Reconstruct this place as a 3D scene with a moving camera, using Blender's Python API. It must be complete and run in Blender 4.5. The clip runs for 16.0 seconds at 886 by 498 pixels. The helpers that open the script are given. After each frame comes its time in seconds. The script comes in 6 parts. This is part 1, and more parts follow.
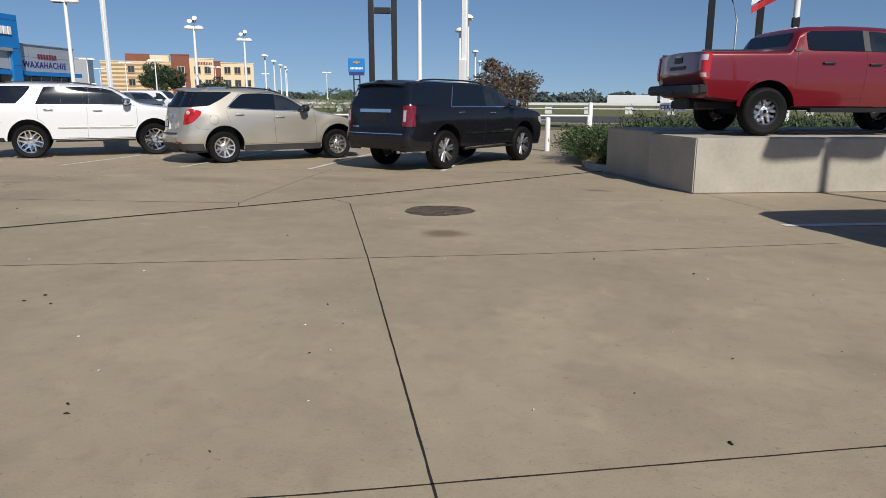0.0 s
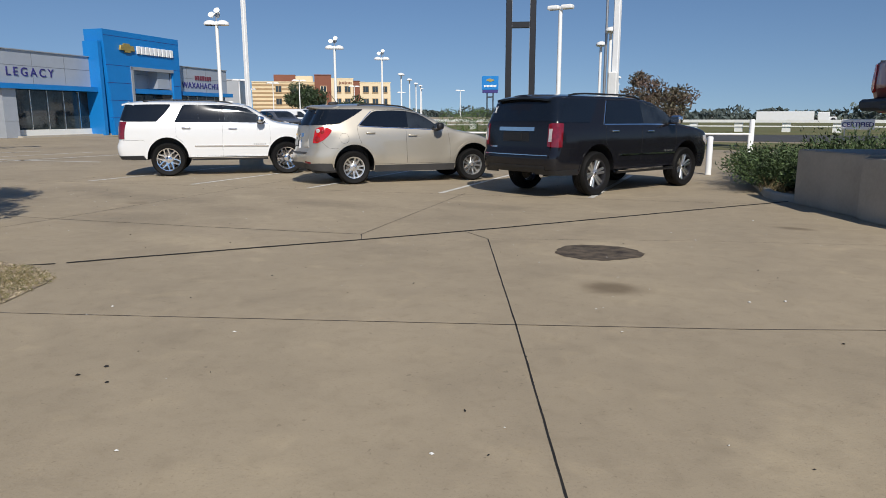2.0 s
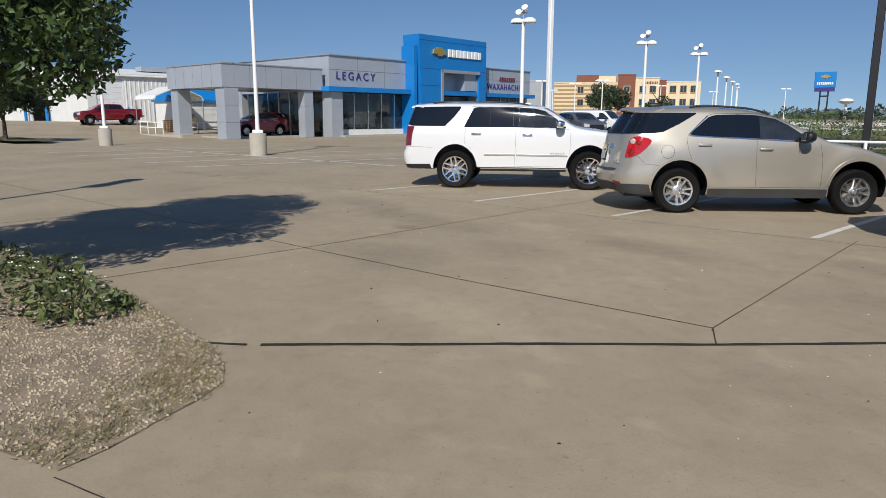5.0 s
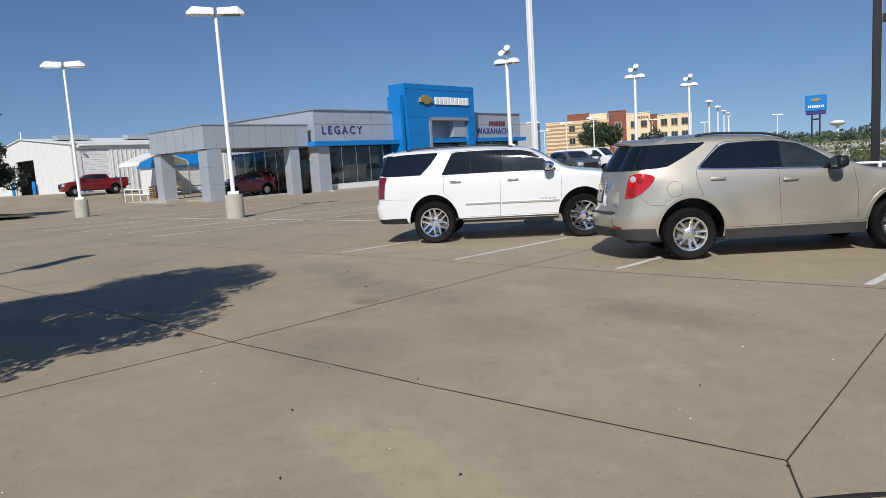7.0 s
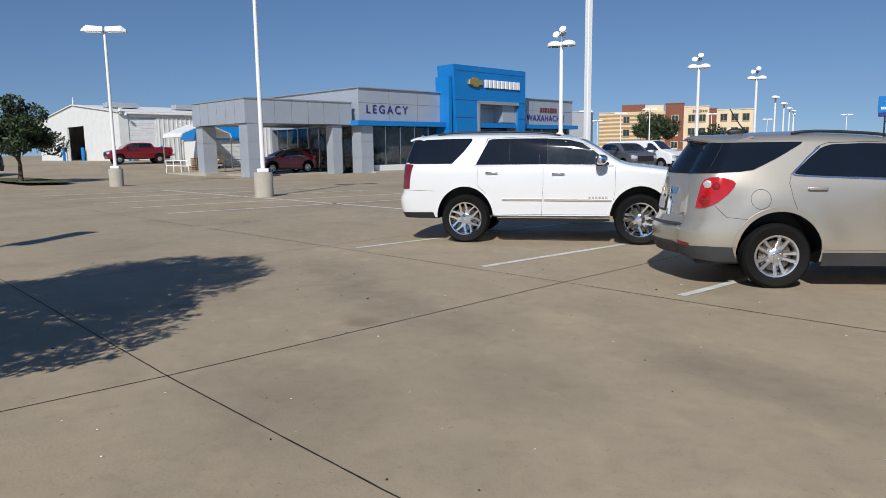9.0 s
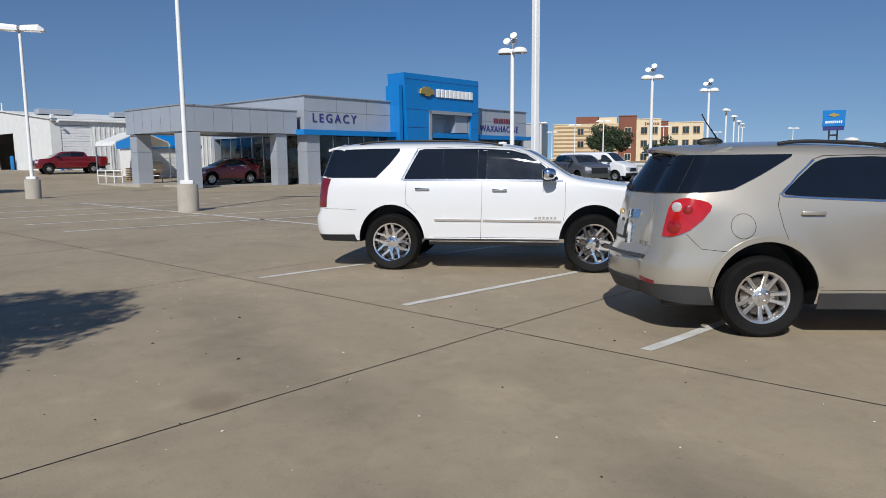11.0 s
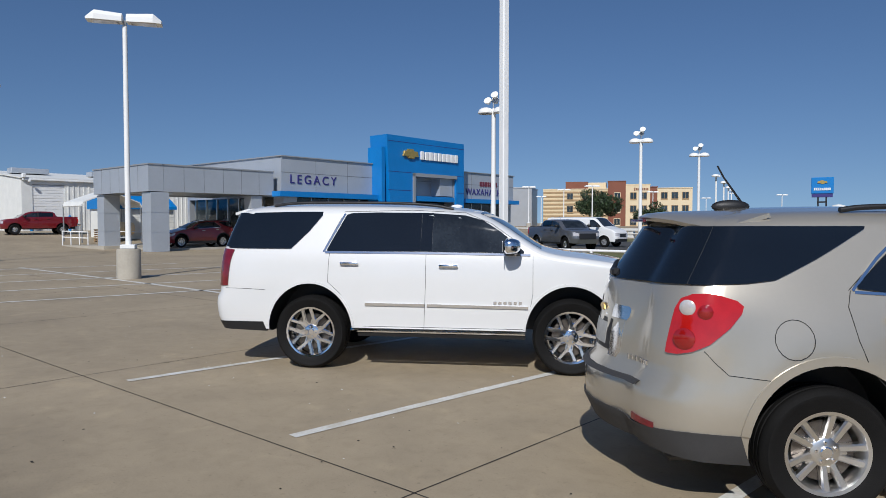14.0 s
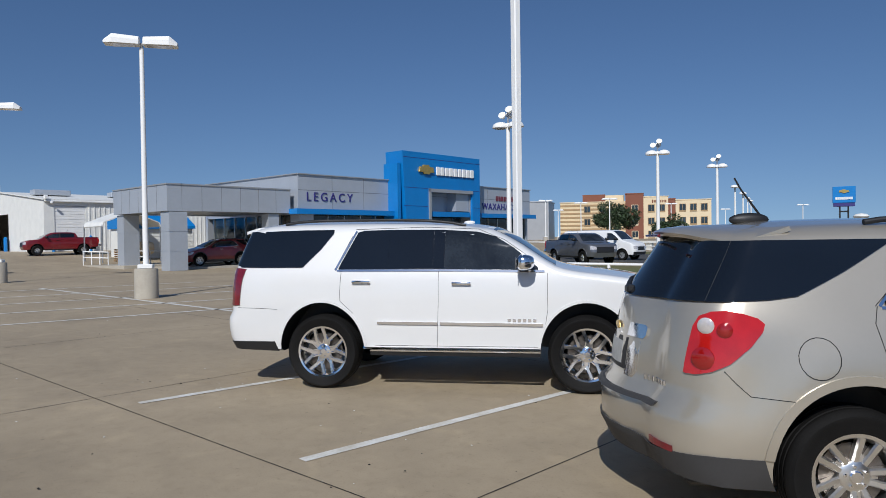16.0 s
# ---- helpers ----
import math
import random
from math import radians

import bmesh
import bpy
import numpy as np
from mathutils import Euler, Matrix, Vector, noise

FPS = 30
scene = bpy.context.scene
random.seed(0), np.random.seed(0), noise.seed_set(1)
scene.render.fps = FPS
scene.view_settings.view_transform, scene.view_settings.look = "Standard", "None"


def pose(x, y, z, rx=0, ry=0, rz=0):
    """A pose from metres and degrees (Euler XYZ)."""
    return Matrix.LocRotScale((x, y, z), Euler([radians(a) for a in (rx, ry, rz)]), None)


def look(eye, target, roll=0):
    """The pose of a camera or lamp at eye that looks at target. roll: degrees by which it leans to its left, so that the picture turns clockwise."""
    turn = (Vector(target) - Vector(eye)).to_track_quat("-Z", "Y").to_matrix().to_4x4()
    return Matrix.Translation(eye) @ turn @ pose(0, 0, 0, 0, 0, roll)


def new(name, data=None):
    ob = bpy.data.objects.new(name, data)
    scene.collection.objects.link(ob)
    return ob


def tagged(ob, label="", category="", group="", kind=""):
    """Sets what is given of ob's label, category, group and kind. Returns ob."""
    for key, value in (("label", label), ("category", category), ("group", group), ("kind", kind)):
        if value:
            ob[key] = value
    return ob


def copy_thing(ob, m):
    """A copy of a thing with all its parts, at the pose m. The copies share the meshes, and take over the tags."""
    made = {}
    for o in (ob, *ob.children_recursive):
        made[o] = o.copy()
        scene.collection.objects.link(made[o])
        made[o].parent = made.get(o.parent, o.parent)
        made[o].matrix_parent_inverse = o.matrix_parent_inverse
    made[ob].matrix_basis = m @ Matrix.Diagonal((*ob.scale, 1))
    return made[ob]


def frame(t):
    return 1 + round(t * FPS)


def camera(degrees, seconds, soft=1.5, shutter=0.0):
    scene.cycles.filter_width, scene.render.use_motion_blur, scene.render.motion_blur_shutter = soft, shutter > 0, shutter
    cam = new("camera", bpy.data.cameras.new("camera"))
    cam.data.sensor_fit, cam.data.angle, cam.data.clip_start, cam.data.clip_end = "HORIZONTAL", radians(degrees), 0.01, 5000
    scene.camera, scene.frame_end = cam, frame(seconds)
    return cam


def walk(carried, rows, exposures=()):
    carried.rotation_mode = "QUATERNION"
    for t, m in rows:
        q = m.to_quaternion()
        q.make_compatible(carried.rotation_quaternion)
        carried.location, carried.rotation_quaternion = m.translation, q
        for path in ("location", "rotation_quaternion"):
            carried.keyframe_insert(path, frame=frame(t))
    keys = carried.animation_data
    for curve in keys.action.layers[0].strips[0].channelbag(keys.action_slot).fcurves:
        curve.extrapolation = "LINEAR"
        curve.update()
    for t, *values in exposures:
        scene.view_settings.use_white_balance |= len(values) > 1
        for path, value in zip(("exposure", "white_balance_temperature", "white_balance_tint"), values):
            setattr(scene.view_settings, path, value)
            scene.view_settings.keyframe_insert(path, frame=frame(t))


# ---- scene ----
cam = camera(65.7, 16.0, soft=0.65)
PATH = [
    (0, (4.056, -1.108, 1.513), (3.397, 0.731, 1.084), 0.1),
    (0.5, (3.915, -0.949, 1.552), (3.135, 0.851, 1.163), -0.6),
    (1, (3.606, -0.528, 1.516), (2.771, 1.26, 1.188), -1.9),
    (1.5, (3.406, -0.123, 1.492), (2.541, 1.645, 1.14), -1.7),
    (2, (3.171, 0.323, 1.501), (2.175, 2.015, 1.12), -0.1),
    (2.5, (2.77, 0.749, 1.53), (1.832, 2.478, 1.167), -1.8),
    (3, (2.512, 1.258, 1.495), (1.463, 2.925, 1.143), -1.3),
    (3.5, (2.136, 1.602, 1.502), (0.875, 3.115, 1.155), -0.8),
    (4, (1.757, 1.944, 1.562), (0.41, 3.372, 1.178), -2.9),
    (4.5, (1.311, 2.32, 1.591), (-0.206, 3.563, 1.201), 0.2),
    (4.7, (1.062, 2.496, 1.583), (-0.52, 3.651, 1.176), 0.4),
    (6.8, (-0.354, 3.931, 1.572), (-1.968, 5.082, 1.305), -0.7),
    (7, (-0.467, 4.098, 1.575), (-2.087, 5.245, 1.329), -3.6),
    (7.5, (-0.841, 4.345, 1.57), (-2.512, 5.416, 1.325), 0.7),
    (8, (-1.177, 4.633, 1.612), (-2.87, 5.665, 1.353), -0.9),
    (8.5, (-1.492, 5.016, 1.597), (-3.148, 6.104, 1.324), -1.3),
    (9, (-1.763, 5.328, 1.613), (-3.45, 6.364, 1.327), -0.8),
    (9.2, (-1.916, 5.464, 1.617), (-3.57, 6.555, 1.341), -0.1),
    (11.3, (-3.154, 6.963, 1.623), (-4.776, 8.105, 1.366), -0.5),
    (11.5, (-3.255, 7.148, 1.618), (-4.902, 8.257, 1.376), -0.4),
    (12, (-3.509, 7.468, 1.625), (-5.183, 8.534, 1.378), 1.7),
    (12.5, (-3.822, 7.793, 1.656), (-5.472, 8.904, 1.446), 1.3),
    (13, (-4.069, 8.197, 1.65), (-5.723, 9.314, 1.526), 2.2),
    (13.5, (-4.263, 8.4, 1.649), (-5.919, 9.506, 1.471), 1.6),
    (14, (-4.492, 8.556, 1.666), (-6.111, 9.727, 1.591), -0.0),
    (14.5, (-4.573, 8.647, 1.66), (-6.221, 9.778, 1.605), -0.1),
    (15, (-4.567, 8.665, 1.667), (-6.228, 9.778, 1.617), 0.4),
    (15.5, (-4.555, 8.67, 1.66), (-6.207, 9.796, 1.618), 1.6),
    (16, (-4.546, 8.663, 1.685), (-6.196, 9.794, 1.654), -0.8),
]
walk(cam, [(t, look(eye, target, roll)) for t, eye, target, roll in PATH], exposures=[(0, 0.12, 6250, 10), (4.5, 0.12, 6150, 10), (9, 0.08, 6000, 10), (12, -0.06, 5920, 10), (16, -0.09, 5850, 10)])

# ---- world and sun ----
SUN_AZ, SUN_EL = math.atan2(-0.72, 0.69), radians(40)
world = bpy.data.worlds.new("sky")
scene.world = world
world.use_nodes = True
wn = world.node_tree.nodes
sky = wn.new("ShaderNodeTexSky")
sky.sky_type, sky.sun_disc = "NISHITA", False
sky.sun_elevation, sky.sun_rotation = SUN_EL, math.pi / 2 - SUN_AZ
sky.air_density, sky.dust_density, sky.ozone_density = 1.0, 0.10, 2.0
wn["Background"].inputs[1].default_value = 0.064
deep = wn.new("ShaderNodeHueSaturation")
deep.inputs["Saturation"].default_value = 1.10
way, split, lift, join = (wn.new("ShaderNode" + k) for k in ("TexCoord", "SeparateXYZ", "Math", "CombineXYZ"))
lift.operation = "MULTIPLY_ADD"
lift.inputs[1].default_value, lift.inputs[2].default_value = 0.90, 0.10
world.node_tree.links.new(way.outputs["Generated"], split.inputs[0])
world.node_tree.links.new(split.outputs["Z"], lift.inputs[0])
for i, s in enumerate((split.outputs["X"], split.outputs["Y"], lift.outputs[0])):
    world.node_tree.links.new(s, join.inputs[i])
world.node_tree.links.new(join.outputs[0], sky.inputs[0])
tint = wn.new("ShaderNodeMix")
tint.data_type, tint.blend_type = "RGBA", "MULTIPLY"
tint.inputs[0].default_value, tint.inputs[7].default_value = 1.0, (1.0, 1.0, 1.07, 1)
world.node_tree.links.new(sky.outputs[0], deep.inputs["Color"])
world.node_tree.links.new(deep.outputs[0], tint.inputs[6])
world.node_tree.links.new(tint.outputs[2], wn["Background"].inputs[0])
sun = new("sun", bpy.data.lights.new("sun", "SUN"))
sun.data.energy, sun.data.angle, sun.data.color = 4.3, radians(0.55), (1.0, 0.93, 0.83)
sun.matrix_world = look((0, 0, 60), (-math.cos(SUN_AZ) * math.cos(SUN_EL), -math.sin(SUN_AZ) * math.cos(SUN_EL), 60 - math.sin(SUN_EL)))


# ---- materials ----
def material(name, colour, rough=0.6, metal=0.0, coat=0.0, spread=0.12, scale=6.0, bump=0.0, bump_scale=60.0, second=None, island=0.0, stretch=(1, 1, 1), spec=0.5):
    """A surface with colour variation at two scales and fine relief. second: a colour that patches of the surface turn to."""
    m = bpy.data.materials.new(name)
    m.use_nodes = True
    n, l = m.node_tree.nodes, m.node_tree.links
    b = n["Principled BSDF"]
    tc, mp = n.new("ShaderNodeTexCoord"), n.new("ShaderNodeMapping")
    mp.inputs["Scale"].default_value = stretch
    l.new(tc.outputs["Object"], mp.inputs[0])
    big, fine = n.new("ShaderNodeTexNoise"), n.new("ShaderNodeTexNoise")
    big.inputs["Scale"].default_value, big.inputs["Detail"].default_value = scale, 5
    fine.inputs["Scale"].default_value, fine.inputs["Detail"].default_value = scale * 11, 4
    for x in (big, fine):
        l.new(mp.outputs[0], x.inputs["Vector"])
    add = n.new("ShaderNodeMath")
    add.operation = "MULTIPLY_ADD"
    add.inputs[1].default_value = 0.45
    l.new(fine.outputs["Fac"], add.inputs[0])
    l.new(big.outputs["Fac"], add.inputs[2])
    ramp = n.new("ShaderNodeValToRGB")
    ramp.color_ramp.elements[0].position, ramp.color_ramp.elements[1].position = 0.5, 0.95
    lo = [c * (1 - spread) for c in colour]
    hi = list(second) if second else [min(1.0, c * (1 + spread)) for c in colour]
    ramp.color_ramp.elements[0].color, ramp.color_ramp.elements[1].color = (*lo, 1), (*hi, 1)
    l.new(add.outputs[0], ramp.inputs[0])
    out = ramp.outputs[0]
    if island:
        info, hsv, mm = n.new("ShaderNodeNewGeometry"), n.new("ShaderNodeHueSaturation"), n.new("ShaderNodeMapRange")
        mm.inputs[3].default_value, mm.inputs[4].default_value = 1 - island, 1 + island
        l.new(info.outputs["Random Per Island"], mm.inputs[0])
        l.new(mm.outputs[0], hsv.inputs["Value"])
        l.new(out, hsv.inputs["Color"])
        out = hsv.outputs[0]
    l.new(out, b.inputs["Base Color"])
    b.inputs["Roughness"].default_value, b.inputs["Metallic"].default_value = rough, metal
    b.inputs["Coat Weight"].default_value, b.inputs["Coat Roughness"].default_value = coat, 0.04
    b.inputs["Specular IOR Level"].default_value = spec
    if bump:
        bn, bp = n.new("ShaderNodeTexNoise"), n.new("ShaderNodeBump")
        bn.inputs["Scale"].default_value, bn.inputs["Detail"].default_value = bump_scale, 5
        bp.inputs["Strength"].default_value, bp.inputs["Distance"].default_value = bump, 0.01
        l.new(mp.outputs[0], bn.inputs["Vector"])
        l.new(bn.outputs["Fac"], bp.inputs["Height"])
        l.new(bp.outputs[0], b.inputs["Normal"])
    return m


def concrete_paving():
    m = material("paving", (0.345, 0.281, 0.189), 0.75, spread=0.10, scale=0.35, bump=0.18, bump_scale=45)
    n, l = m.node_tree.nodes, m.node_tree.links
    b = n["Principled BSDF"]
    base = b.inputs["Base Color"].links[0].from_socket
    tc = n["Texture Coordinate"]
    for scale, lo, hi, dark, amount in ((0.9, 0.50, 0.74, (0.66, 0.66, 0.67), 0.42), (0.22, 0.5, 0.74, (0.70, 0.70, 0.71), 0.45), (3.2, 0.58, 0.78, (1.28, 1.26, 1.2), 0.5), (7.0, 0.50, 0.72, (0.80, 0.79, 0.77), 0.45), (1.6, 0.60, 0.72, (1.17, 1.16, 1.13), 0.55), (26, 0.66, 0.71, (0.6, 0.58, 0.55), 0.6), (70, 0.58, 0.70, (0.74, 0.72, 0.70), 0.6), (190, 0.60, 0.68, (0.68, 0.66, 0.64), 0.6)):
        t, r, mix = n.new("ShaderNodeTexNoise"), n.new("ShaderNodeMapRange"), n.new("ShaderNodeMix")
        t.inputs["Scale"].default_value, t.inputs["Detail"].default_value, t.inputs["Distortion"].default_value = scale, 6, 0.6
        l.new(tc.outputs["Object"], t.inputs["Vector"])
        r.inputs[1].default_value, r.inputs[2].default_value, r.inputs[4].default_value = lo, hi, amount
        l.new(t.outputs["Fac"], r.inputs[0])
        mix.data_type, mix.blend_type = "RGBA", "MULTIPLY"
        l.new(r.outputs[0], mix.inputs[0])
        l.new(base, mix.inputs[6])
        mix.inputs[7].default_value = (*dark, 1)
        base = mix.outputs[2]
    # single stains and worn places: centre, half sizes, tint, strength
    geo = n.new("ShaderNodeNewGeometry")
    warp = n.new("ShaderNodeTexNoise")
    warp.inputs["Scale"].default_value, warp.inputs["Detail"].default_value = 2.6, 5
    l.new(geo.outputs["Position"], warp.inputs["Vector"])
    for cx, cy, rx, ry, tint, amount in STAINS:
        away, size, ln, wob, r, mix = (n.new("ShaderNode" + k) for k in ("VectorMath", "VectorMath", "VectorMath", "Math", "MapRange", "Mix"))
        away.operation, size.operation, ln.operation, wob.operation = "SUBTRACT", "MULTIPLY", "LENGTH", "MULTIPLY_ADD"
        away.inputs[1].default_value, size.inputs[1].default_value = (cx, cy, 0), (1 / rx, 1 / ry, 0)
        l.new(geo.outputs["Position"], away.inputs[0])
        l.new(away.outputs[0], size.inputs[0])
        l.new(size.outputs[0], ln.inputs[0])
        l.new(warp.outputs["Fac"], wob.inputs[0])
        wob.inputs[1].default_value = 1.1
        l.new(ln.outputs["Value"], wob.inputs[2])
        r.interpolation_type = "SMOOTHSTEP"
        r.inputs[1].default_value, r.inputs[2].default_value, r.inputs[3].default_value, r.inputs[4].default_value = 1.75, 0.85, 0.0, amount
        l.new(wob.outputs[0], r.inputs[0])
        mix.data_type, mix.blend_type = "RGBA", "MULTIPLY"
        l.new(r.outputs[0], mix.inputs[0])
        l.new(base, mix.inputs[6])
        mix.inputs[7].default_value = (*tint, 1)
        base = mix.outputs[2]
    l.new(base, b.inputs["Base Color"])
    return m


BROWN, GREY, PALE = (0.42, 0.38, 0.33), (0.60, 0.60, 0.61), (1.25, 1.25, 1.22)
STAINS = [
    (1.48, 6.17, 0.34, 0.27, BROWN, 0.85), (1.5, 6.2, 0.75, 0.6, PALE, 0.45), (0.85, 7.68, 0.95, 0.8, PALE, 0.4), (2.6, 10.6, 0.35, 0.14, BROWN, 0.7),
    (-4.6, 9.6, 1.5, 0.5, GREY, 0.45), (-2.2, 10.6, 1.3, 0.4, GREY, 0.45), (-8.4, 8.6, 1.8, 0.55, GREY, 0.42), (-6.2, 6.6, 1.2, 0.7, GREY, 0.36), (-10.4, 9.0, 1.2, 0.5, GREY, 0.39), (-5.4, 8.2, 0.9, 0.5, GREY, 0.33),
    (-3.6, 5.9, 1.3, 0.4, PALE, 0.5), (3.2, 3.4, 0.35, 1.2, PALE, 0.55), (4.2, 2.9, 0.9, 0.3, PALE, 0.5), (1.3, 2.2, 0.6, 0.5, PALE, 0.35), (-0.8, 1.2, 0.7, 0.4, PALE, 0.4), (-6.6, 9.6, 0.5, 0.35, PALE, 0.4), (-7.6, 8.0, 0.3, 0.2, (0.55, 0.5, 0.45), 0.6),
]
M = {
    "paving": concrete_paving(),
    "concrete": material("concrete", (0.40, 0.365, 0.30), 0.85, spread=0.12, scale=1.6, bump=0.25, bump_scale=90),
    "joint": material("joint", (0.014, 0.012, 0.010), 0.9, spread=0.4, scale=9),
    "crack": material("crack", (0.045, 0.037, 0.03), 0.9, spread=0.4, scale=9),
    "line_paint": material("line_paint", (0.80, 0.80, 0.77), 0.7, spread=0.12, scale=4, second=(0.5, 0.47, 0.4)),
    "white_paint": material("white_paint", (0.80, 0.80, 0.78), 0.45, spread=0.04, scale=2),
    "white_metal": material("white_metal", (0.74, 0.74, 0.70), 0.5, spread=0.06, scale=1.2),
    "car_white": material("car_white", (0.70, 0.70, 0.69), 0.35, 0.0, 1.0, spread=0.01, scale=2),
    "car_gold": material("car_gold", (0.47, 0.43, 0.355), 0.30, 0.55, 1.0, spread=0.02, scale=3),
    "car_black": material("car_black", (0.009, 0.009, 0.0115), 0.10, 0.0, 0.0, spread=0.05, scale=3),
    "car_red": material("car_red", (0.16, 0.003, 0.008), 0.32, 0.15, 1.0, spread=0.04, scale=3),
    "car_maroon": material("car_maroon", (0.20, 0.015, 0.02), 0.35, 0.2, 1.0, spread=0.05, scale=3),
    "car_grey": material("car_grey", (0.13, 0.135, 0.15), 0.35, 0.4, 1.0, spread=0.05, scale=3),
    "car_van": material("car_van", (0.76, 0.76, 0.75), 0.4, 0.0, 0.5, spread=0.02, scale=2),
    "car_glass": material("car_glass", (0.006, 0.008, 0.011), 0.03, 0.0, 0.0, spread=0.1, scale=2, spec=0.75),
    "front_glass": material("front_glass", (0.018, 0.022, 0.026), 0.03, 0.0, 0.0, spread=0.5, scale=3, spec=0.75),
    "trim": material("trim", (0.011, 0.011, 0.012), 0.5, spread=0.1, scale=8, bump=0.1, bump_scale=300),
    "cladding": material("cladding", (0.040, 0.039, 0.039), 0.65, spread=0.1, scale=6, bump=0.1, bump_scale=300),
    "seam": material("seam", (0.012, 0.012, 0.012), 0.8, spread=0.1),
    "rubber": material("rubber", (0.0065, 0.0062, 0.006), 0.7, spread=0.25, scale=5, bump=0.2, bump_scale=120, spec=0.2),
    "chrome": material("chrome", (0.86, 0.86, 0.87), 0.12, 1.0, spread=0.05, scale=8),
    "alloy": material("alloy", (0.80, 0.79, 0.77), 0.30, 1.0, spread=0.06, scale=9),
    "rim_dark": material("rim_dark", (0.05, 0.05, 0.055), 0.4, 0.8, spread=0.1, scale=9),
    "disc": material("disc", (0.16, 0.14, 0.12), 0.45, 0.9, spread=0.2, scale=20),
    "lamp_red": material("lamp_red", (0.42, 0.010, 0.008), 0.08, 0.0, 1.0, spread=0.10, scale=14),
    "lamp_deep": material("lamp_deep", (0.27, 0.006, 0.006), 0.05, 0.0, 1.0, spread=0.1, scale=30),
    "lamp_dark_red": material("lamp_dark_red", (0.15, 0.006, 0.012), 0.1, 0.0, 1.0, spread=0.3, scale=14),
    "lamp_clear": material("lamp_clear", (0.62, 0.58, 0.56), 0.08, 0.3, 1.0, spread=0.2, scale=20),
    "amber": material("amber", (0.55, 0.16, 0.02), 0.15, 0.0, 1.0),
    "plate": material("plate", (0.42, 0.42, 0.40), 0.4, 0.2, spread=0.1, scale=20),
    "panel_grey": material("panel_grey", (0.44, 0.47, 0.51), 0.36, 0.30, 0.0, spread=0.05, scale=0.6),
    "panel_light": material("panel_light", (0.40, 0.41, 0.42), 0.4, 0.4, spread=0.05, scale=0.6),
    "panel_line": material("panel_line", (0.17, 0.18, 0.20), 0.6, spread=0.05),
    "sign_blue": material("sign_blue", (0.010, 0.185, 0.52), 0.4, 0.0, 0.2, spread=0.06, scale=0.6),
    "letter_navy": material("letter_navy", (0.035, 0.03, 0.17), 0.5),
    "letter_red": material("letter_red", (0.15, 0.03, 0.05), 0.5),
    "gold": material("gold", (0.62, 0.43, 0.13), 0.35, 0.7, spread=0.1, scale=6),
    "shop_glass": material("shop_glass", (0.012, 0.018, 0.022), 0.04, spread=0.6, scale=0.8, second=(0.05, 0.065, 0.07), spec=0.6),
    "dark_inside": material("dark_inside", (0.015, 0.016, 0.018), 0.8),
    "black_steel": material("black_steel", (0.014, 0.014, 0.016), 0.45, 0.2, 0.2, spread=0.1, scale=2),
    "steel": material("steel", (0.42, 0.42, 0.42), 0.4, 0.8, spread=0.08, scale=4),
    "hotel_cream": material("hotel_cream", (0.66, 0.53, 0.33), 0.85, spread=0.05, scale=0.5),
    "hotel_light": material("hotel_light", (0.68, 0.56, 0.37), 0.85, spread=0.05, scale=0.5),
    "hotel_tan": material("hotel_tan", (0.36, 0.245, 0.13), 0.85, spread=0.06, scale=0.5),
    "hotel_brown": material("hotel_brown", (0.20, 0.075, 0.045), 0.85, spread=0.06, scale=0.5),
    "hotel_glass": material("hotel_glass", (0.03, 0.045, 0.055), 0.1, spread=0.4, scale=0.3),
    "brick_soil": material("brick_soil", (0.25, 0.195, 0.135), 0.95, spread=0.3, scale=5, bump=0.5, bump_scale=40),
    "gravel": material("gravel", (0.32, 0.265, 0.18), 0.9, spread=0.25, scale=5, island=0.32),
    "grass_dry": material("grass_dry", (0.20, 0.165, 0.06), 0.95, spread=0.3, scale=0.3, second=(0.10, 0.12, 0.035), bump=0.5, bump_scale=25),
    "grass_green": material("grass_green", (0.06, 0.085, 0.02), 0.95, spread=0.4, scale=0.5, second=(0.14, 0.13, 0.05)),
    "leaf": material("leaf", (0.050, 0.085, 0.018), 0.55, spread=0.25, scale=2.5, island=0.5),
    "leaf_dark": material("leaf_dark", (0.030, 0.052, 0.018), 0.6, spread=0.3, scale=2.5, island=0.5),
    "leaf_juniper": material("leaf_juniper", (0.046, 0.074, 0.022), 0.7, spread=0.3, scale=3, island=0.55),
    "leaf_myrtle": material("leaf_myrtle", (0.075, 0.088, 0.040), 0.6, spread=0.3, scale=1.3, second=(0.13, 0.075, 0.058), island=0.5),
    "leaf_bush": material("leaf_bush", (0.075, 0.125, 0.024), 0.6, spread=0.25, scale=1.6, island=0.4),
    # greyer and bluer than the other leaves: distance haze mixed into the colour
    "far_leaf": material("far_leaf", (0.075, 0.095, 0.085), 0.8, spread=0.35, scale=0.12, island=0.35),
    "bark": material("bark", (0.10, 0.075, 0.055), 0.9, spread=0.3, scale=9, bump=0.6, bump_scale=30),
    "leaf_bed": material("leaf_bed", (0.085, 0.105, 0.030), 0.6, spread=0.3, scale=3, island=0.45),
    "leaf_weed": material("leaf_weed", (0.13, 0.125, 0.045), 0.8, spread=0.3, scale=4, island=0.4),
    "petal": material("petal", (0.78, 0.76, 0.72), 0.7),
    "straw": material("straw", (0.23, 0.18, 0.085), 0.9, island=0.3),
    "wood": material("wood", (0.30, 0.19, 0.09), 0.8, spread=0.25, scale=4),
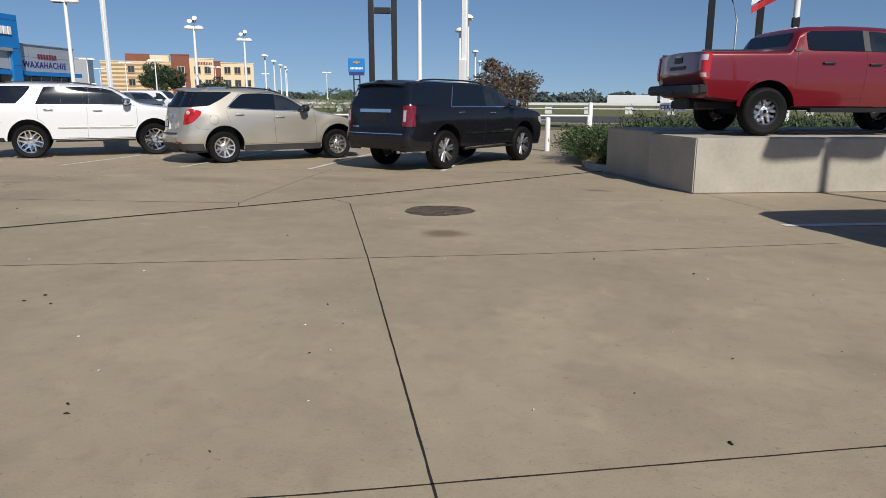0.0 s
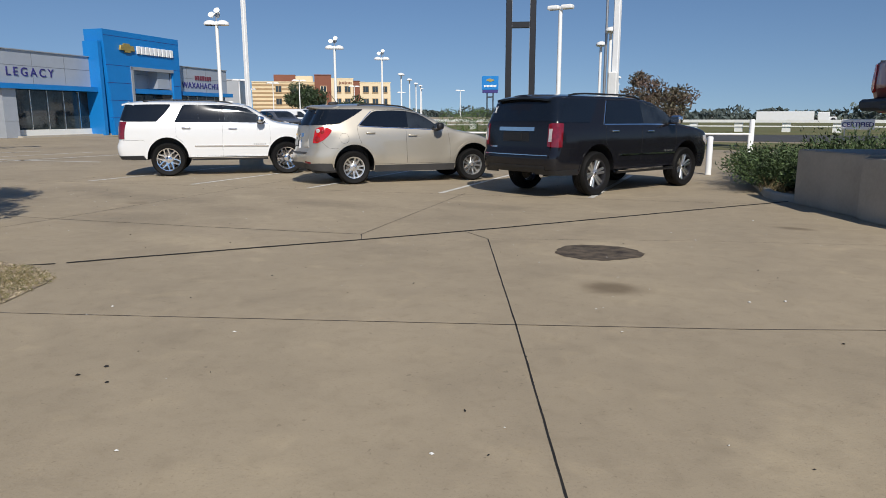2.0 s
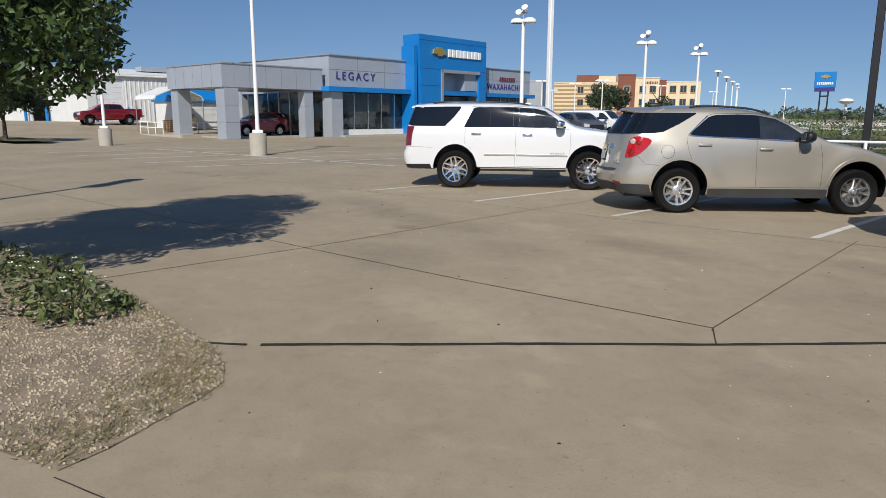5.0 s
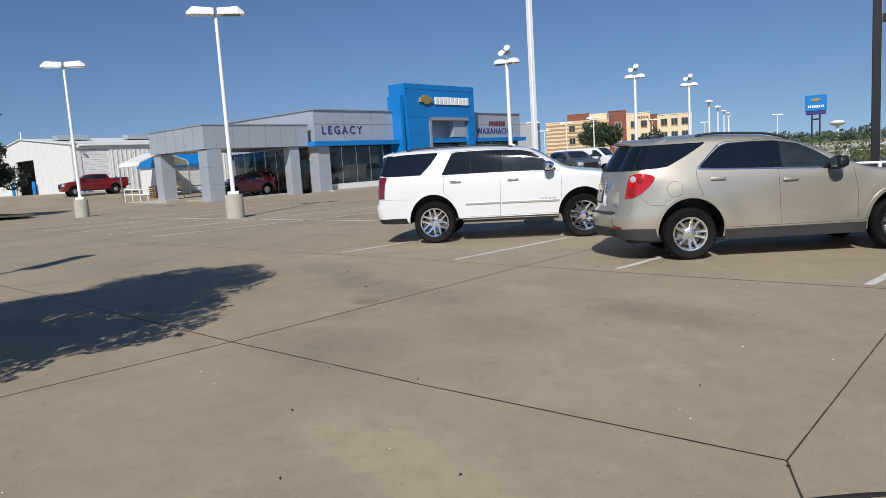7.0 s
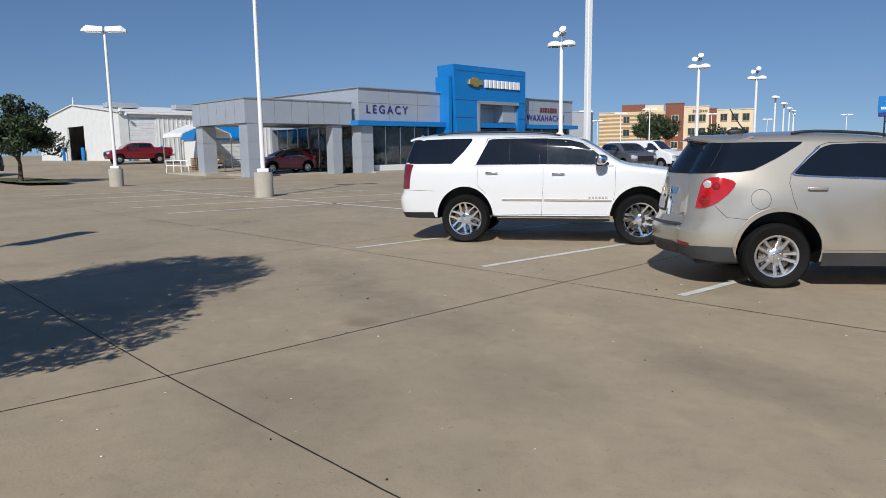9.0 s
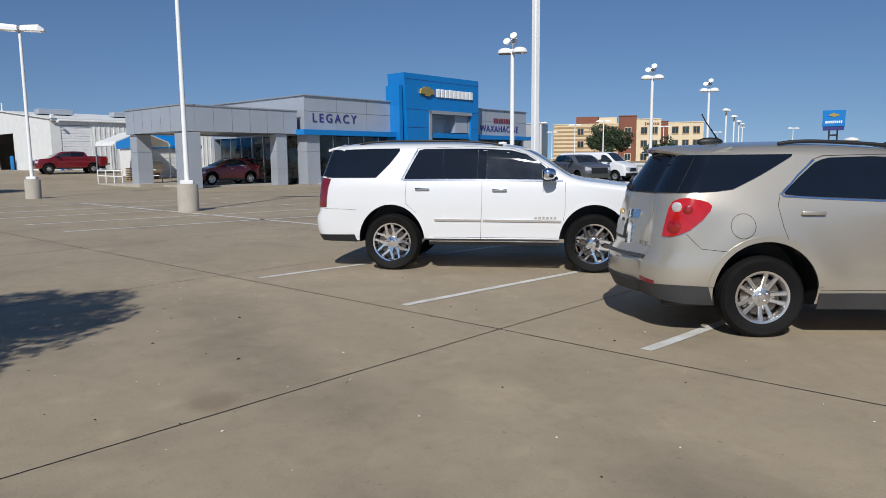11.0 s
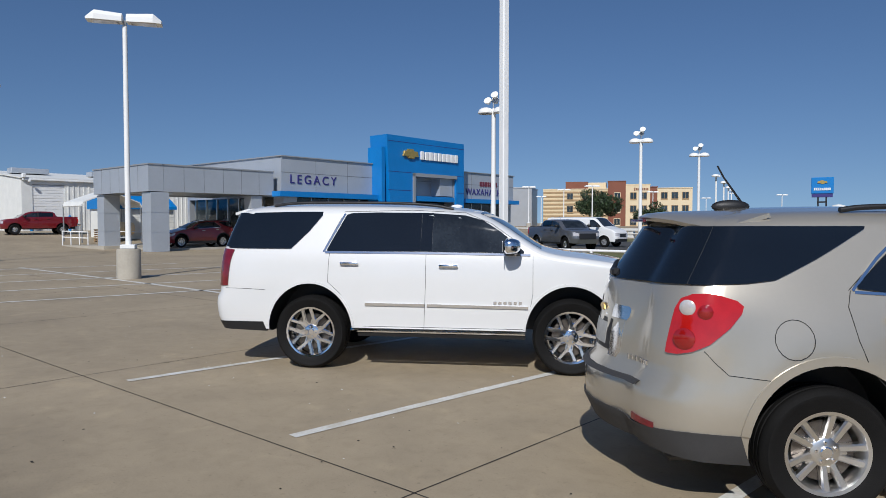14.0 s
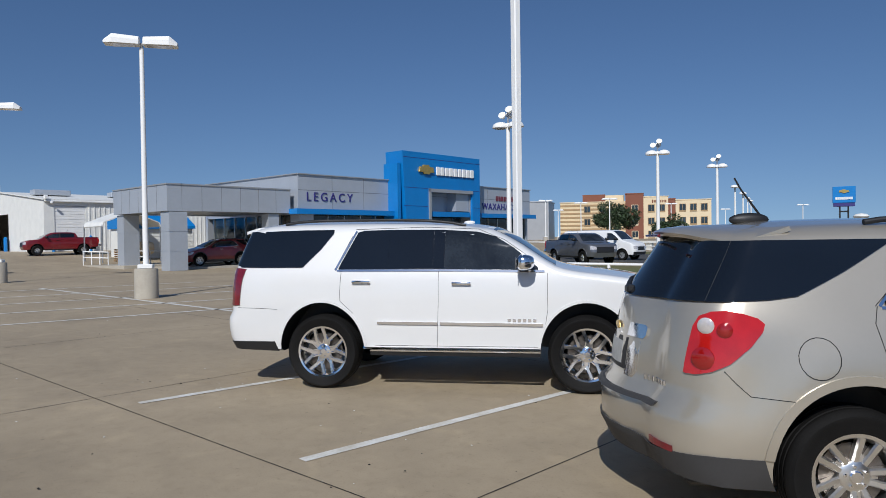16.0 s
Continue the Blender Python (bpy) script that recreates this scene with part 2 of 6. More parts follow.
    "flag_red": material("flag_red", (0.50, 0.03, 0.04), 0.8),
    "flag_blue": material("flag_blue", (0.03, 0.05, 0.22), 0.8),
    "asphalt": material("asphalt", (0.055, 0.054, 0.052), 0.9, spread=0.15, scale=1.0, bump=0.2, bump_scale=80),
    "damp": material("damp", (0.050, 0.035, 0.023), 0.75, spread=0.5, scale=7, second=(0.15, 0.115, 0.075), bump=0.1, bump_scale=30),
    "stain": material("stain", (0.15, 0.12, 0.085), 0.8, spread=0.3, scale=3, second=(0.27, 0.22, 0.165)),
    "sign_green": material("sign_green", (0.02, 0.22, 0.09), 0.5),
}


# ---- mesh helpers ----
def mesh_of(name, bm, mat, smooth=False):
    bmesh.ops.recalc_face_normals(bm, faces=bm.faces)
    me = bpy.data.meshes.new(name)
    bm.to_mesh(me)
    bm.free()
    for one in (mat if isinstance(mat, (list, tuple)) else [mat]):
        me.materials.append(M[one])
    if smooth:
        me.shade_smooth()
        me.set_sharp_from_angle(angle=radians(smooth if smooth > 1 else 38))
    return me


def part(name, bm, mat, parent=None, label="", smooth=False, m=None):
    ob = new(name, mesh_of(name, bm, mat, smooth))
    ob.parent = parent
    if m is not None:
        ob.matrix_basis = m
    return tagged(ob, label)


def thing(name, m, label, category, group="", kind=""):
    ob = new(name)
    ob.empty_display_size = 0.2
    ob.matrix_basis = m
    return tagged(ob, label, category, group, kind)


def box(bm, c, s, bevel=0.0, m=None, seg=1):
    r = bmesh.ops.create_cube(bm, size=1.0, matrix=Matrix.Translation(c) @ Matrix.Diagonal((*s, 1)))
    vs = r["verts"]
    if bevel:
        es = list({e for v in vs for e in v.link_edges})
        r2 = bmesh.ops.bevel(bm, geom=es, offset=bevel, segments=seg, affect="EDGES", profile=0.5)
        vs = list({v for f in r2["faces"] for v in f.verts} | {v for v in vs if v.is_valid})
    if m is not None:
        bmesh.ops.transform(bm, matrix=m, verts=vs)
    return bm


def boxes(items, bevel=0.0):
    bm = bmesh.new()
    for c, s in items:
        box(bm, c, s, bevel)
    return bm


def tube(bm, pts, radius, sides=8, cap=True):
    """A round bar along points; radius: one number, or one for each point."""
    pts = [Vector(p) for p in pts]
    rs = radius if isinstance(radius, (list, tuple)) else [radius] * len(pts)
    rings, up = [], Vector((0, 0, 1))
    for i, p in enumerate(pts):
        d = (pts[min(i + 1, len(pts) - 1)] - pts[max(i - 1, 0)]).normalized()
        a = d.cross(up if abs(d.z) < 0.95 else Vector((1, 0, 0))).normalized()
        b = d.cross(a)
        rings.append([bm.verts.new(p + rs[i] * (math.cos(q) * a + math.sin(q) * b)) for q in (2 * math.pi * k / sides for k in range(sides))])
    for r0, r1 in zip(rings, rings[1:]):
        for k in range(sides):
            bm.faces.new((r0[k], r0[(k + 1) % sides], r1[(k + 1) % sides], r1[k]))
    if cap:
        bm.faces.new(rings[0][::-1])
        bm.faces.new(rings[-1])
    return bm


def lathe(bm, profile, sides=24, closed=False, axis="y", m=None):
    """A profile of (radius, along) turned round an axis."""
    rings = []
    for r, a in profile:
        ring = []
        for k in range(sides):
            q = 2 * math.pi * k / sides
            p = (r * math.cos(q), a, r * math.sin(q)) if axis == "y" else (r * math.cos(q), r * math.sin(q), a)
            ring.append(bm.verts.new(m @ Vector(p) if m is not None else p))
        rings.append(ring)
    pairs = list(zip(rings, rings[1:])) + ([(rings[-1], rings[0])] if closed else [])
    for r0, r1 in pairs:
        for k in range(sides):
            bm.faces.new((r0[k], r0[(k + 1) % sides], r1[(k + 1) % sides], r1[k]))
    if not closed:
        bm.faces.new(rings[0][::-1])
        bm.faces.new(rings[-1])
    return bm


def grid(bm, rows):
    """A sheet through rows of points."""
    vs = [[bm.verts.new(p) for p in r] for r in rows]
    for a, b in zip(vs, vs[1:]):
        for k in range(len(a) - 1):
            bm.faces.new((a[k], a[k + 1], b[k + 1], b[k]))
    return vs


def slab(bm, outer, inner):
    """A closed plate between two grids of points of the same size."""
    a, b = grid(bm, outer), grid(bm, inner)
    rim = lambda g: g[0] + [r[-1] for r in g[1:]] + g[-1][-2::-1] + [r[0] for r in g[-2:0:-1]]
    ra, rb = rim(a), rim(b)
    for i in range(len(ra)):
        k = (i + 1) % len(ra)
        bm.faces.new((ra[i], ra[k], rb[k], rb[i]))
    return bm


def prism(bm, poly, z0, z1, top_scale=1.0):
    cx, cy = sum(p[0] for p in poly) / len(poly), sum(p[1] for p in poly) / len(poly)
    lo = [bm.verts.new((x, y, z0)) for x, y in poly]
    hi = [bm.verts.new((cx + (x - cx) * top_scale, cy + (y - cy) * top_scale, z1)) for x, y in poly]
    bm.faces.new(lo[::-1])
    bm.faces.new(hi)
    for i in range(len(poly)):
        k = (i + 1) % len(poly)
        bm.faces.new((lo[i], lo[k], hi[k], hi[i]))
    return bm


def lerp(table, x):
    """Straight lines between rows (x, value)."""
    if x <= table[0][0]:
        return table[0][1]
    for (x0, a), (x1, b) in zip(table, table[1:]):
        if x <= x1:
            return a + (b - a) * (x - x0) / (x1 - x0)
    return table[-1][1]


def curve_of(table):
    """A smooth curve through rows (x, value) that does not overshoot."""
    xs, ys = [r[0] for r in table], [r[1] for r in table]
    d = [(b - a) / (q - p) for p, q, a, b in zip(xs, xs[1:], ys, ys[1:])]
    g = [d[0]] + [0 if a * b <= 0 else 2 * a * b / (a + b) for a, b in zip(d, d[1:])] + [d[-1]]

    def value(x):
        x = min(max(x, xs[0]), xs[-1])
        i = max(k for k in range(len(xs) - 1) if xs[k] <= x or k == 0)
        h = xs[i + 1] - xs[i]
        t = (x - xs[i]) / h
        return ys[i] * (1 + 2 * t) * (1 - t) ** 2 + g[i] * h * t * (1 - t) ** 2 + ys[i + 1] * t * t * (3 - 2 * t) + g[i + 1] * h * t * t * (t - 1)

    return value


def lettering(name, words, size, mat, parent, m, depth=0.02, spacing=1.0, bold=0.0):
    cu = bpy.data.curves.new(name, "FONT")
    cu.body, cu.size, cu.extrude, cu.align_x, cu.space_character, cu.offset = words, size, depth, "CENTER", spacing, bold
    tmp = new("tmp_text", cu)
    me = bpy.data.meshes.new_from_object(tmp.evaluated_get(bpy.context.evaluated_depsgraph_get()))
    bpy.data.objects.remove(tmp)
    me.name = name
    me.materials.clear()
    me.materials.append(M[mat])
    ob = new(name, me)
    ob.parent, ob.matrix_basis = parent, m
    return ob


def ground_z(x, y):
    t = min(max((-50.0 - x) / 24.0, 0.0), 1.0)
    return t * t * (3 - 2 * t)

# ---- vehicles ----
class Shell:
    """The outer skin of a vehicle: x forward, y to its left, z up, the origin on the ground midway between the axles."""

    def __init__(self, s):
        self.s = s
        self.xr, self.xf = s["rear"], s["front"]
        self.top, self.bottom = curve_of(s["top"]), (lambda x: lerp(s["bottom"], x))
        self.section = curve_of(s["section"])
        self.back, self.nose = (lambda z: lerp(s["back"], z)), (lambda z: lerp(s["nose"], z))
        self.rc, self.fc = s.get("rear_corner", 0.2), s.get("front_corner", 0.35)
        self.bulge = s.get("bulge", 0.06)

    def shift(self, x, z):
        a, b = max(0.0, 1 - (x - self.xr) / 1.5), max(0.0, 1 - (self.xf - x) / 0.9)
        return self.back(z) * a ** 1.3 + self.nose(z) * b ** 1.6

    def edge(self, x):
        """Corner size of the section's top at x: across, upright."""
        k = min(max((self.top(x) - self.s["belt"]) / 0.4, 0), 1)
        return 0.10 + 0.14 * k, 0.07 + 0.06 * k

    def width0(self, x, z):
        s = self.s
        t = max(0.0, (self.xr + 0.9 - x) / 0.9)
        u = max(0.0, (x - (self.xf - 1.0)) / 1.0)
        out = 0.0
        if "flare" in s:
            amount, radius, soft = s["flare"]
            for ax in s["axles"]:
                d = math.hypot(x - ax, z - s["arch_z"])
                out += amount * math.exp(-((max(d - radius, 0.0) / (soft * 1.6)) ** 2)) * min(1.0, max(0.0, (z - s["arch_z"] + 0.15) / 0.3))
        return out + s["half"] * self.section(z) * (1 - s.get("rear_taper", 0.03) * t * t - s.get("front_taper", 0.06) * u * u)

    def width(self, x, z):
        w = self.width0(x, z)
        for d, c in ((x - self.xr, self.rc), (self.xf - x, self.fc)):
            if d < c:
                w -= c * (1 - math.sqrt(max(0.0, 1 - ((c - max(d, 0)) / c) ** 2)))
        return w

    def side(self, x, z):
        """The half width of the skin where it stands at x, z."""
        xn = x
        for _ in range(4):
            xn = x - self.shift(xn, z)
        xn = min(max(xn, self.xr), self.xf)
        c, r = self.edge(xn)
        zt = self.top(xn)
        if z > zt - r:
            w = self.width(xn, zt - r)
            return w - c + c * math.sqrt(max(0.0, 1 - (min(z - zt + r, r) / r) ** 2))
        return self.width(xn, z)

    def over(self, x, y):
        """The height of the top skin."""
        c, r = self.edge(x)
        w = max(self.width(x, self.top(x) - r) - c, 0.05)
        return self.top(x) + self.s.get("crown", 0.03) * (1 - min(1, (y / w) ** 2))

    def wrap(self, q, z, rear=True):
        """The skin round an end: q metres from the middle of the tail (or nose), round the corner and along the side."""
        c = self.rc if rear else self.fc
        xe, sg = (self.xr, 1) if rear else (self.xf, -1)
        w = self.width0(xe, z) - c
        if q < w:
            d, y = -self.bulge * (1 - (q / w) ** 2), q
        elif q < w + c * math.pi / 2:
            a = (q - w) / c
            d = c * (1 - math.cos(a))
            y = self.width(xe + sg * d, z)
        else:
            d = c + q - w - c * math.pi / 2
            y = self.width(xe + sg * d, z)
        x = xe + sg * d
        return x + self.shift(x, z), y

    def corner_q(self, z, rear=True):
        c = self.rc if rear else self.fc
        return self.width0(self.xr if rear else self.xf, z) - c + c * math.pi / 2

    def body(self):
        s, bm = self.s, bmesh.new()
        d = [0, 0.006, 0.02, 0.045, 0.08, 0.13, 0.2, 0.3]
        mid = [self.xr + 0.3 + (self.xf - self.xr - 0.6) * i / 52 for i in range(1, 52)]
        xs = [self.xr + v for v in d] + mid + [self.xf - v for v in reversed(d)]
        rings, half = [], []
        for x in xs:
            c, r = self.edge(x)
            zt, zb = self.top(x), self.bottom(x)
            pts = [(0.0, zb), (self.width(x, zb) - 0.10, zb)]
            for i in range(17):
                z = zb + 0.03 + (zt - r - zb - 0.03) * i / 16
                pts.append((self.width(x, z), z))
            w = self.width(x, zt - r)
            for a in (18, 36, 54, 72, 90):
                pts.append((w - c + c * math.cos(radians(a)), zt - r + r * math.sin(radians(a))))
            for k in (0.75, 0.5, 0.25, 0):
                y = (w - c) * k
                pts.append((y, self.over(x, y)))
            half.append([(x + self.shift(x, z), y, z) for y, z in pts])
        n = len(half[0])
        for h in half:
            left = [bm.verts.new(p) for p in h]
            right = [left[0]] + [bm.verts.new((p[0], -p[1], p[2])) for p in h[1:-1]] + [left[-1]]
            rings.append(left + right[-2:0:-1])
        m = len(rings[0])
        for a, b in zip(rings, rings[1:]):
            for k in range(m):
                bm.faces.new((a[k], a[(k + 1) % m], b[(k + 1) % m], b[k]))
        for ring, pts, sg in ((rings[0], half[0], -1), (rings[-1], half[-1], 1)):
            left, right = ring[:n], [ring[0]] + [ring[m - k] for k in range(1, n - 1)] + [ring[n - 1]]
            rows = [[left[0]]]
            for i in range(1, n - 1):
                x, y, z = pts[i]
                row = [left[i]]
                for k in (0.66, 0.33, 0, -0.33, -0.66):
                    row.append(bm.verts.new((x + sg * self.bulge * (1 - k * k) * min(1, y / 0.5), y * k, z + (self.s.get("crown", 0.03) * (1 - k * k) if i > n - 6 else 0))))
                rows.append(row + [right[i]])
            rows.append([left[-1]])
            for a, b in zip(rows, rows[1:]):
                if len(a) == 1 or len(b) == 1:
                    one, many = (a[0], b) if len(a) == 1 else (b[0], a)
                    for k in range(len(many) - 1):
                        bm.faces.new((one, many[k], many[k + 1]))
                else:
                    for k in range(len(a) - 1):
                        bm.faces.new((a[k], a[k + 1], b[k + 1], b[k]))
        return bm

    def panel(self, rows, side, off=0.004, thick=0.02, across=12, up=6):
        """A plate on the side: rows of (x, low, high)."""
        lo, hi = [(r[0], r[1]) for r in rows], [(r[0], r[2]) for r in rows]
        x0, x1 = rows[0][0], rows[-1][0]
        xs = sorted({x0 + (x1 - x0) * i / across for i in range(across + 1)} | {r[0] for r in rows})
        o, n = [], []
        for x in xs:
            zs = [lerp(lo, x) + (lerp(hi, x) - lerp(lo, x)) * k / up for k in range(up + 1)]
            o.append([(x, side * (self.side(x, z) + off), z) for z in zs])
            n.append([(x, side * (self.side(x, z) + off - thick), z) for z in zs])
        return slab(bmesh.new(), o, n)

    def wrapped(self, rows, side, off=0.004, thick=0.02, across=14, up=6, rear=True):
        """A plate round an end: rows of (q, low, high); side 0: both halves as one plate."""
        lo, hi = [(r[0], r[1]) for r in rows], [(r[0], r[2]) for r in rows]
        q0, q1 = rows[0][0], rows[-1][0]
        qs = sorted({q0 + (q1 - q0) * i / across for i in range(across + 1)} | {r[0] for r in rows})
        o, n, e = [], [], (-1 if rear else 1)
        for q in qs:
            sg = side or (1 if q >= 0 else -1)
            zs = [lerp(lo, q) + (lerp(hi, q) - lerp(lo, q)) * k / up for k in range(up + 1)]
            a = [(self.wrap(abs(q), z, rear), self.wrap(abs(q) + 0.01, z, rear), z) for z in zs]
            ro, rn = [], []
            for (x, y), (x2, y2), z in a:
                t = Vector((x2 - x, y2 - y)).normalized()
                nx, ny = (-t.y, t.x) if rear else (t.y, -t.x)
                if not rear:
                    nx, ny = abs(nx), abs(ny)
                else:
                    nx, ny = -abs(nx), abs(ny)
                ro.append((x + nx * off, sg * (y + ny * off), z))
                rn.append((x + nx * (off - thick), sg * (y + ny * (off - thick)), z))
            o.append(ro)
            n.append(rn)
        return slab(bmesh.new(), o, n)

    def ribbon(self, pts, side, width=0.007, off=0.0015, thick=0.006, step=0.08):
        """A strip along points (x, z) of the side."""
        fine = []
        for (x0, z0), (x1, z1) in zip(pts, pts[1:]):
            k = max(1, int(math.hypot(x1 - x0, z1 - z0) / step))
            fine += [(x0 + (x1 - x0) * i / k, z0 + (z1 - z0) * i / k) for i in range(k)]
        fine.append(pts[-1])
        o, n = [], []
        for i, (x, z) in enumerate(fine):
            a, b = fine[max(i - 1, 0)], fine[min(i + 1, len(fine) - 1)]
            l = math.hypot(b[0] - a[0], b[1] - a[1]) or 1
            px, pz = -(b[1] - a[1]) / l * width / 2, (b[0] - a[0]) / l * width / 2
            row = [(x - px, z - pz), (x + px, z + pz)]
            o.append([(u, side * (self.side(u, v) + off), v) for u, v in row])
            n.append([(u, side * (self.side(u, v) + off - thick), v) for u, v in row])
        return slab(bmesh.new(), o, n)

    def roof_panel(self, x0, x1, y0, y1, off=0.004, thick=0.02):
        """A plate on the top skin between x0 and x1; half widths y0 and y1."""
        o, n = [], []
        for i in range(9):
            x = x0 + (x1 - x0) * i / 8
            w = y0 + (y1 - y0) * i / 8
            ys = [w * (k / 5 - 1) for k in range(11)]
            o.append([(x + self.shift(x, self.over(x, y)), y, self.over(x, y) + off) for y in ys])
            n.append([(x + self.shift(x, self.over(x, y)), y, self.over(x, y) + off - thick) for y in ys])
        return slab(bmesh.new(), o, n)


def spoke(bm, p0, p1, w0, w1, y0, y1, deep):
    """A bar in the wheel's plane from p0 to p1 (x, z), its face at y0 and y1, chamfered."""
    d = Vector((p1[0] - p0[0], p1[1] - p0[1])).normalized()
    s = Vector((-d.y, d.x))
    rows = []
    for p, w, y in ((p0, w0, y0), (p1, w1, y1)):
        c = Vector(p)
        rows.append([bm.verts.new(v) for v in (
            (*(c + s * w / 2)[:1], y - deep, (c + s * w / 2)[1]), ((c + s * w / 2)[0], y - 0.012, (c + s * w / 2)[1]), ((c + s * w * 0.3)[0], y, (c + s * w * 0.3)[1]),
            ((c - s * w * 0.3)[0], y, (c - s * w * 0.3)[1]), ((c - s * w / 2)[0], y - 0.012, (c - s * w / 2)[1]), ((c - s * w / 2)[0], y - deep, (c - s * w / 2)[1]))])
    a, b = rows
    for k in range(6):
        bm.faces.new((a[k], a[(k + 1) % 6], b[(k + 1) % 6], b[k]))
    bm.faces.new(a[::-1])
    bm.faces.new(b)


def wheel(parent, m, R, rim_r, width, style, face, back):
    """A wheel with its outside towards +y."""
    hub = new("wheel")
    hub.parent, hub.matrix_basis = parent, m
    w, sw = width / 2, R - rim_r
    prof = [(rim_r - 0.005, -w * 0.82), (rim_r + sw * 0.35, -w * 0.98), (rim_r + sw * 0.75, -w), (R - 0.018, -w * 0.86), (R - 0.003, -w * 0.7)]
    for g in (-0.42, 0.0, 0.42):
        prof += [(R, w * g - 0.022), (R, w * g - 0.008), (R - 0.009, w * g - 0.006), (R - 0.009, w * g + 0.006), (R, w * g + 0.008), (R, w * g + 0.022)]
    prof += [(R - 0.003, w * 0.7), (R - 0.018, w * 0.86), (rim_r + sw * 0.75, w), (rim_r + sw * 0.62, w * 1.005), (rim_r + sw * 0.58, w * 0.985), (rim_r + sw * 0.3, w * 0.97), (rim_r - 0.005, w * 0.82)]
    part("tyre", lathe(bmesh.new(), prof, 48, closed=True), "rubber", hub, "black rubber tyre", smooth=40)
    bm = lathe(bmesh.new(), [(rim_r + 0.004, w * 0.84), (rim_r + 0.006, w * 0.78), (rim_r - 0.012, w * 0.72), (rim_r - 0.03, w * 0.45), (rim_r - 0.035, -w * 0.7), (rim_r - 0.045, -w * 0.7), (rim_r - 0.042, w * 0.45), (rim_r - 0.022, w * 0.8)], 48, closed=True)
    rim = part("rim", bm, back, hub, "", smooth=40)
    bm, ys, n = bmesh.new(), w * 0.62, 6
    pol = lambda r, a: (r * math.cos(radians(a)), r * math.sin(radians(a)))
    ri = rim_r - 0.018
    if style == "y":
        for k in range(6):
            a = 60 * k + 90
            spoke(bm, pol(0.05, a), pol(ri * 0.52, a), 0.075, 0.062, ys - 0.012, ys - 0.006, 0.04)
            for g in (-1, 1):
                spoke(bm, pol(ri * 0.45, a + 3 * g), pol(ri, a + 20 * g), 0.052, 0.042, ys - 0.004, ys + 0.012, 0.04)
                spoke(bm, pol(ri * 0.30, a + 26 * g), pol(ri * 0.62, a + 12 * g), 0.02, 0.02, ys - 0.01, ys - 0.002, 0.03)
    elif style == "twin":
        for k in range(6):
            a = 60 * k + 90
            for g in (-1, 1):
                spoke(bm, pol(0.05, a + 18 * g), pol(ri, a + 9 * g), 0.044, 0.052, ys - 0.012, ys + 0.012, 0.04)
    elif style == "five":
        for k in range(5):
            a = 72 * k + 90
            for g in (-1, 1):
                spoke(bm, pol(0.045, a + 24 * g), pol(ri, a + 13.0 * g), 0.036, 0.046, ys - 0.014, ys + 0.012, 0.045)
            spoke(bm, pol(0.05, a), pol(ri * 0.55, a), 0.05, 0.02, ys - 0.018, ys - 0.02, 0.03)
    else:
        for k in range(6):
            a = 60 * k + 90
            spoke(bm, pol(0.05, a), pol(ri * 0.6, a), 0.07, 0.06, ys - 0.012, ys - 0.002, 0.05)
            for g in (-1, 1):
                spoke(bm, pol(ri * 0.55, a + 4 * g), pol(ri, a + 17 * g), 0.05, 0.05, ys - 0.002, ys + 0.006, 0.05)
    lathe(bm, [(0.085, ys - 0.05), (0.085, ys - 0.012), (0.07, ys - 0.004), (0.001, ys - 0.004)], 24)
    part("spokes", bm, face, rim, "", smooth=30)
    bm = lathe(bmesh.new(), [(0.036, ys - 0.004), (0.036, ys + 0.006), (0.03, ys + 0.010), (0.001, ys + 0.010)], 18)
    for k in range(6 if style != "five" else 5):
        x, z = pol(0.058, (360 / (6 if style != "five" else 5)) * k + 60)
        lathe(bm, [(0.010, ys - 0.004), (0.010, ys + 0.006), (0.001, ys + 0.008)], 6, m=Matrix.Translation((x, 0, z)))
    part("centre_cap", bm, "chrome", rim, "", smooth=30)
    part("brake_disc", lathe(bmesh.new(), [(rim_r * 0.72, w * 0.1), (rim_r * 0.72, w * 0.2), (0.06, w * 0.2), (0.06, w * 0.1)], 28, closed=True), "disc", hub, "", smooth=30)
    return hub


def cut_wells(bm, s, paint, name):
    """The body with its four wheel wells cut out of it."""
    me = mesh_of(name, bm, [paint, "trim"], 0)
    ob = new(name, me)
    bc, k = bmesh.new(), s.get("arch_k", 1.0)
    for ax in s["axles"]:
        for sg in (-1, 1):
            lathe(bc, [(s["arch"], sg * (s["half"] - 0.42)), (s["arch"], sg * (s["half"] + 0.2))], 40, m=Matrix.Translation((ax, 0, s["arch_z"])) @ Matrix.Diagonal((k, 1, 1, 1)))
            box(bc, (ax, sg * (s["half"] - 0.11), s["arch_z"] - 0.5), (2 * s["arch"] * k - 0.02, 0.62, 1.0))
    bmesh.ops.recalc_face_normals(bc, faces=bc.faces)
    tmp = bpy.data.meshes.new("tmp_cut")
    for f in bc.faces:
        f.material_index = 1
    bc.to_mesh(tmp)
    bc.free()
    tmp.materials.append(M[paint])
    tmp.materials.append(M["trim"])
    co = new("tmp_cut", tmp)
    mod = ob.modifiers.new("wells", "BOOLEAN")
    mod.operation, mod.object, mod.solver, mod.use_self = "DIFFERENCE", co, "EXACT", True
    made = bpy.data.meshes.new_from_object(ob.evaluated_get(bpy.context.evaluated_depsgraph_get()))
    bpy.data.objects.remove(ob)
    bpy.data.objects.remove(co)
    made.name = name
    made.shade_smooth()
    made.set_sharp_from_angle(angle=radians(35))
    return made


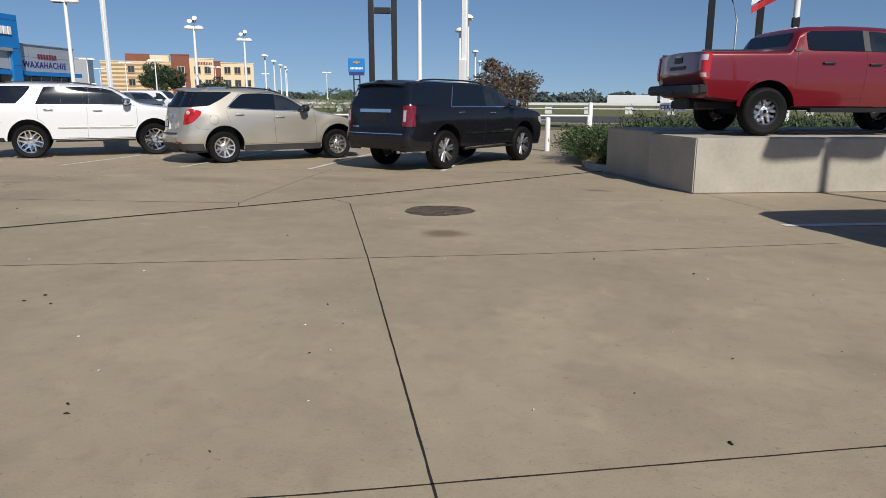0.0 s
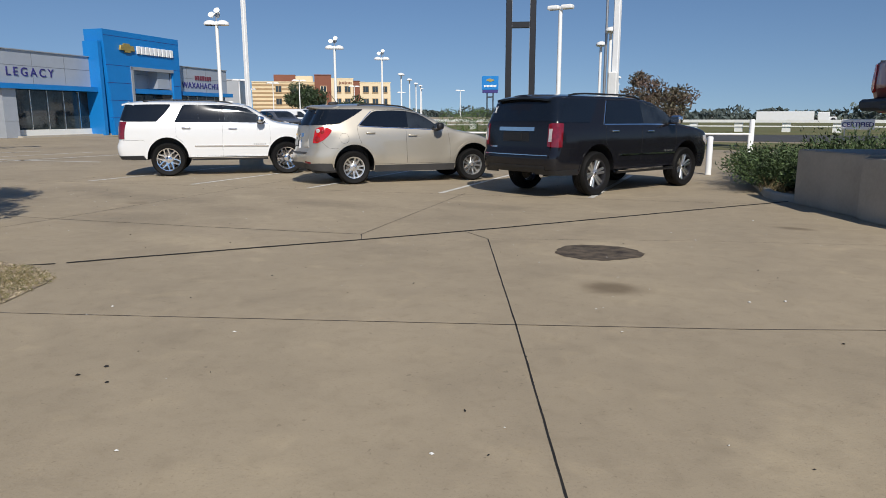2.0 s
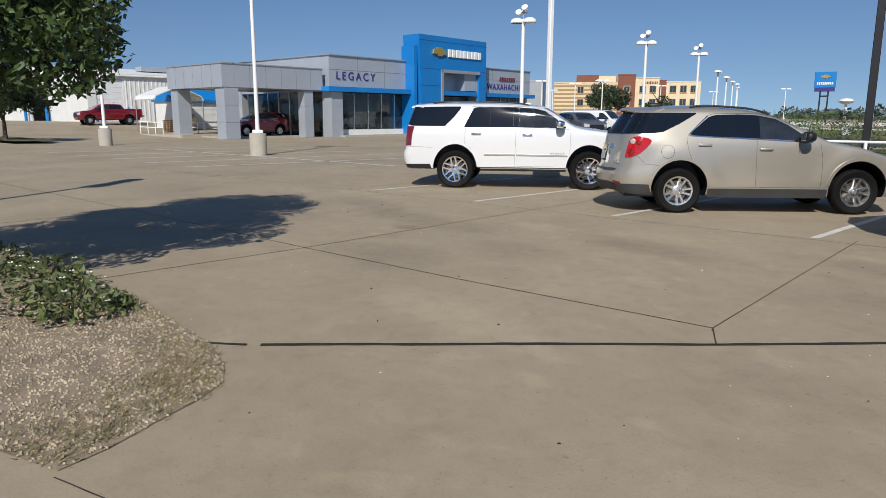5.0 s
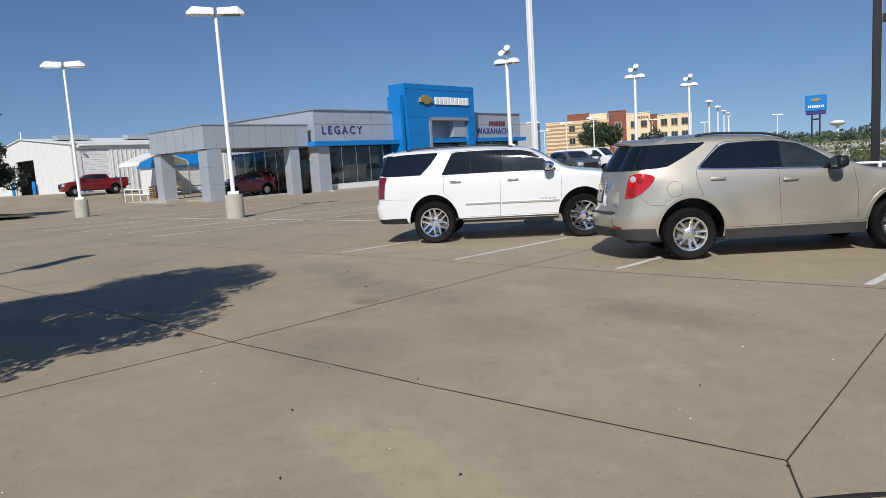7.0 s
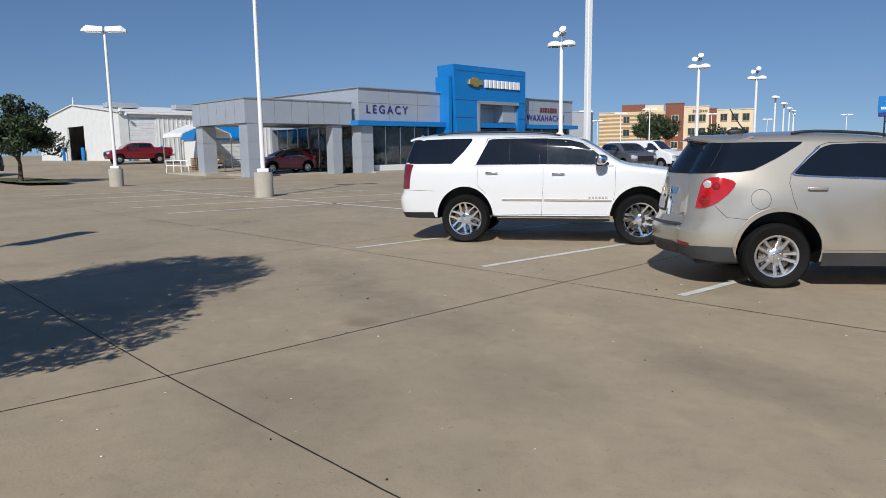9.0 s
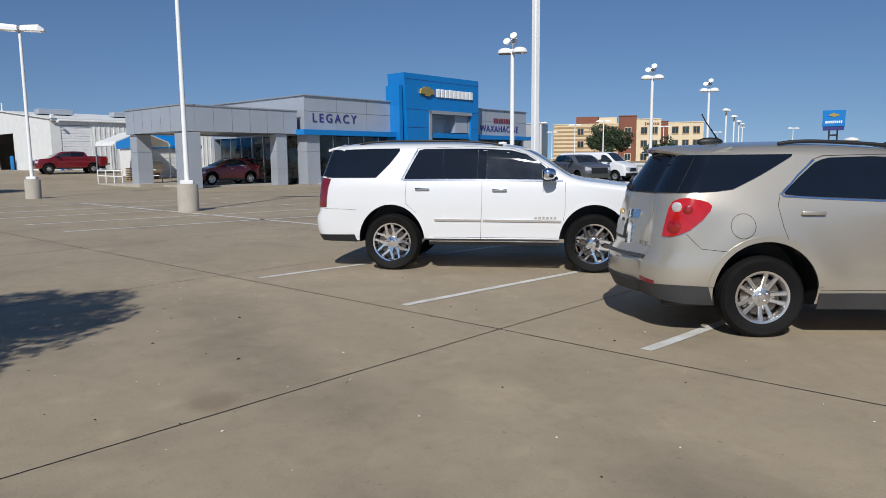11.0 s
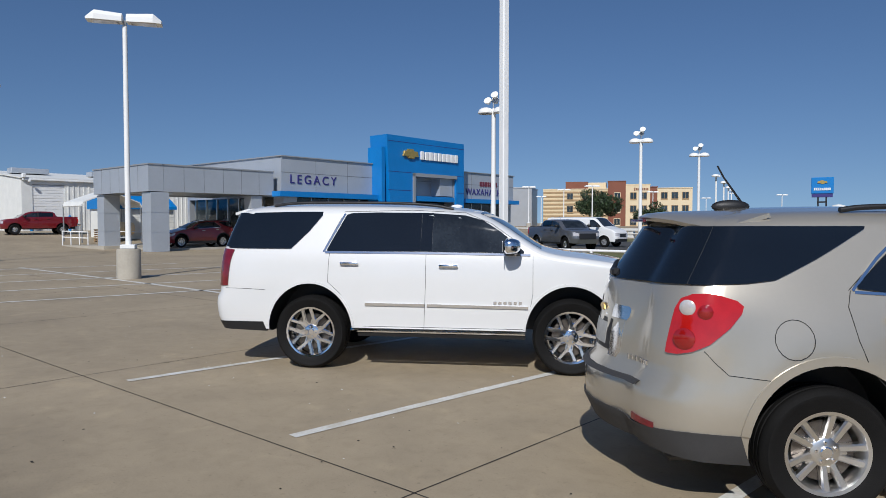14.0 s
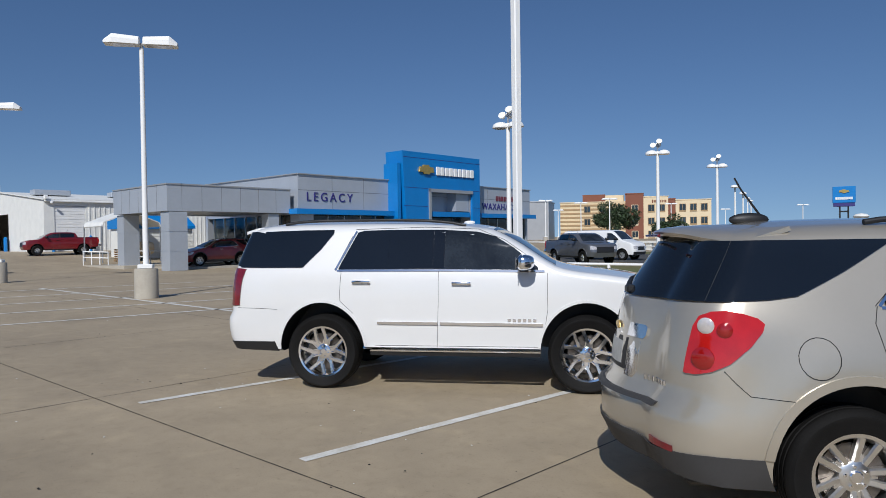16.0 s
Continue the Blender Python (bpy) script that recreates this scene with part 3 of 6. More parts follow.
def arch_lip(sh, ax, side, r, z, mat_w=0.03, out=0.012, a0=6, a1=174):
    pts = [(ax + (r * sh.s.get("arch_k", 1.0) + mat_w / 2) * math.cos(radians(a)), z + (r + mat_w / 2) * math.sin(radians(a))) for a in range(a0, a1 + 1, 6)]
    return sh.ribbon(pts, side, mat_w, out, 0.03, step=0.2)


def vehicle(s, m, label, category):
    """A vehicle from its figures: skin, wheels, glass, lamps, doors, trim."""
    car = thing(s["name"], m, label, category)
    sh = Shell(s)
    body = new("body", cut_wells(sh.body(), s, s["paint"], "body"))
    body.parent = car
    ty, R = s["track"], s["wheel"][0]
    for ax in s["axles"]:
        for sg in (-1, 1):
            wheel(car, pose(ax, sg * ty, R, 0, s.get("spin", 9) * (1 if ax > 0 else 2), 0) @ pose(0, 0, 0, 0, 0, 0 if sg > 0 else 180), *s["wheel"], s["style"], s.get("face", "alloy"), s.get("rim", "alloy"))
    for sg in (-1, 1):
        for rows, mat in s["windows"]:
            part("side_window", sh.panel(rows, sg, 0.011), mat, car, "", smooth=30)
        for rows, mat in s.get("plates", ()):
            part("body_panel", sh.panel(rows, sg, 0.009), mat, car, "", smooth=30)
        for pts in s["seams"]:
            part("door_gap", sh.ribbon(pts, sg, 0.004), "seam", body)
        for pts, width, out, mat, nm in s["trims"]:
            part(nm, sh.ribbon(pts, sg, width, out, out + 0.012), mat, car, "", smooth=30)
        for x, z in s["handles"]:
            bm = box(bmesh.new(), (x, sg * (sh.side(x, z) + 0.026), z), (0.21, 0.022, 0.036), 0.010, seg=2)
            for e in (-0.085, 0.085):
                box(bm, (x + e, sg * (sh.side(x, z) + 0.010), z), (0.03, 0.03, 0.026))
            part("door_handle", bm, s["handle_mat"], car, "", smooth=30)
        if "mirror" in s:
            x, z = s["mirror"]
            y = sh.side(x, z - 0.1)
            bm = bmesh.new()
            bmesh.ops.create_uvsphere(bm, u_segments=16, v_segments=10, radius=1)
            for v in bm.verts:
                c = v.co
                v.co = Vector((x + 0.12 * c.x * (1.1 if c.x > 0 else 0.45), sg * (y + 0.17) + 0.13 * math.copysign(abs(c.y) ** 0.7, c.y), z + 0.085 * math.copysign(abs(c.z) ** 0.6, c.z)))
            mirror = part("wing_mirror", bm, s["mirror_mat"], car, "", smooth=50)
            part("mirror_foot", box(bmesh.new(), (x + 0.01, sg * (y + 0.05), z - 0.075), (0.09, 0.20, 0.05), 0.015), "trim", mirror)
            part("mirror_glass", box(bmesh.new(), (x - 0.058, sg * (y + 0.18), z), (0.006, 0.18, 0.12), 0.002), "chrome", mirror)
        for ax in s["axles"]:
            part("arch_lip", arch_lip(sh, ax, sg, s["arch"], s["arch_z"], *s.get("lip", (0.035, 0.010))), s.get("lip_mat", s["paint"]), car, "", smooth=30)
        for rows, mat in s["tail"]:
            part("tail_lamp", sh.wrapped(rows, sg, 0.012, 0.03), mat, car, "", smooth=30)
        for rows, mat in s.get("head", ()):
            part("head_lamp", sh.wrapped(rows, sg, 0.008, 0.03, rear=False), mat, car, "", smooth=30)
        for rows, mat in s.get("wraps", ()):
            part("bumper_panel", sh.wrapped(rows, sg, 0.006, 0.03, across=24), mat, car, "", smooth=30)
    for rows, mat, nm in s.get("rear_plates", ()):
        part(nm, sh.wrapped(rows, 0, 0.006 if nm not in ("number_plate", "number_plate_frame", "tailgate_bar", "bumper_step") else 0.024 if nm == "bumper_step" else 0.016 if nm == "number_plate" else 0.011, 0.02, across=44 if nm == "rear_window" else 20), mat, car, "", smooth=30)
    for rows, mat, nm in s.get("front_plates", ()):
        part(nm, sh.wrapped(rows, 0, 0.008, 0.03, across=20, rear=False), mat, car, "", smooth=30)
    if "screen" in s:
        part("windscreen", sh.roof_panel(*s["screen"]), "front_glass", car, "", smooth=30)
    if "rails" in s:
        x0, x1, yy = s["rails"]
        for sg in (-1, 1):
            pts = [(x0 + (x1 - x0) * i / 14, sg * yy, sh.over(x0 + (x1 - x0) * i / 14, yy) + s.get("rail_up", 0.034) * min(1, 5 * min(i, 14 - i) / 14) ** 0.5) for i in range(15)]
            part("roof_rail", tube(bmesh.new(), pts, 0.017, 8), s.get("rail_mat", "trim"), car, "", smooth=50)
    return car, sh


YUKON = dict(
    rear=-2.68, front=2.50, half=1.02, belt=1.32, axles=(-1.473, 1.473), arch=0.545, arch_k=0.91, arch_z=0.435, track=0.865,
    wheel=(0.418, 0.29, 0.29), crown=0.035, rear_corner=0.17, front_corner=0.30, rear_taper=0.05, bulge=0.05,
    top=[(-2.68, 1.82), (-2.3, 1.865), (-1.7, 1.875), (-0.8, 1.87), (0.0, 1.84), (0.42, 1.785), (0.72, 1.645), (0.95, 1.49), (1.17, 1.36), (1.35, 1.315), (1.7, 1.27), (2.15, 1.20), (2.4, 1.12), (2.5, 1.05)],
    bottom=[(-2.68, 0.47), (-2.2, 0.42), (-1.95, 0.41), (-0.95, 0.45), (0.95, 0.45), (2.0, 0.38), (2.5, 0.34)],
    section=[(0.3, 0.94), (0.5, 0.975), (0.75, 0.995), (1.0, 1.0), (1.2, 0.99), (1.32, 0.965), (1.4, 0.94), (1.6, 0.875), (1.75, 0.825), (1.9, 0.79)],
    back=[(0.4, 0.10), (0.55, 0.02), (0.70, 0.0), (0.80, 0.01), (0.84, 0.05), (1.35, 0.09), (1.6, 0.17), (1.82, 0.25)],
    nose=[(0.3, -0.10), (0.6, 0.0), (0.9, 0.0), (1.1, -0.06)],
    windows=[
        ([(-2.47, 1.38, 1.40), (-2.36, 1.378, 1.57), (-2.20, 1.376, 1.79), (-1.72, 1.375, 1.80), (-1.70, 1.378, 1.80), (-1.50, 1.58, 1.80), (-1.36, 1.765, 1.80)], "car_glass"),
        ([(-1.27, 1.352, 1.37), (-1.19, 1.352, 1.53), (-1.07, 1.352, 1.765), (-1.0, 1.352, 1.785), (-0.70, 1.352, 1.79)], "car_glass"),
        ([(-0.699, 1.352, 1.79), (-0.19, 1.352, 1.785)], "car_glass"),
        ([(-0.06, 1.35, 1.78), (0.30, 1.345, 1.755), (0.50, 1.345, 1.70), (0.70, 1.34, 1.575), (0.88, 1.335, 1.43), (0.96, 1.335, 1.36)], "front_glass"),
    ],
    plates=[([(-0.189, 1.352, 1.785), (-0.061, 1.35, 1.782)], "car_glass")],
    seams=[[(-1.24, 1.33), (-1.255, 1.0), (-1.10, 0.86)], [(-0.125, 1.78), (-0.125, 1.0), (-0.15, 0.47)], [(1.06, 1.30), (1.06, 0.9), (0.99, 0.47)],
           [(-1.32, 1.345), (-1.22, 1.55), (-1.10, 1.80), (-0.3, 1.815), (0.3, 1.785), (0.6, 1.66), (0.9, 1.45)], [(-2.5, 0.915), (-2.2, 0.91), (-2.0, 0.90)], [(-0.85, 0.50), (0.97, 0.50)]],
    trims=[([(-0.82, 0.755), (-0.14, 0.752)], 0.030, 0.016, "chrome", "side_moulding"), ([(-0.11, 0.752), (1.01, 0.742)], 0.030, 0.016, "chrome", "side_moulding"),
           ([(-1.29, 1.338), (0.0, 1.333), (1.03, 1.318)], 0.022, 0.008, "chrome", "window_trim"), ([(-1.31, 1.34), (-1.22, 1.52), (-1.09, 1.78)], 0.020, 0.008, "chrome", "window_trim"),
           ([(-0.90, 0.42), (0.98, 0.42)], 0.05, 0.05, "trim", "running_board"), ([(-0.90, 0.449), (0.98, 0.449)], 0.012, 0.062, "chrome", "running_board_trim")],
    handles=[(-1.0, 1.212), (0.13, 1.192)], handle_mat="chrome", mirror=(0.80, 1.42), lip=(0.03, 0.008),
    head=[([(0.62, 0.92, 0.98), (0.8, 0.82, 1.08), (1.05, 0.86, 1.09), (1.2, 0.97, 1.07)], "lamp_clear")],
    rear_plates=[([(-1.07, 1.385, 1.74), (-1.0, 1.385, 1.775), (-0.90, 1.40, 1.79), (0.90, 1.40, 1.79), (1.0, 1.385, 1.775), (1.07, 1.385, 1.74)], "car_glass", "rear_window"),
                 ([(-0.46, 1.225, 1.295), (0.46, 1.225, 1.295)], "chrome", "tailgate_bar"), ([(-0.82, 0.785, 0.799), (0.82, 0.785, 0.799)], "chrome", "bumper_trim"),
                 ([(-0.34, 1.03, 1.205), (0.34, 1.03, 1.205)], "trim", "plate_recess"), ([(-0.16, 1.05, 1.17), (0.16, 1.05, 1.17)], "trim", "number_plate"),
                 ([(0.50, 0.91, 0.935), (0.70, 0.91, 0.935)], "chrome", "badge"), ([(-0.75, 0.48, 0.60), (0.75, 0.48, 0.60)], "trim", "bumper_insert")],
    front_plates=[([(-0.55, 0.72, 1.05), (0.55, 0.72, 1.05)], "chrome", "grille"), ([(-0.85, 0.38, 0.55), (0.85, 0.38, 0.55)], "trim", "lower_grille")],
    wraps=[([(0.5, 0.44, 0.50), (1.0, 0.43, 0.525), (1.50, 0.42, 0.53)], "trim")],
    tail=[([(0.78, 0.955, 1.35), (0.84, 0.945, 1.37), (0.98, 0.94, 1.37), (1.06, 0.945, 1.36)], "lamp_dark_red"), ([(0.80, 1.04, 1.27), (0.86, 1.04, 1.27)], "lamp_clear")],
    screen=(0.46, 1.15, 0.64, 0.76), rails=(-2.0, 0.15, 0.70),
)

EQUINOX = dict(
    rear=-2.47, front=2.34, half=0.925, belt=1.24, axles=(-1.428, 1.428), arch=0.455, arch_z=0.43, track=0.79,
    wheel=(0.372, 0.243, 0.235), crown=0.035, rear_corner=0.34, front_corner=0.40, rear_taper=0.05, bulge=0.165,
    top=[(-2.46, 1.69), (-2.1, 1.715), (-1.7, 1.738), (-1.1, 1.745), (-0.4, 1.71), (0.0, 1.635), (0.35, 1.50), (0.84, 1.25), (0.98, 1.19), (1.4, 1.11), (1.8, 1.0), (2.2, 0.90), (2.36, 0.80)],
    bottom=[(-2.46, 0.40), (-2.1, 0.33), (-1.8, 0.29), (1.8, 0.28), (2.36, 0.28)],
    section=[(0.2, 0.93), (0.4, 0.985), (0.6, 1.0), (0.85, 0.995), (1.0, 0.988), (1.15, 0.968), (1.25, 0.935), (1.45, 0.855), (1.6, 0.79), (1.75, 0.74)],
    back=[(0.30, 0.08), (0.48, 0.0), (0.70, 0.0), (0.76, 0.07), (0.95, 0.09), (1.30, 0.15), (1.5, 0.27), (1.70, 0.385)],
    nose=[(0.3, -0.08), (0.55, 0.0), (0.8, -0.05), (1.0, -0.2)],
    windows=[
        ([(-1.27, 1.30, 1.315), (-1.13, 1.283, 1.45), (-0.98, 1.275, 1.575), (-0.92, 1.272, 1.60), (-0.86, 1.27, 1.615)], "car_glass"),
        ([(-0.859, 1.27, 1.616), (-0.5, 1.255, 1.625), (-0.26, 1.245, 1.615)], "car_glass"),
        ([(-0.16, 1.24, 1.605), (0.1, 1.23, 1.555), (0.30, 1.22, 1.45), (0.48, 1.205, 1.33), (0.60, 1.20, 1.22)], "front_glass"),
    ],
    plates=[([(-0.259, 1.245, 1.616), (-0.161, 1.24, 1.607)], "car_glass")],
    seams=[[(-1.31, 1.29), (-1.335, 1.20), (-1.30, 1.02), (-1.24, 0.86), (-1.16, 0.77)], [(-0.205, 1.63), (-0.21, 1.0), (-0.19, 0.45)], [(0.80, 1.17), (0.845, 0.9), (0.84, 0.45)],
           [(-1.32, 1.29), (-1.0, 1.60), (-0.9, 1.635), (-0.2, 1.645), (0.12, 1.585), (0.45, 1.41)], [(-2.12, 0.945), (-2.06, 0.88), (-1.99, 0.815), (-1.82, 0.80), (-1.72, 0.79)],
           [(-1.64 + 0.105 * math.cos(a * 0.3307), 1.02 + 0.11 * math.sin(a * 0.3307)) for a in range(20)], [(-0.95, 0.445), (0.93, 0.445)]],
    trims=[([(-1.29, 1.282), (-0.9, 1.258), (0.0, 1.218), (0.68, 1.182)], 0.016, 0.006, "chrome", "window_trim"), ([(-1.30, 1.29), (-1.14, 1.465), (-0.985, 1.60)], 0.016, 0.006, "chrome", "window_trim"),
           ([(-0.96, 0.345), (0.96, 0.345)], 0.15, 0.012, "cladding", "sill_cladding")],
    handles=[(-1.04, 1.135), (-0.06, 1.07)], handle_mat="car_gold", mirror=(0.50, 1.27), lip=(0.05, 0.012),
    head=[([(0.50, 0.72, 0.76), (0.75, 0.68, 0.85), (1.0, 0.74, 0.92), (1.15, 0.84, 0.94)], "lamp_clear")],
    rear_plates=[([(-0.36, 0.84, 1.07), (-0.32, 0.80, 1.11), (0.32, 0.80, 1.11), (0.36, 0.84, 1.07)], "chrome", "plate_surround"),
                 ([(-0.22, 0.835, 1.035), (0.22, 0.835, 1.035)], "trim", "number_plate_frame"), ([(-0.165, 0.865, 1.005), (0.165, 0.865, 1.005)], "plate", "number_plate"),
                 ([(-0.40, 1.07, 1.12), (-0.38, 1.05, 1.135), (0.38, 1.05, 1.135), (0.40, 1.07, 1.12)], "chrome", "tailgate_bar"),
                 ([(-0.66, 0.705, 0.728), (0.66, 0.705, 0.728)], "cladding", "bumper_step")],
    front_plates=[([(-0.6, 0.55, 0.80), (0.6, 0.55, 0.80)], "trim", "grille")],
    wraps=[([(0.0, 0.35, 0.50), (0.45, 0.35, 0.50), (0.6, 0.35, 0.475), (1.0, 0.31, 0.485), (1.27, 0.30, 0.478)], "cladding"), ([(0.62, 0.49, 0.53), (0.80, 0.475, 0.51)], "lamp_dark_red")],
    tail=[([(0.785, 0.925, 1.18), (0.80, 0.92, 1.235), (0.86, 0.92, 1.262), (0.94, 0.94, 1.268), (1.03, 0.985, 1.255), (1.13, 1.08, 1.23), (1.18, 1.16, 1.20)], "lamp_red")],
    screen=(0.05, 0.95, 0.53, 0.70), spin=11, flare=(0.032, 0.52, 0.10), rails=(-1.25, 0.05, 0.60), rail_up=0.022,
)

# ---- ground ----
def spread(bm, items):
    """Joins several small bmeshes into bm."""
    for piece in items:
        tmp = bpy.data.meshes.new("tmp")
        piece.to_mesh(tmp)
        piece.free()
        bm.from_mesh(tmp)
        bpy.data.meshes.remove(tmp)
    return bm


def sheet(poly, z):
    bm = bmesh.new()
    bm.faces.new([bm.verts.new((x, y, z)) for x, y in poly])
    return bm


def build_ground():
    bm = bmesh.new()
    xs = [-3000, -900, -300, -150, -110] + [-100 + 2 * i for i in range(31)] + [-36, -20, 0, 20, 60, 300, 3000]
    ys = [-3000, -400, -60, -20, 0, 20, 40, 60, 100, 200, 600, 3000]
    grid(bm, [[(x, y, ground_z(x, y)) for y in ys] for x in xs])
    g = part("ground", bm, "paving", None, smooth=60)
    return tagged(g, "worn tan concrete parking lot with dark joints", "ground", kind="structure")


ground = build_ground()


def strip(pts, width, z=0.004, wobble=0.0, step=0.25, seed=1, bead=0.0):
    """A narrow band lying on the ground along points, with slightly uneven edges."""
    rnd, fine = random.Random(seed), []
    for (x0, y0), (x1, y1) in zip(pts, pts[1:]):
        k = max(1, int(math.hypot(x1 - x0, y1 - y0) / step))
        fine += [(x0 + (x1 - x0) * i / k, y0 + (y1 - y0) * i / k) for i in range(k)]
    fine.append(pts[-1])
    rows = []
    for i, (x, y) in enumerate(fine):
        a, b = fine[max(i - 1, 0)], fine[min(i + 1, len(fine) - 1)]
        l = math.hypot(b[0] - a[0], b[1] - a[1]) or 1
        nx, ny = -(b[1] - a[1]) / l, (b[0] - a[0]) / l
        w0, w1, s = (width / 2 * (1 + wobble * rnd.uniform(-1, 1)) for _ in range(3))
        d = wobble * width * rnd.uniform(-0.4, 0.4)
        rows.append([(x - nx * (w0 - d), y - ny * (w0 - d), ground_z(x, y) + z), (x + nx * (w1 + d), y + ny * (w1 + d), ground_z(x, y) + z)])
        if bead:
            lo, hi = Vector(rows[-1][0]), Vector(rows[-1][1])
            up = Vector((0, 0, bead * rnd.uniform(0.75, 1.1)))
            rows[-1] = [lo, lo.lerp(hi, 0.22) + up, lo.lerp(hi, 0.78) + up, hi]
    bm = bmesh.new()
    grid(bm, rows)
    return bm


C13, S13 = math.cos(radians(13)), math.sin(radians(13))


def lot(u, v, o=(-7.96, 10.86)):
    """A point of the lot's own grid."""
    return o[0] + u * C13 - v * S13, o[1] + u * S13 + v * C13


JOINTS = [
    ([(-3.76, 4.36), (-2.6, 6.05), (-1.9, 7.02), (-0.85, 8.62), (1.55, 12.6), (2.3, 13.8)], 0.040, "joint"),
    ([(-4.02, 4.06), (-3.82, 4.28)], 0.03, "joint"),
    ([(-0.6, 7.83), (1.2, 4.72), (3.19, 1.2), (5.46, -2.9), (9.6, -10.5)], 0.011, "joint"),
    ([(-0.6, 7.83), (-1.15, 8.2)], 0.010, "crack"),
    ([(-2.55, 2.95), (-1.57, 3.42), (1.2, 4.75), (2.66, 5.47), (5.7, 7.15)], 0.009, "crack"),
    ([(-8, -4.6), (0.8, 0.0), (2.78, 1.0), (4.98, 2.2), (12, 6.0)], 0.010, "joint"),
    ([(-1.93, 7.0), (-2.17, 7.32), (-2.73, 9.71), (-3.3, 12.2)], 0.010, "crack"),
    ([(-2.17, 7.32), (-4.56, 6.69), (-6.96, 6.13), (-12.4, 5.02), (-30, 1.0)], 0.012, "joint"),
    ([(-6.2, 1.6), (-6.7, 4.36), (-6.96, 6.13), (-7.98, 10.86), (-8.4, 13.0), (-10.2, 21)], 0.011, "joint"),
    ([(-34, 4.7), (-18.04, 8.5), (-7.98, 10.86), (-5.7, 11.35), (2, 13.2)], 0.011, "joint"),
    ([(4.25, 10.9), (6.07, 7.51)], 0.008, "crack"),
    ([(-0.6, 7.83), (1.63, 8.95), (4.1, 9.95)], 0.005, "crack"),
]
for i, (pts, w, mat) in enumerate(JOINTS):
    tagged(part("pavement_joint", strip(pts, w, 0.003, 0.22, 0.11, i, 0.007 if w > 0.02 else 0.0), mat), "dark filled joint between concrete slabs", "joint", "pavement joints", "structure")
for k, v in enumerate((4.8, 9.6, 14.4, 19.2, 24)):
    tagged(part("pavement_joint", strip([lot(-45, v), lot(12, v)], 0.012, 0.003, 0.5, 0.5, 40 + k), "crack"), "dark filled joint between concrete slabs", "joint", "pavement joints", "structure")
for k, u in enumerate((-35, -30, -25, -20, -15, -10, -5)):
    tagged(part("pavement_joint", strip([lot(u, -9), lot(u, 26)], 0.010, 0.0028, 0.5, 0.5, 60 + k), "crack"), "dark filled joint between concrete slabs", "joint", "pavement joints", "structure")

# painted stall lines
LINE_ENDS = [(-12.27, 10.07), (-9.48, 10.71), (-6.66, 11.38), (-3.74, 11.97), (-0.9, 12.65)]
for k, (x, y) in enumerate(LINE_ENDS):
    e = (x + 5.4 * math.cos(radians(97.5)), y + 5.4 * math.sin(radians(97.5)))
    tagged(part("stall_line", strip([(x, y), e], 0.105, 0.005, 0.06, 0.3, 80 + k), "line_paint"), "worn white painted parking line", "parking line", "parking lines", "structure")
for k, (a, b) in enumerate((((-21.55, 8.7), (-21.9, 18.9)), ((-24.35, 8.05), (-24.7, 18.2)), ((-27.3, 7.4), (-27.65, 17.6)), ((-30.3, 6.8), (-30.65, 17.0)), ((-33.6, 6.1), (-33.95, 16.3)),
                            ((-34.6, 10.75), (-18.4, 14.40)), ((5.19, 8.06), (9.2, 9.9)))):
    tagged(part("stall_line", strip([a, b], 0.15, 0.006, 0.06, 0.4, 95 + k), "line_paint"), "worn white painted parking line", "parking line", "parking lines", "structure")


def blot(name, c, rx, ry, turn, mat, z, label, seed):
    rnd = random.Random(seed)
    ph = [rnd.uniform(0, 6.28) for _ in range(4)]
    pts = []
    for k in range(120):
        a = 2 * math.pi * k / 120
        r = 1 + 0.03 * math.sin(3 * a + ph[0]) + 0.025 * math.sin(5 * a + ph[1]) + 0.02 * math.sin(13 * a + ph[2]) + 0.012 * math.sin(29 * a + ph[3])
        x, y = rx * r * math.cos(a), ry * r * math.sin(a)
        pts.append((c[0] + x * math.cos(turn) - y * math.sin(turn), c[1] + x * math.sin(turn) + y * math.cos(turn)))
    return tagged(part(name, sheet(pts, z), mat), label, "stain", kind="structure")


blot("damp_patch", (0.85, 7.68), 0.48, 0.44, 0.4, "damp", 0.004, "dark damp oil patch drying on the concrete", 3)


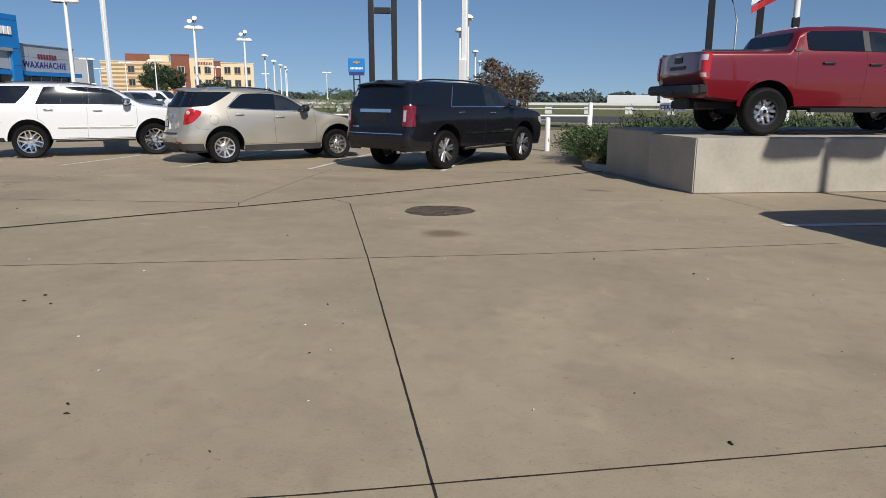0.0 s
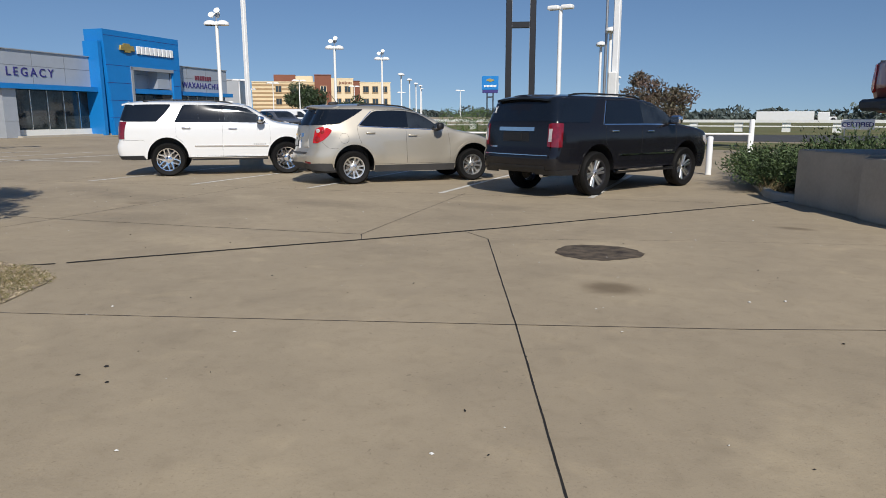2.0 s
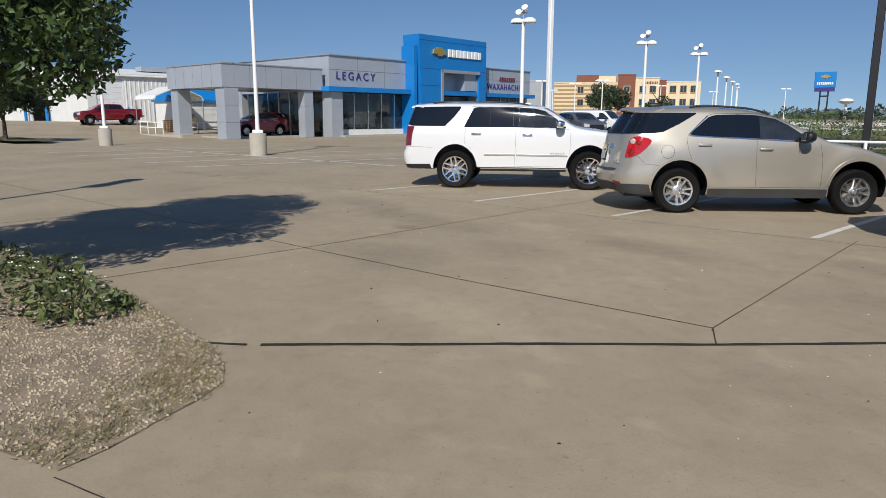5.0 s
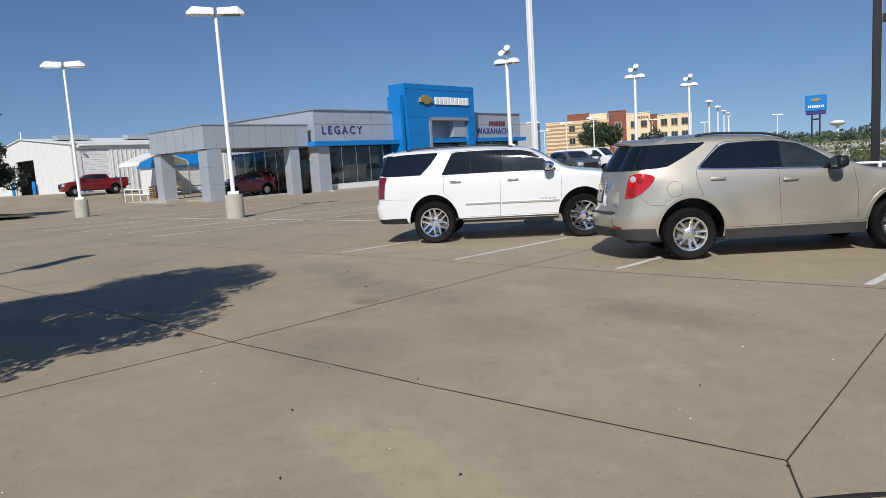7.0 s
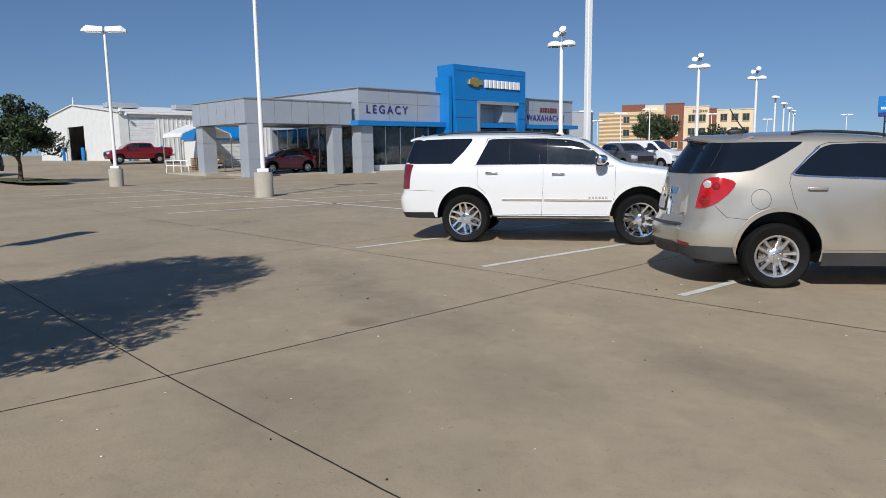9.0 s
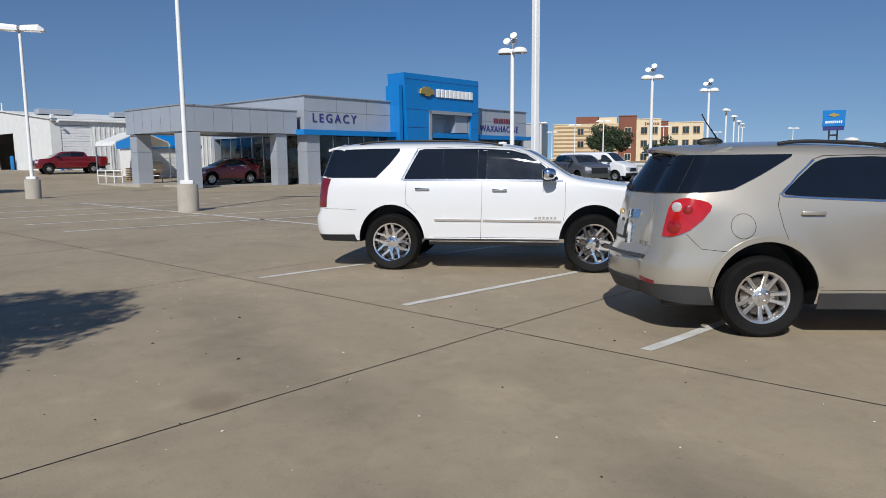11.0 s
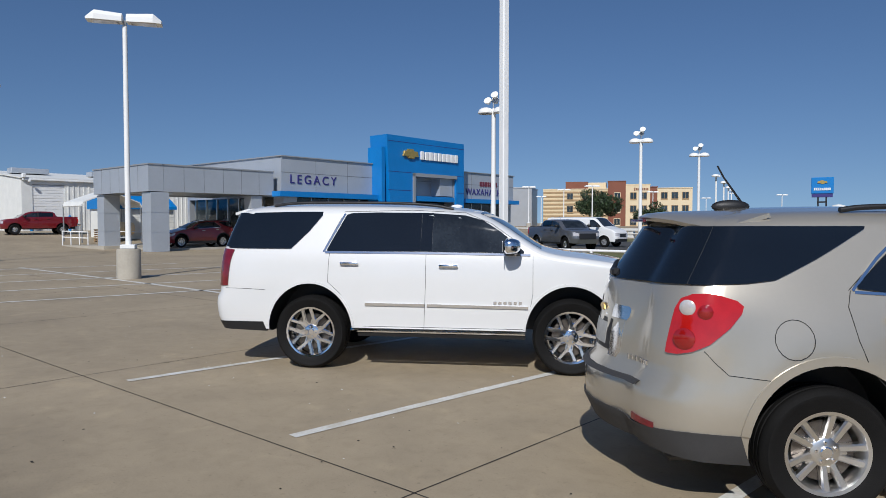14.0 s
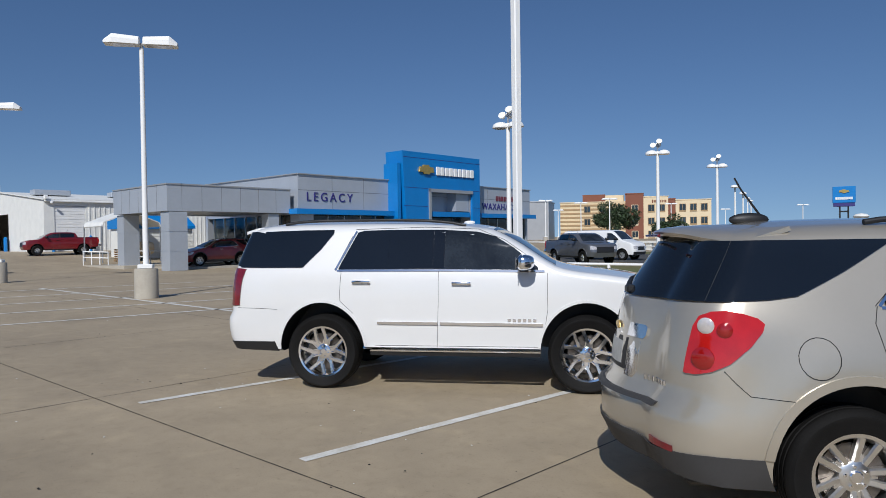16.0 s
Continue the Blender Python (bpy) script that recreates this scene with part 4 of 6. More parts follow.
def debris():
    """Chips, seeds and small leaves strewn over the concrete."""
    rnd, light, dark = random.Random(7), bmesh.new(), bmesh.new()
    for i in range(520):
        if i < 380:
            x, y = rnd.uniform(-14, 6), rnd.uniform(0, 12)
        else:
            x, y = lot(rnd.uniform(-20, 8), rnd.uniform(-6, 4))
        r = rnd.choice((0.006, 0.008, 0.010, 0.013)) * rnd.uniform(0.7, 1.3)
        a, k = rnd.uniform(0, 6.28), rnd.uniform(0.35, 1)
        bm = light if rnd.random() < 0.6 else dark
        if i % 24 == 0:
            r, k, bm = rnd.uniform(0.013, 0.023), rnd.uniform(0.25, 0.5), dark
        vs = [bm.verts.new((x + r * math.cos(q) * math.cos(a) - r * k * math.sin(q) * math.sin(a), y + r * math.cos(q) * math.sin(a) + r * k * math.sin(q) * math.cos(a), 0.0045)) for q in (0.3, 1.5, 2.6, 3.7, 5.2)]
        top = bm.verts.new((x, y, 0.0045 + r * 0.5))
        for j in range(5):
            bm.faces.new((vs[j], vs[(j + 1) % 5], top))
    tagged(part("pavement_chips", light, "line_paint"), "pale chips and petals strewn on the concrete", "debris", kind="stuff")
    tagged(part("pavement_crumbs", dark, "joint"), "dark leaf crumbs strewn on the concrete", "debris", kind="stuff")


debris()

# ---- the three display vehicles ----
def glint_marks(sh, car, sg, x0, x1, z, n, mat="chrome"):
    """A badge of plain upright bars on the flank."""
    bm, w = bmesh.new(), (x1 - x0) / n
    for k in range(n):
        x = x0 + w * (k + 0.5)
        box(bm, (x, sg * (sh.side(x, z) + 0.004), z), (w * 0.62, 0.008, 0.032), 0.002)
    part("badge", bm, mat, car, "chrome badge")


def finish_yukon(car, sh, paint):
    for sg in (-1, 1):
        glint_marks(sh, car, sg, 0.62, 0.95, 0.79, 6)
    o, n = [], []
    for i in range(13):
        y = -0.66 + 1.32 * i / 12
        x = sh.wrap(abs(y), 1.82)[0]
        o.append([(x + 0.30, y, 1.875 - 0.03 * (y / 0.7) ** 2), (x + 0.06, y, 1.872 - 0.04 * (y / 0.7) ** 2), (x - 0.09, y, 1.84 - 0.05 * (y / 0.7) ** 2)])
        n.append([(p[0], p[1], p[2] - 0.035) for p in o[-1]])
    part("spoiler", slab(bmesh.new(), o, n), paint, car, "", smooth=40)
    bm = bmesh.new()
    bmesh.ops.create_uvsphere(bm, u_segments=12, v_segments=8, radius=1, matrix=Matrix.Translation((0.1, 0, sh.over(0.1, 0) + 0.01)) @ Matrix.Diagonal((0.07, 0.016, 0.022, 1)))
    part("roof_antenna", bm, paint, car, "", smooth=50)
    bm = tube(bmesh.new(), [(-2.3, -0.55, 0.42), (-2.58, -0.6, 0.42)], 0.04, 12)
    part("exhaust_pipe", bm, "chrome", car, "", smooth=40)


suv_white, sh = vehicle(dict(YUKON, name="full_size_suv", paint="car_white", style="y", face="chrome", rim="chrome", mirror_mat="chrome", lip_mat="car_white"), pose(-11.42, 13.66, 0, 0, 0, 45.9), "white full-size SUV with chrome wheels parked askew", "car")
finish_yukon(suv_white, sh, "car_white")
suv_black, sh = vehicle(dict(YUKON, name="full_size_suv", paint="car_black", style="twin", face="alloy", rim="rim_dark", mirror_mat="chrome", lip_mat="car_black"), pose(-1.337, 14.78, 0, 0, 0, 69.1), "black full-size SUV with dark tinted windows", "car")
finish_yukon(suv_black, sh, "car_black")
bm = bmesh.new()
for (y0, z0), (y1, z1) in (((0.72, 1.56), (0.66, 1.68)), ((0.66, 1.56), (0.72, 1.66)), ((0.72, 1.73), (0.66, 1.74)), ((0.68, 1.73), (0.67, 1.77))):
    tube(bm, [(sh.wrap(y0, z0)[0] - 0.008, y0, z0), (sh.wrap(y1, z1)[0] - 0.008, y1, z1)], 0.005, 5)
part("window_marking", bm, "white_paint", suv_black, "white chalk mark on the rear glass")

crossover, sh = vehicle(dict(EQUINOX, name="crossover_suv", paint="car_gold", style="five", face="alloy", rim="alloy", mirror_mat="trim", lip_mat="car_gold"), pose(-6.10, 14.20, 0, 0, 0, 51.2), "champagne gold crossover SUV with red tail lamps", "car")


def finish_equinox(car, sh, paint):
    rows = [(-1.80, 1.635, 1.65), (-1.54, 1.47, 1.65), (-1.32, 1.345, 1.65), (-1.16, 1.325, 1.65), (-0.9, 1.315, 1.65), (0, 1.30, 1.645), (0.9, 1.315, 1.65), (1.16, 1.325, 1.65), (1.32, 1.345, 1.65), (1.54, 1.47, 1.65), (1.80, 1.635, 1.65)]
    part("rear_window", sh.wrapped(rows, 0, 0.010, 0.02, across=84, up=6), "car_glass", car, "dark wrap-round rear glass", smooth=30)
    for sg in (-1, 1):
        pts = [sh.wrap(0.80 - 0.10 * k / 6, 1.315 + 0.33 * k / 6) + (1.315 + 0.33 * k / 6,) for k in range(7)]
        part("glass_seam", tube(bmesh.new(), [(x - 0.006, sg * (y + 0.003), z) for x, y, z in pts], 0.004, 5), "trim", car)
        for q, z, r in ((0.86, 1.185, 0.046), (0.885, 1.01, 0.062), (0.965, 1.165, 0.042)):
            x, y = sh.wrap(q, z)
            x2, y2 = sh.wrap(q + 0.02, z)
            d = Vector((-(y2 - y), (x2 - x), 0)).normalized()
            if d.x > 0:
                d = -d
            turn = Matrix.Translation((x + d.x * 0.017, sg * (y + d.y * 0.017), z)) @ Vector((d.x, sg * d.y, 0)).to_track_quat("Y", "Z").to_matrix().to_4x4()
            lens = lathe(bmesh.new(), [(r, -0.006), (r, 0.004), (r * 0.8, 0.010), (r * 0.4, 0.014), (0.001, 0.015)], 20, m=turn)
            part("lamp_lens", lens, "lamp_clear" if r == 0.046 else "lamp_deep", car, "clear reversing lamp" if r == 0.046 else "", smooth=40)
    o, n = [], []
    for i in range(15):
        y = -0.66 + 1.32 * i / 14
        x = sh.wrap(abs(y), 1.64)[0]
        k = (y / 0.66) ** 2
        o.append([(x + 0.34, y, sh.over(x + 0.34, y) - 0.012), (x + 0.12 + 0.06 * k, y, 1.745 - 0.07 * k), (x + 0.10 * k * k, y, 1.732 - 0.08 * k), (x - 0.05 + 0.12 * k * k, y, 1.708 - 0.075 * k)])
        n.append([(p[0] + 0.012, p[1], p[2] - 0.024) for p in o[-1]])
    part("spoiler", slab(bmesh.new(), o, n), paint, car, "", smooth=50)
    x = sh.wrap(0, 1.62)[0]
    part("brake_light", box(bmesh.new(), (x - 0.045, 0, 1.682), (0.02, 0.36, 0.018), 0.004), "lamp_dark_red", car)
    x = sh.wrap(0.1, 1.34)[0]
    bm = tube(bmesh.new(), [(x - 0.03, 0.0, 1.335), (sh.wrap(0.20, 1.39)[0] - 0.025, 0.20, 1.39), (sh.wrap(0.40, 1.42)[0] - 0.02, 0.40, 1.42)], [0.022, 0.012, 0.006], 8)
    box(bm, (x - 0.02, -0.03, 1.335), (0.06, 0.10, 0.05), 0.012)
    part("rear_wiper", bm, "trim", car)
    xa = -1.70
    bm = bmesh.new()
    bmesh.ops.create_uvsphere(bm, u_segments=14, v_segments=8, radius=1, matrix=Matrix.Translation((xa + 0.03, 0, sh.over(xa, 0) + 0.008)) @ Matrix.Diagonal((0.13, 0.04, 0.045, 1)))
    tube(bm, [(xa + 0.10, 0, sh.over(xa, 0) + 0.04), (xa - 0.02, 0, sh.over(xa, 0) + 0.21), (xa - 0.06, 0, sh.over(xa, 0) + 0.285)], [0.008, 0.006, 0.006], 6)
    part("roof_antenna", bm, "trim", car, "", smooth=40)
    bm = bmesh.new()
    for k in range(7):
        y = -0.44 - 0.034 * k
        box(bm, (sh.wrap(abs(y), 0.83)[0] - 0.004, y, 0.83), (0.008, 0.022, 0.032), 0.002)
    part("badge", bm, "chrome", car, "chrome badge")
    bm = bmesh.new()
    x = sh.wrap(0, 1.095)[0] - 0.016
    prism(bm, [(-0.075, -0.012), (-0.02, -0.012), (-0.02, -0.025), (0.035, -0.025), (0.035, -0.012), (0.075, -0.012), (0.065, 0.014), (0.02, 0.014), (0.02, 0.026), (-0.035, 0.026), (-0.035, 0.014), (-0.065, 0.014)], 0, 0.008)
    bmesh.ops.transform(bm, matrix=Matrix.Translation((x, 0, 1.095)) @ Matrix(((0, 0, -1, 0), (1, 0, 0, 0), (0, 1, 0, 0), (0, 0, 0, 1))), verts=bm.verts)
    part("emblem", bm, "gold", car, "small gold emblem")
    for k in (-1, 1):
        part("undertray", box(bmesh.new(), (-2.0, 0.45 * k, 0.30), (0.55, 0.5, 0.10), 0.03), "trim", car)


finish_equinox(crossover, sh, "car_gold")

CANYON = dict(
    rear=-2.78, front=2.58, half=0.945, belt=1.34, axles=(-1.63, 1.63), arch=0.475, arch_z=0.43, track=0.80, wheel=(0.395, 0.222, 0.26),
    crown=0.01, rear_corner=0.05, front_corner=0.35, rear_taper=0.02, bulge=0.015,
    top=[(-2.78, 1.36), (-1.6, 1.37), (-1.26, 1.38), (-1.19, 1.50), (-1.10, 1.70), (-0.92, 1.78), (-0.3, 1.80), (0.45, 1.78), (0.75, 1.70), (1.35, 1.32), (1.5, 1.26), (2.2, 1.18), (2.5, 1.08), (2.58, 1.0)],
    bottom=[(-2.78, 0.62), (-2.3, 0.56), (-1.1, 0.46), (1.9, 0.44), (2.58, 0.42)],
    section=[(0.3, 0.95), (0.6, 0.985), (0.9, 1.0), (1.2, 0.985), (1.36, 0.96), (1.5, 0.90), (1.7, 0.83), (1.85, 0.79)],
    back=[(0.5, 0.12), (0.8, 0.06), (1.0, 0.0), (1.4, 0.02)], nose=[(0.4, -0.1), (0.7, 0.0), (1.1, -0.06)],
    windows=[([(-0.98, 1.40, 1.66), (-0.90, 1.385, 1.70), (-0.1, 1.375, 1.715), (0.0, 1.375, 1.71)], "car_glass"), ([(0.12, 1.37, 1.70), (0.45, 1.365, 1.675), (0.8, 1.36, 1.56), (1.15, 1.355, 1.37)], "front_glass")],
    plates=[([(0.005, 1.375, 1.712), (0.115, 1.37, 1.70)], "trim")],
    seams=[[(-1.16, 1.40), (-1.16, 0.50)], [(0.05, 1.72), (0.05, 1.0), (0.0, 0.5)], [(1.2, 1.32), (1.2, 0.6)], [(-1.1, 1.36), (-1.0, 1.69), (0.4, 1.72), (0.8, 1.60)], [(-0.94, 0.62), (1.1, 0.60)]],
    trims=[([(-0.9, 0.42), (1.1, 0.42)], 0.07, 0.09, "trim", "side_step"), ([(-2.74, 1.375), (-1.05, 1.385)], 0.025, 0.012, "trim", "bed_rail")],
    handles=[(-0.62, 1.18), (0.2, 1.16)], handle_mat="trim", mirror=(1.0, 1.42), mirror_mat="trim", lip=(0.06, 0.02),
    head=[([(0.5, 0.86, 1.0), (0.9, 0.85, 1.06)], "lamp_clear")],
    tail=[([(0.80, 0.93, 1.33), (0.84, 0.92, 1.335), (0.97, 0.92, 1.335), (1.02, 0.95, 1.33)], "lamp_red"), ([(0.845, 1.22, 1.31), (0.96, 1.22, 1.31)], "lamp_clear"), ([(0.845, 0.95, 1.02), (0.96, 0.95, 1.02)], "lamp_clear")],
    rear_plates=[([(-0.30, 1.09, 1.15), (0.30, 1.09, 1.15)], "trim", "tailgate_emblem"), ([(-0.16, 1.20, 1.30), (0.16, 1.20, 1.30)], "trim", "tailgate_handle"), ([(-0.79, 0.84, 0.85), (0.79, 0.84, 0.85)], "seam", "tailgate_gap")],
    front_plates=[([(-0.55, 0.68, 1.0), (0.55, 0.68, 1.0)], "trim", "grille")],
    screen=(0.72, 1.38, 0.60, 0.70), spin=7,
)


def pickup(name, paint, m, label, scale=1.0, bumper="trim"):
    car, sh = vehicle(dict(CANYON, name=name, paint=paint, style="cross", face="alloy", rim="rim_dark", lip_mat=paint), m, label, "pickup truck")
    bm = box(bmesh.new(), (-2.86, 0, 0.74), (0.18, 1.80, 0.17), 0.04)
    box(bm, (-2.90, 0, 0.70), (0.14, 0.5, 0.10), 0.02)
    for sg in (-1, 1):
        box(bm, (-2.72, sg * 0.85, 0.76), (0.2, 0.14, 0.15), 0.03)
    part("rear_bumper", bm, bumper, car, "dark step bumper")
    part("rear_cab_window", box(bmesh.new(), (-1.185, 0, 1.56), (0.02, 1.3, 0.27), 0.01, m=Matrix.Translation((-1.185, 0, 1.5)) @ Matrix.Rotation(radians(20), 4, "Y") @ Matrix.Translation((1.175, 0, -1.5))), "car_glass", car)
    part("underframe", boxes([((-2.0, 0.45, 0.5), (1.3, 0.1, 0.14)), ((-2.0, -0.45, 0.5), (1.3, 0.1, 0.14)), ((-1.63, 0, 0.4), (0.14, 1.5, 0.14)), ((-2.45, 0.0, 0.52), (0.5, 0.6, 0.2))], 0.02), "trim", car)
    part("roof_antenna", tube(bmesh.new(), [(-0.55, 0.1, 1.80), (-0.68, 0.1, 1.98)], 0.006, 6), "trim", car)
    if scale != 1.0:
        car.scale = (scale, scale, scale)
    return car


pickup("pickup_truck", "car_red", pose(6.25, 13.15, 0.91, 0, 0, 25.5), "bright red crew-cab pickup displayed on a concrete plinth")

# ---- plinth, kerb, planting beside it ----
PU, PV = Vector((0.912, 0.41)), Vector((-0.514, 0.858))
P0 = Vector((4.13, 10.70))


def plinth():
    base = thing("display_plinth", pose(0, 0, 0), "cast concrete display plinth with stained sides", "plinth")
    a, b = P0, P0 + PU * 9.5
    q = lambda p, s, t: tuple(p + PU * s + PV * t)
    bm = prism(bmesh.new(), [tuple(a), tuple(b), q(b, 0, 1.55), q(a, 0, 1.55)], 0, 0.90)
    bmesh.ops.bevel(bm, geom=[e for e in bm.edges], offset=0.018, segments=2, affect="EDGES")
    part("front_block", bm, "concrete", base)
    bm = prism(bmesh.new(), [q(a, 0.10, 1.552), q(b, 0, 1.552), q(b, 0, 3.4), q(a, 0.02, 3.4)], 0, 0.935)
    bmesh.ops.bevel(bm, geom=[e for e in bm.edges], offset=0.018, segments=2, affect="EDGES")
    part("rear_block", bm, "concrete", base)


plinth()


def kerb(pts, label, w=0.16, h=0.13):
    bm = bmesh.new()
    o = []
    for i, p in enumerate(pts):
        a, b = Vector(pts[max(i - 1, 0)]), Vector(pts[min(i + 1, len(pts) - 1)])
        d = (b - a).normalized()
        n = Vector((-d.y, d.x))
        c = Vector(p)
        o.append([(*(c - n * w / 2), -0.02), (*(c - n * (w / 2 - 0.01)), h - 0.03), (*(c - n * (w / 2 - 0.04)), h), (*(c + n * (w / 2 - 0.02)), h), (*(c + n * w / 2), h - 0.02), (*(c + n * w / 2), -0.02)])
    vs = grid(bm, o)
    bm.faces.new(vs[0])
    bm.faces.new(vs[-1][::-1])
    return tagged(part("kerb", bm, "concrete", None, smooth=50), label, "kerb", kind="structure")


kerb([(0.9, 24), (1.0, 21.5), (1.12, 19.3), (1.5, 16.6), (1.95, 14.4), (2.15, 14.0), (2.5, 13.75)], "rounded concrete kerb round the planting bed")
tagged(part("planting_soil", sheet([(1.0, 24), (1.1, 21.5), (1.2, 19.3), (1.58, 16.6), (2.0, 14.5), (2.6, 13.8), (12, 17.5), (12, 24)], 0.05), "brick_soil"), "bare brown mulch in the planting bed", "soil", kind="structure")


def leaves(bm, centre, radii, n, size, rnd, shell=0.55, flat=0.0, long=1.0):
    """Small leaves through an uneven ellipsoid, more of them near its outside."""
    for _ in range(n):
        d = Vector((rnd.gauss(0, 1), rnd.gauss(0, 1), rnd.gauss(0, 1))).normalized()
        r = shell + (1 - shell) * rnd.random() ** 0.6
        bumpy = 1 + 0.22 * noise.noise(d * 2.2 + Vector(centre) * 1.7)
        p = Vector((centre[0] + d.x * radii[0] * r * bumpy, centre[1] + d.y * radii[1] * r * bumpy, centre[2] + d.z * radii[2] * r * bumpy))
        a = Vector((rnd.gauss(0, 1), rnd.gauss(0, 1), rnd.gauss(0, 1) * (1 - flat))).normalized()
        b = a.cross(Vector((rnd.gauss(0, 1), rnd.gauss(0, 1), rnd.gauss(0, 1)))).normalized()
        s = size * rnd.uniform(0.6, 1.35)
        a, b = a * s * long, b * s * 0.5
        bm.faces.new([bm.verts.new(v) for v in (p - a, p + b * 0.9 - a * 0.1, p + a, p - b * 0.9 - a * 0.1)])


def tree(name, m, trunk, limbs, lobes, size, mat, label, seed, per=420, shell=0.5, long=1.0, trunk_r=0.09):
    """A tapered trunk, limbs that reach into the crown, and a crown of lobes made of single leaves."""
    t = thing(name, m, label, "tree")
    rnd, bm = random.Random(seed), bmesh.new()
    tube(bm, [(0, 0, -0.05), (0.02, 0.01, trunk * 0.35), (-0.03, 0.03, trunk * 0.7), (0, 0, trunk)], [trunk_r * 1.3, trunk_r, trunk_r * 0.85, trunk_r * 0.75], 9)
    for c, r in lobes[:limbs]:
        mid = Vector((c[0] * 0.45, c[1] * 0.45, trunk + (c[2] - trunk) * 0.55))
        tube(bm, [(0, 0, trunk * 0.88), mid, Vector(c), Vector(c) + Vector((c[0], c[1], 0.6)).normalized() * r[0] * 0.6], [trunk_r * 0.6, trunk_r * 0.4, trunk_r * 0.22, trunk_r * 0.08], 6)
    part("trunk", bm, "bark", t, "", smooth=50)
    bm = bmesh.new()
    for c, r in lobes:
        leaves(bm, c, r, per, size, rnd, shell, long=long)
    part("crown", bm, mat, t, "")
    return t


def lobes_of(seed, n, spread_r, z0, z1, r):
    rnd, out = random.Random(seed), []
    for k in range(n):
        a = 2.4 * k + rnd.uniform(-0.4, 0.4)
        d = spread_r * math.sqrt((k + 0.5) / n)
        z = z0 + (z1 - z0) * rnd.random() * (1 - 0.45 * d / spread_r) + 0.1
        q = r * rnd.uniform(0.7, 1.15)
        out.append(((d * math.cos(a), d * math.sin(a), z), (q, q, q * 0.72)))
    return out


# juniper hedge behind the kerb
def juniper(seed):
    rnd, bm = random.Random(seed), bmesh.new()
    for _ in range(230):
        a, l, up = rnd.uniform(0, 6.283), rnd.uniform(0.45, 0.95), rnd.uniform(0.25, 1.1)
        d = Vector((math.cos(a), math.sin(a), up)).normalized()
        p = Vector((rnd.uniform(-0.3, 0.3), rnd.uniform(-0.3, 0.3), 0.05))
        for k in range(22):
            c = p + d * l * (0.25 + 0.75 * k / 21) + Vector((rnd.gauss(0, 0.035), rnd.gauss(0, 0.035), rnd.gauss(0, 0.03)))
            e = (d + Vector((rnd.gauss(0, 0.55), rnd.gauss(0, 0.55), rnd.gauss(0, 0.4)))).normalized() * rnd.uniform(0.04, 0.09)
            s = e.cross(Vector((rnd.gauss(0, 1), rnd.gauss(0, 1), 1))).normalized() * 0.015
            bm.faces.new([bm.verts.new(v) for v in (c - s, c + s, c + e)])
    return bm


shrubs = []
for k in range(3):
    j = thing("juniper_shrub", pose(0, 0, 0), "spreading dark green juniper shrub in the planting bed", "shrub", "juniper hedge")
    part("foliage", juniper(31 + k), "leaf_juniper", j)
    part("stems", spread(bmesh.new(), [tube(bmesh.new(), [(0, 0, 0), (0.25 * math.cos(a), 0.25 * math.sin(a), 0.3)], [0.02, 0.008], 5) for a in (0, 1.3, 2.5, 3.9, 5.1)]), "bark", j)
    shrubs.append(j)
rnd, used = random.Random(5), 0
for row, (x0, y0, x1, y1, n) in enumerate(((2.05, 15.4, 1.55, 19.6, 6), (2.7, 15.3, 2.5, 20.2, 6), (3.5, 15.6, 8.5, 17.6, 7), (3.4, 16.6, 9.5, 18.9, 8), (3.0, 18.0, 9.0, 20.6, 7))):
    for i in range(n):
        f = (i + rnd.uniform(-0.15, 0.15)) / (n - 1)
        m = pose(x0 + (x1 - x0) * f, y0 + (y1 - y0) * f, 0.04, 0, 0, rnd.uniform(0, 360)) @ Matrix.Diagonal((1.15, 1.15, rnd.uniform(0.9, 1.15) * (1.5 if row > 1 else 1.05), 1))
        if used < 3:
            shrubs[used].matrix_basis = m
        else:
            c = copy_thing(shrubs[used % 3], m)
            c.matrix_basis = m
        used += 1
bm, rnd = bmesh.new(), random.Random(9)
for _ in range(260):
    a, l = rnd.uniform(0, 6.283), rnd.uniform(0.15, 0.42)
    p = Vector((1.95 + rnd.gauss(0, 0.10), 15.2 + rnd.gauss(0, 0.22), 0.05))
    e = Vector((0.5 * math.cos(a), 0.5 * math.sin(a), 1)).normalized() * l
    bm.faces.new([bm.verts.new(v) for v in (p - Vector((0.008, 0, 0)), p + Vector((0.008, 0, 0)), p + e)])
tagged(part("dry_grass_tuft", bm, "straw"), "tuft of dry straw-coloured grass beside the kerb", "grass", kind="stuff")

# certified sign and bollard, pipe fence
s = thing("certified_sign", pose(3.3, 26.1, 0.0, 0, 0, 4), "small white board sign with dark lettering", "sign")
part("board", box(bmesh.new(), (0, 0, 1.21), (0.92, 0.04, 0.32), 0.008), "white_paint", s)
lettering("lettering", "CERTIFIED", 0.19, "letter_navy", s, pose(0, -0.024, 1.145, 90, 0, 0), 0.004, 1.0, 0.004)
for x in (-0.35, 0.35):
    part("post", tube(bmesh.new(), [(x, 0.03, 0), (x, 0.03, 1.28)], 0.02, 8), "steel", s)

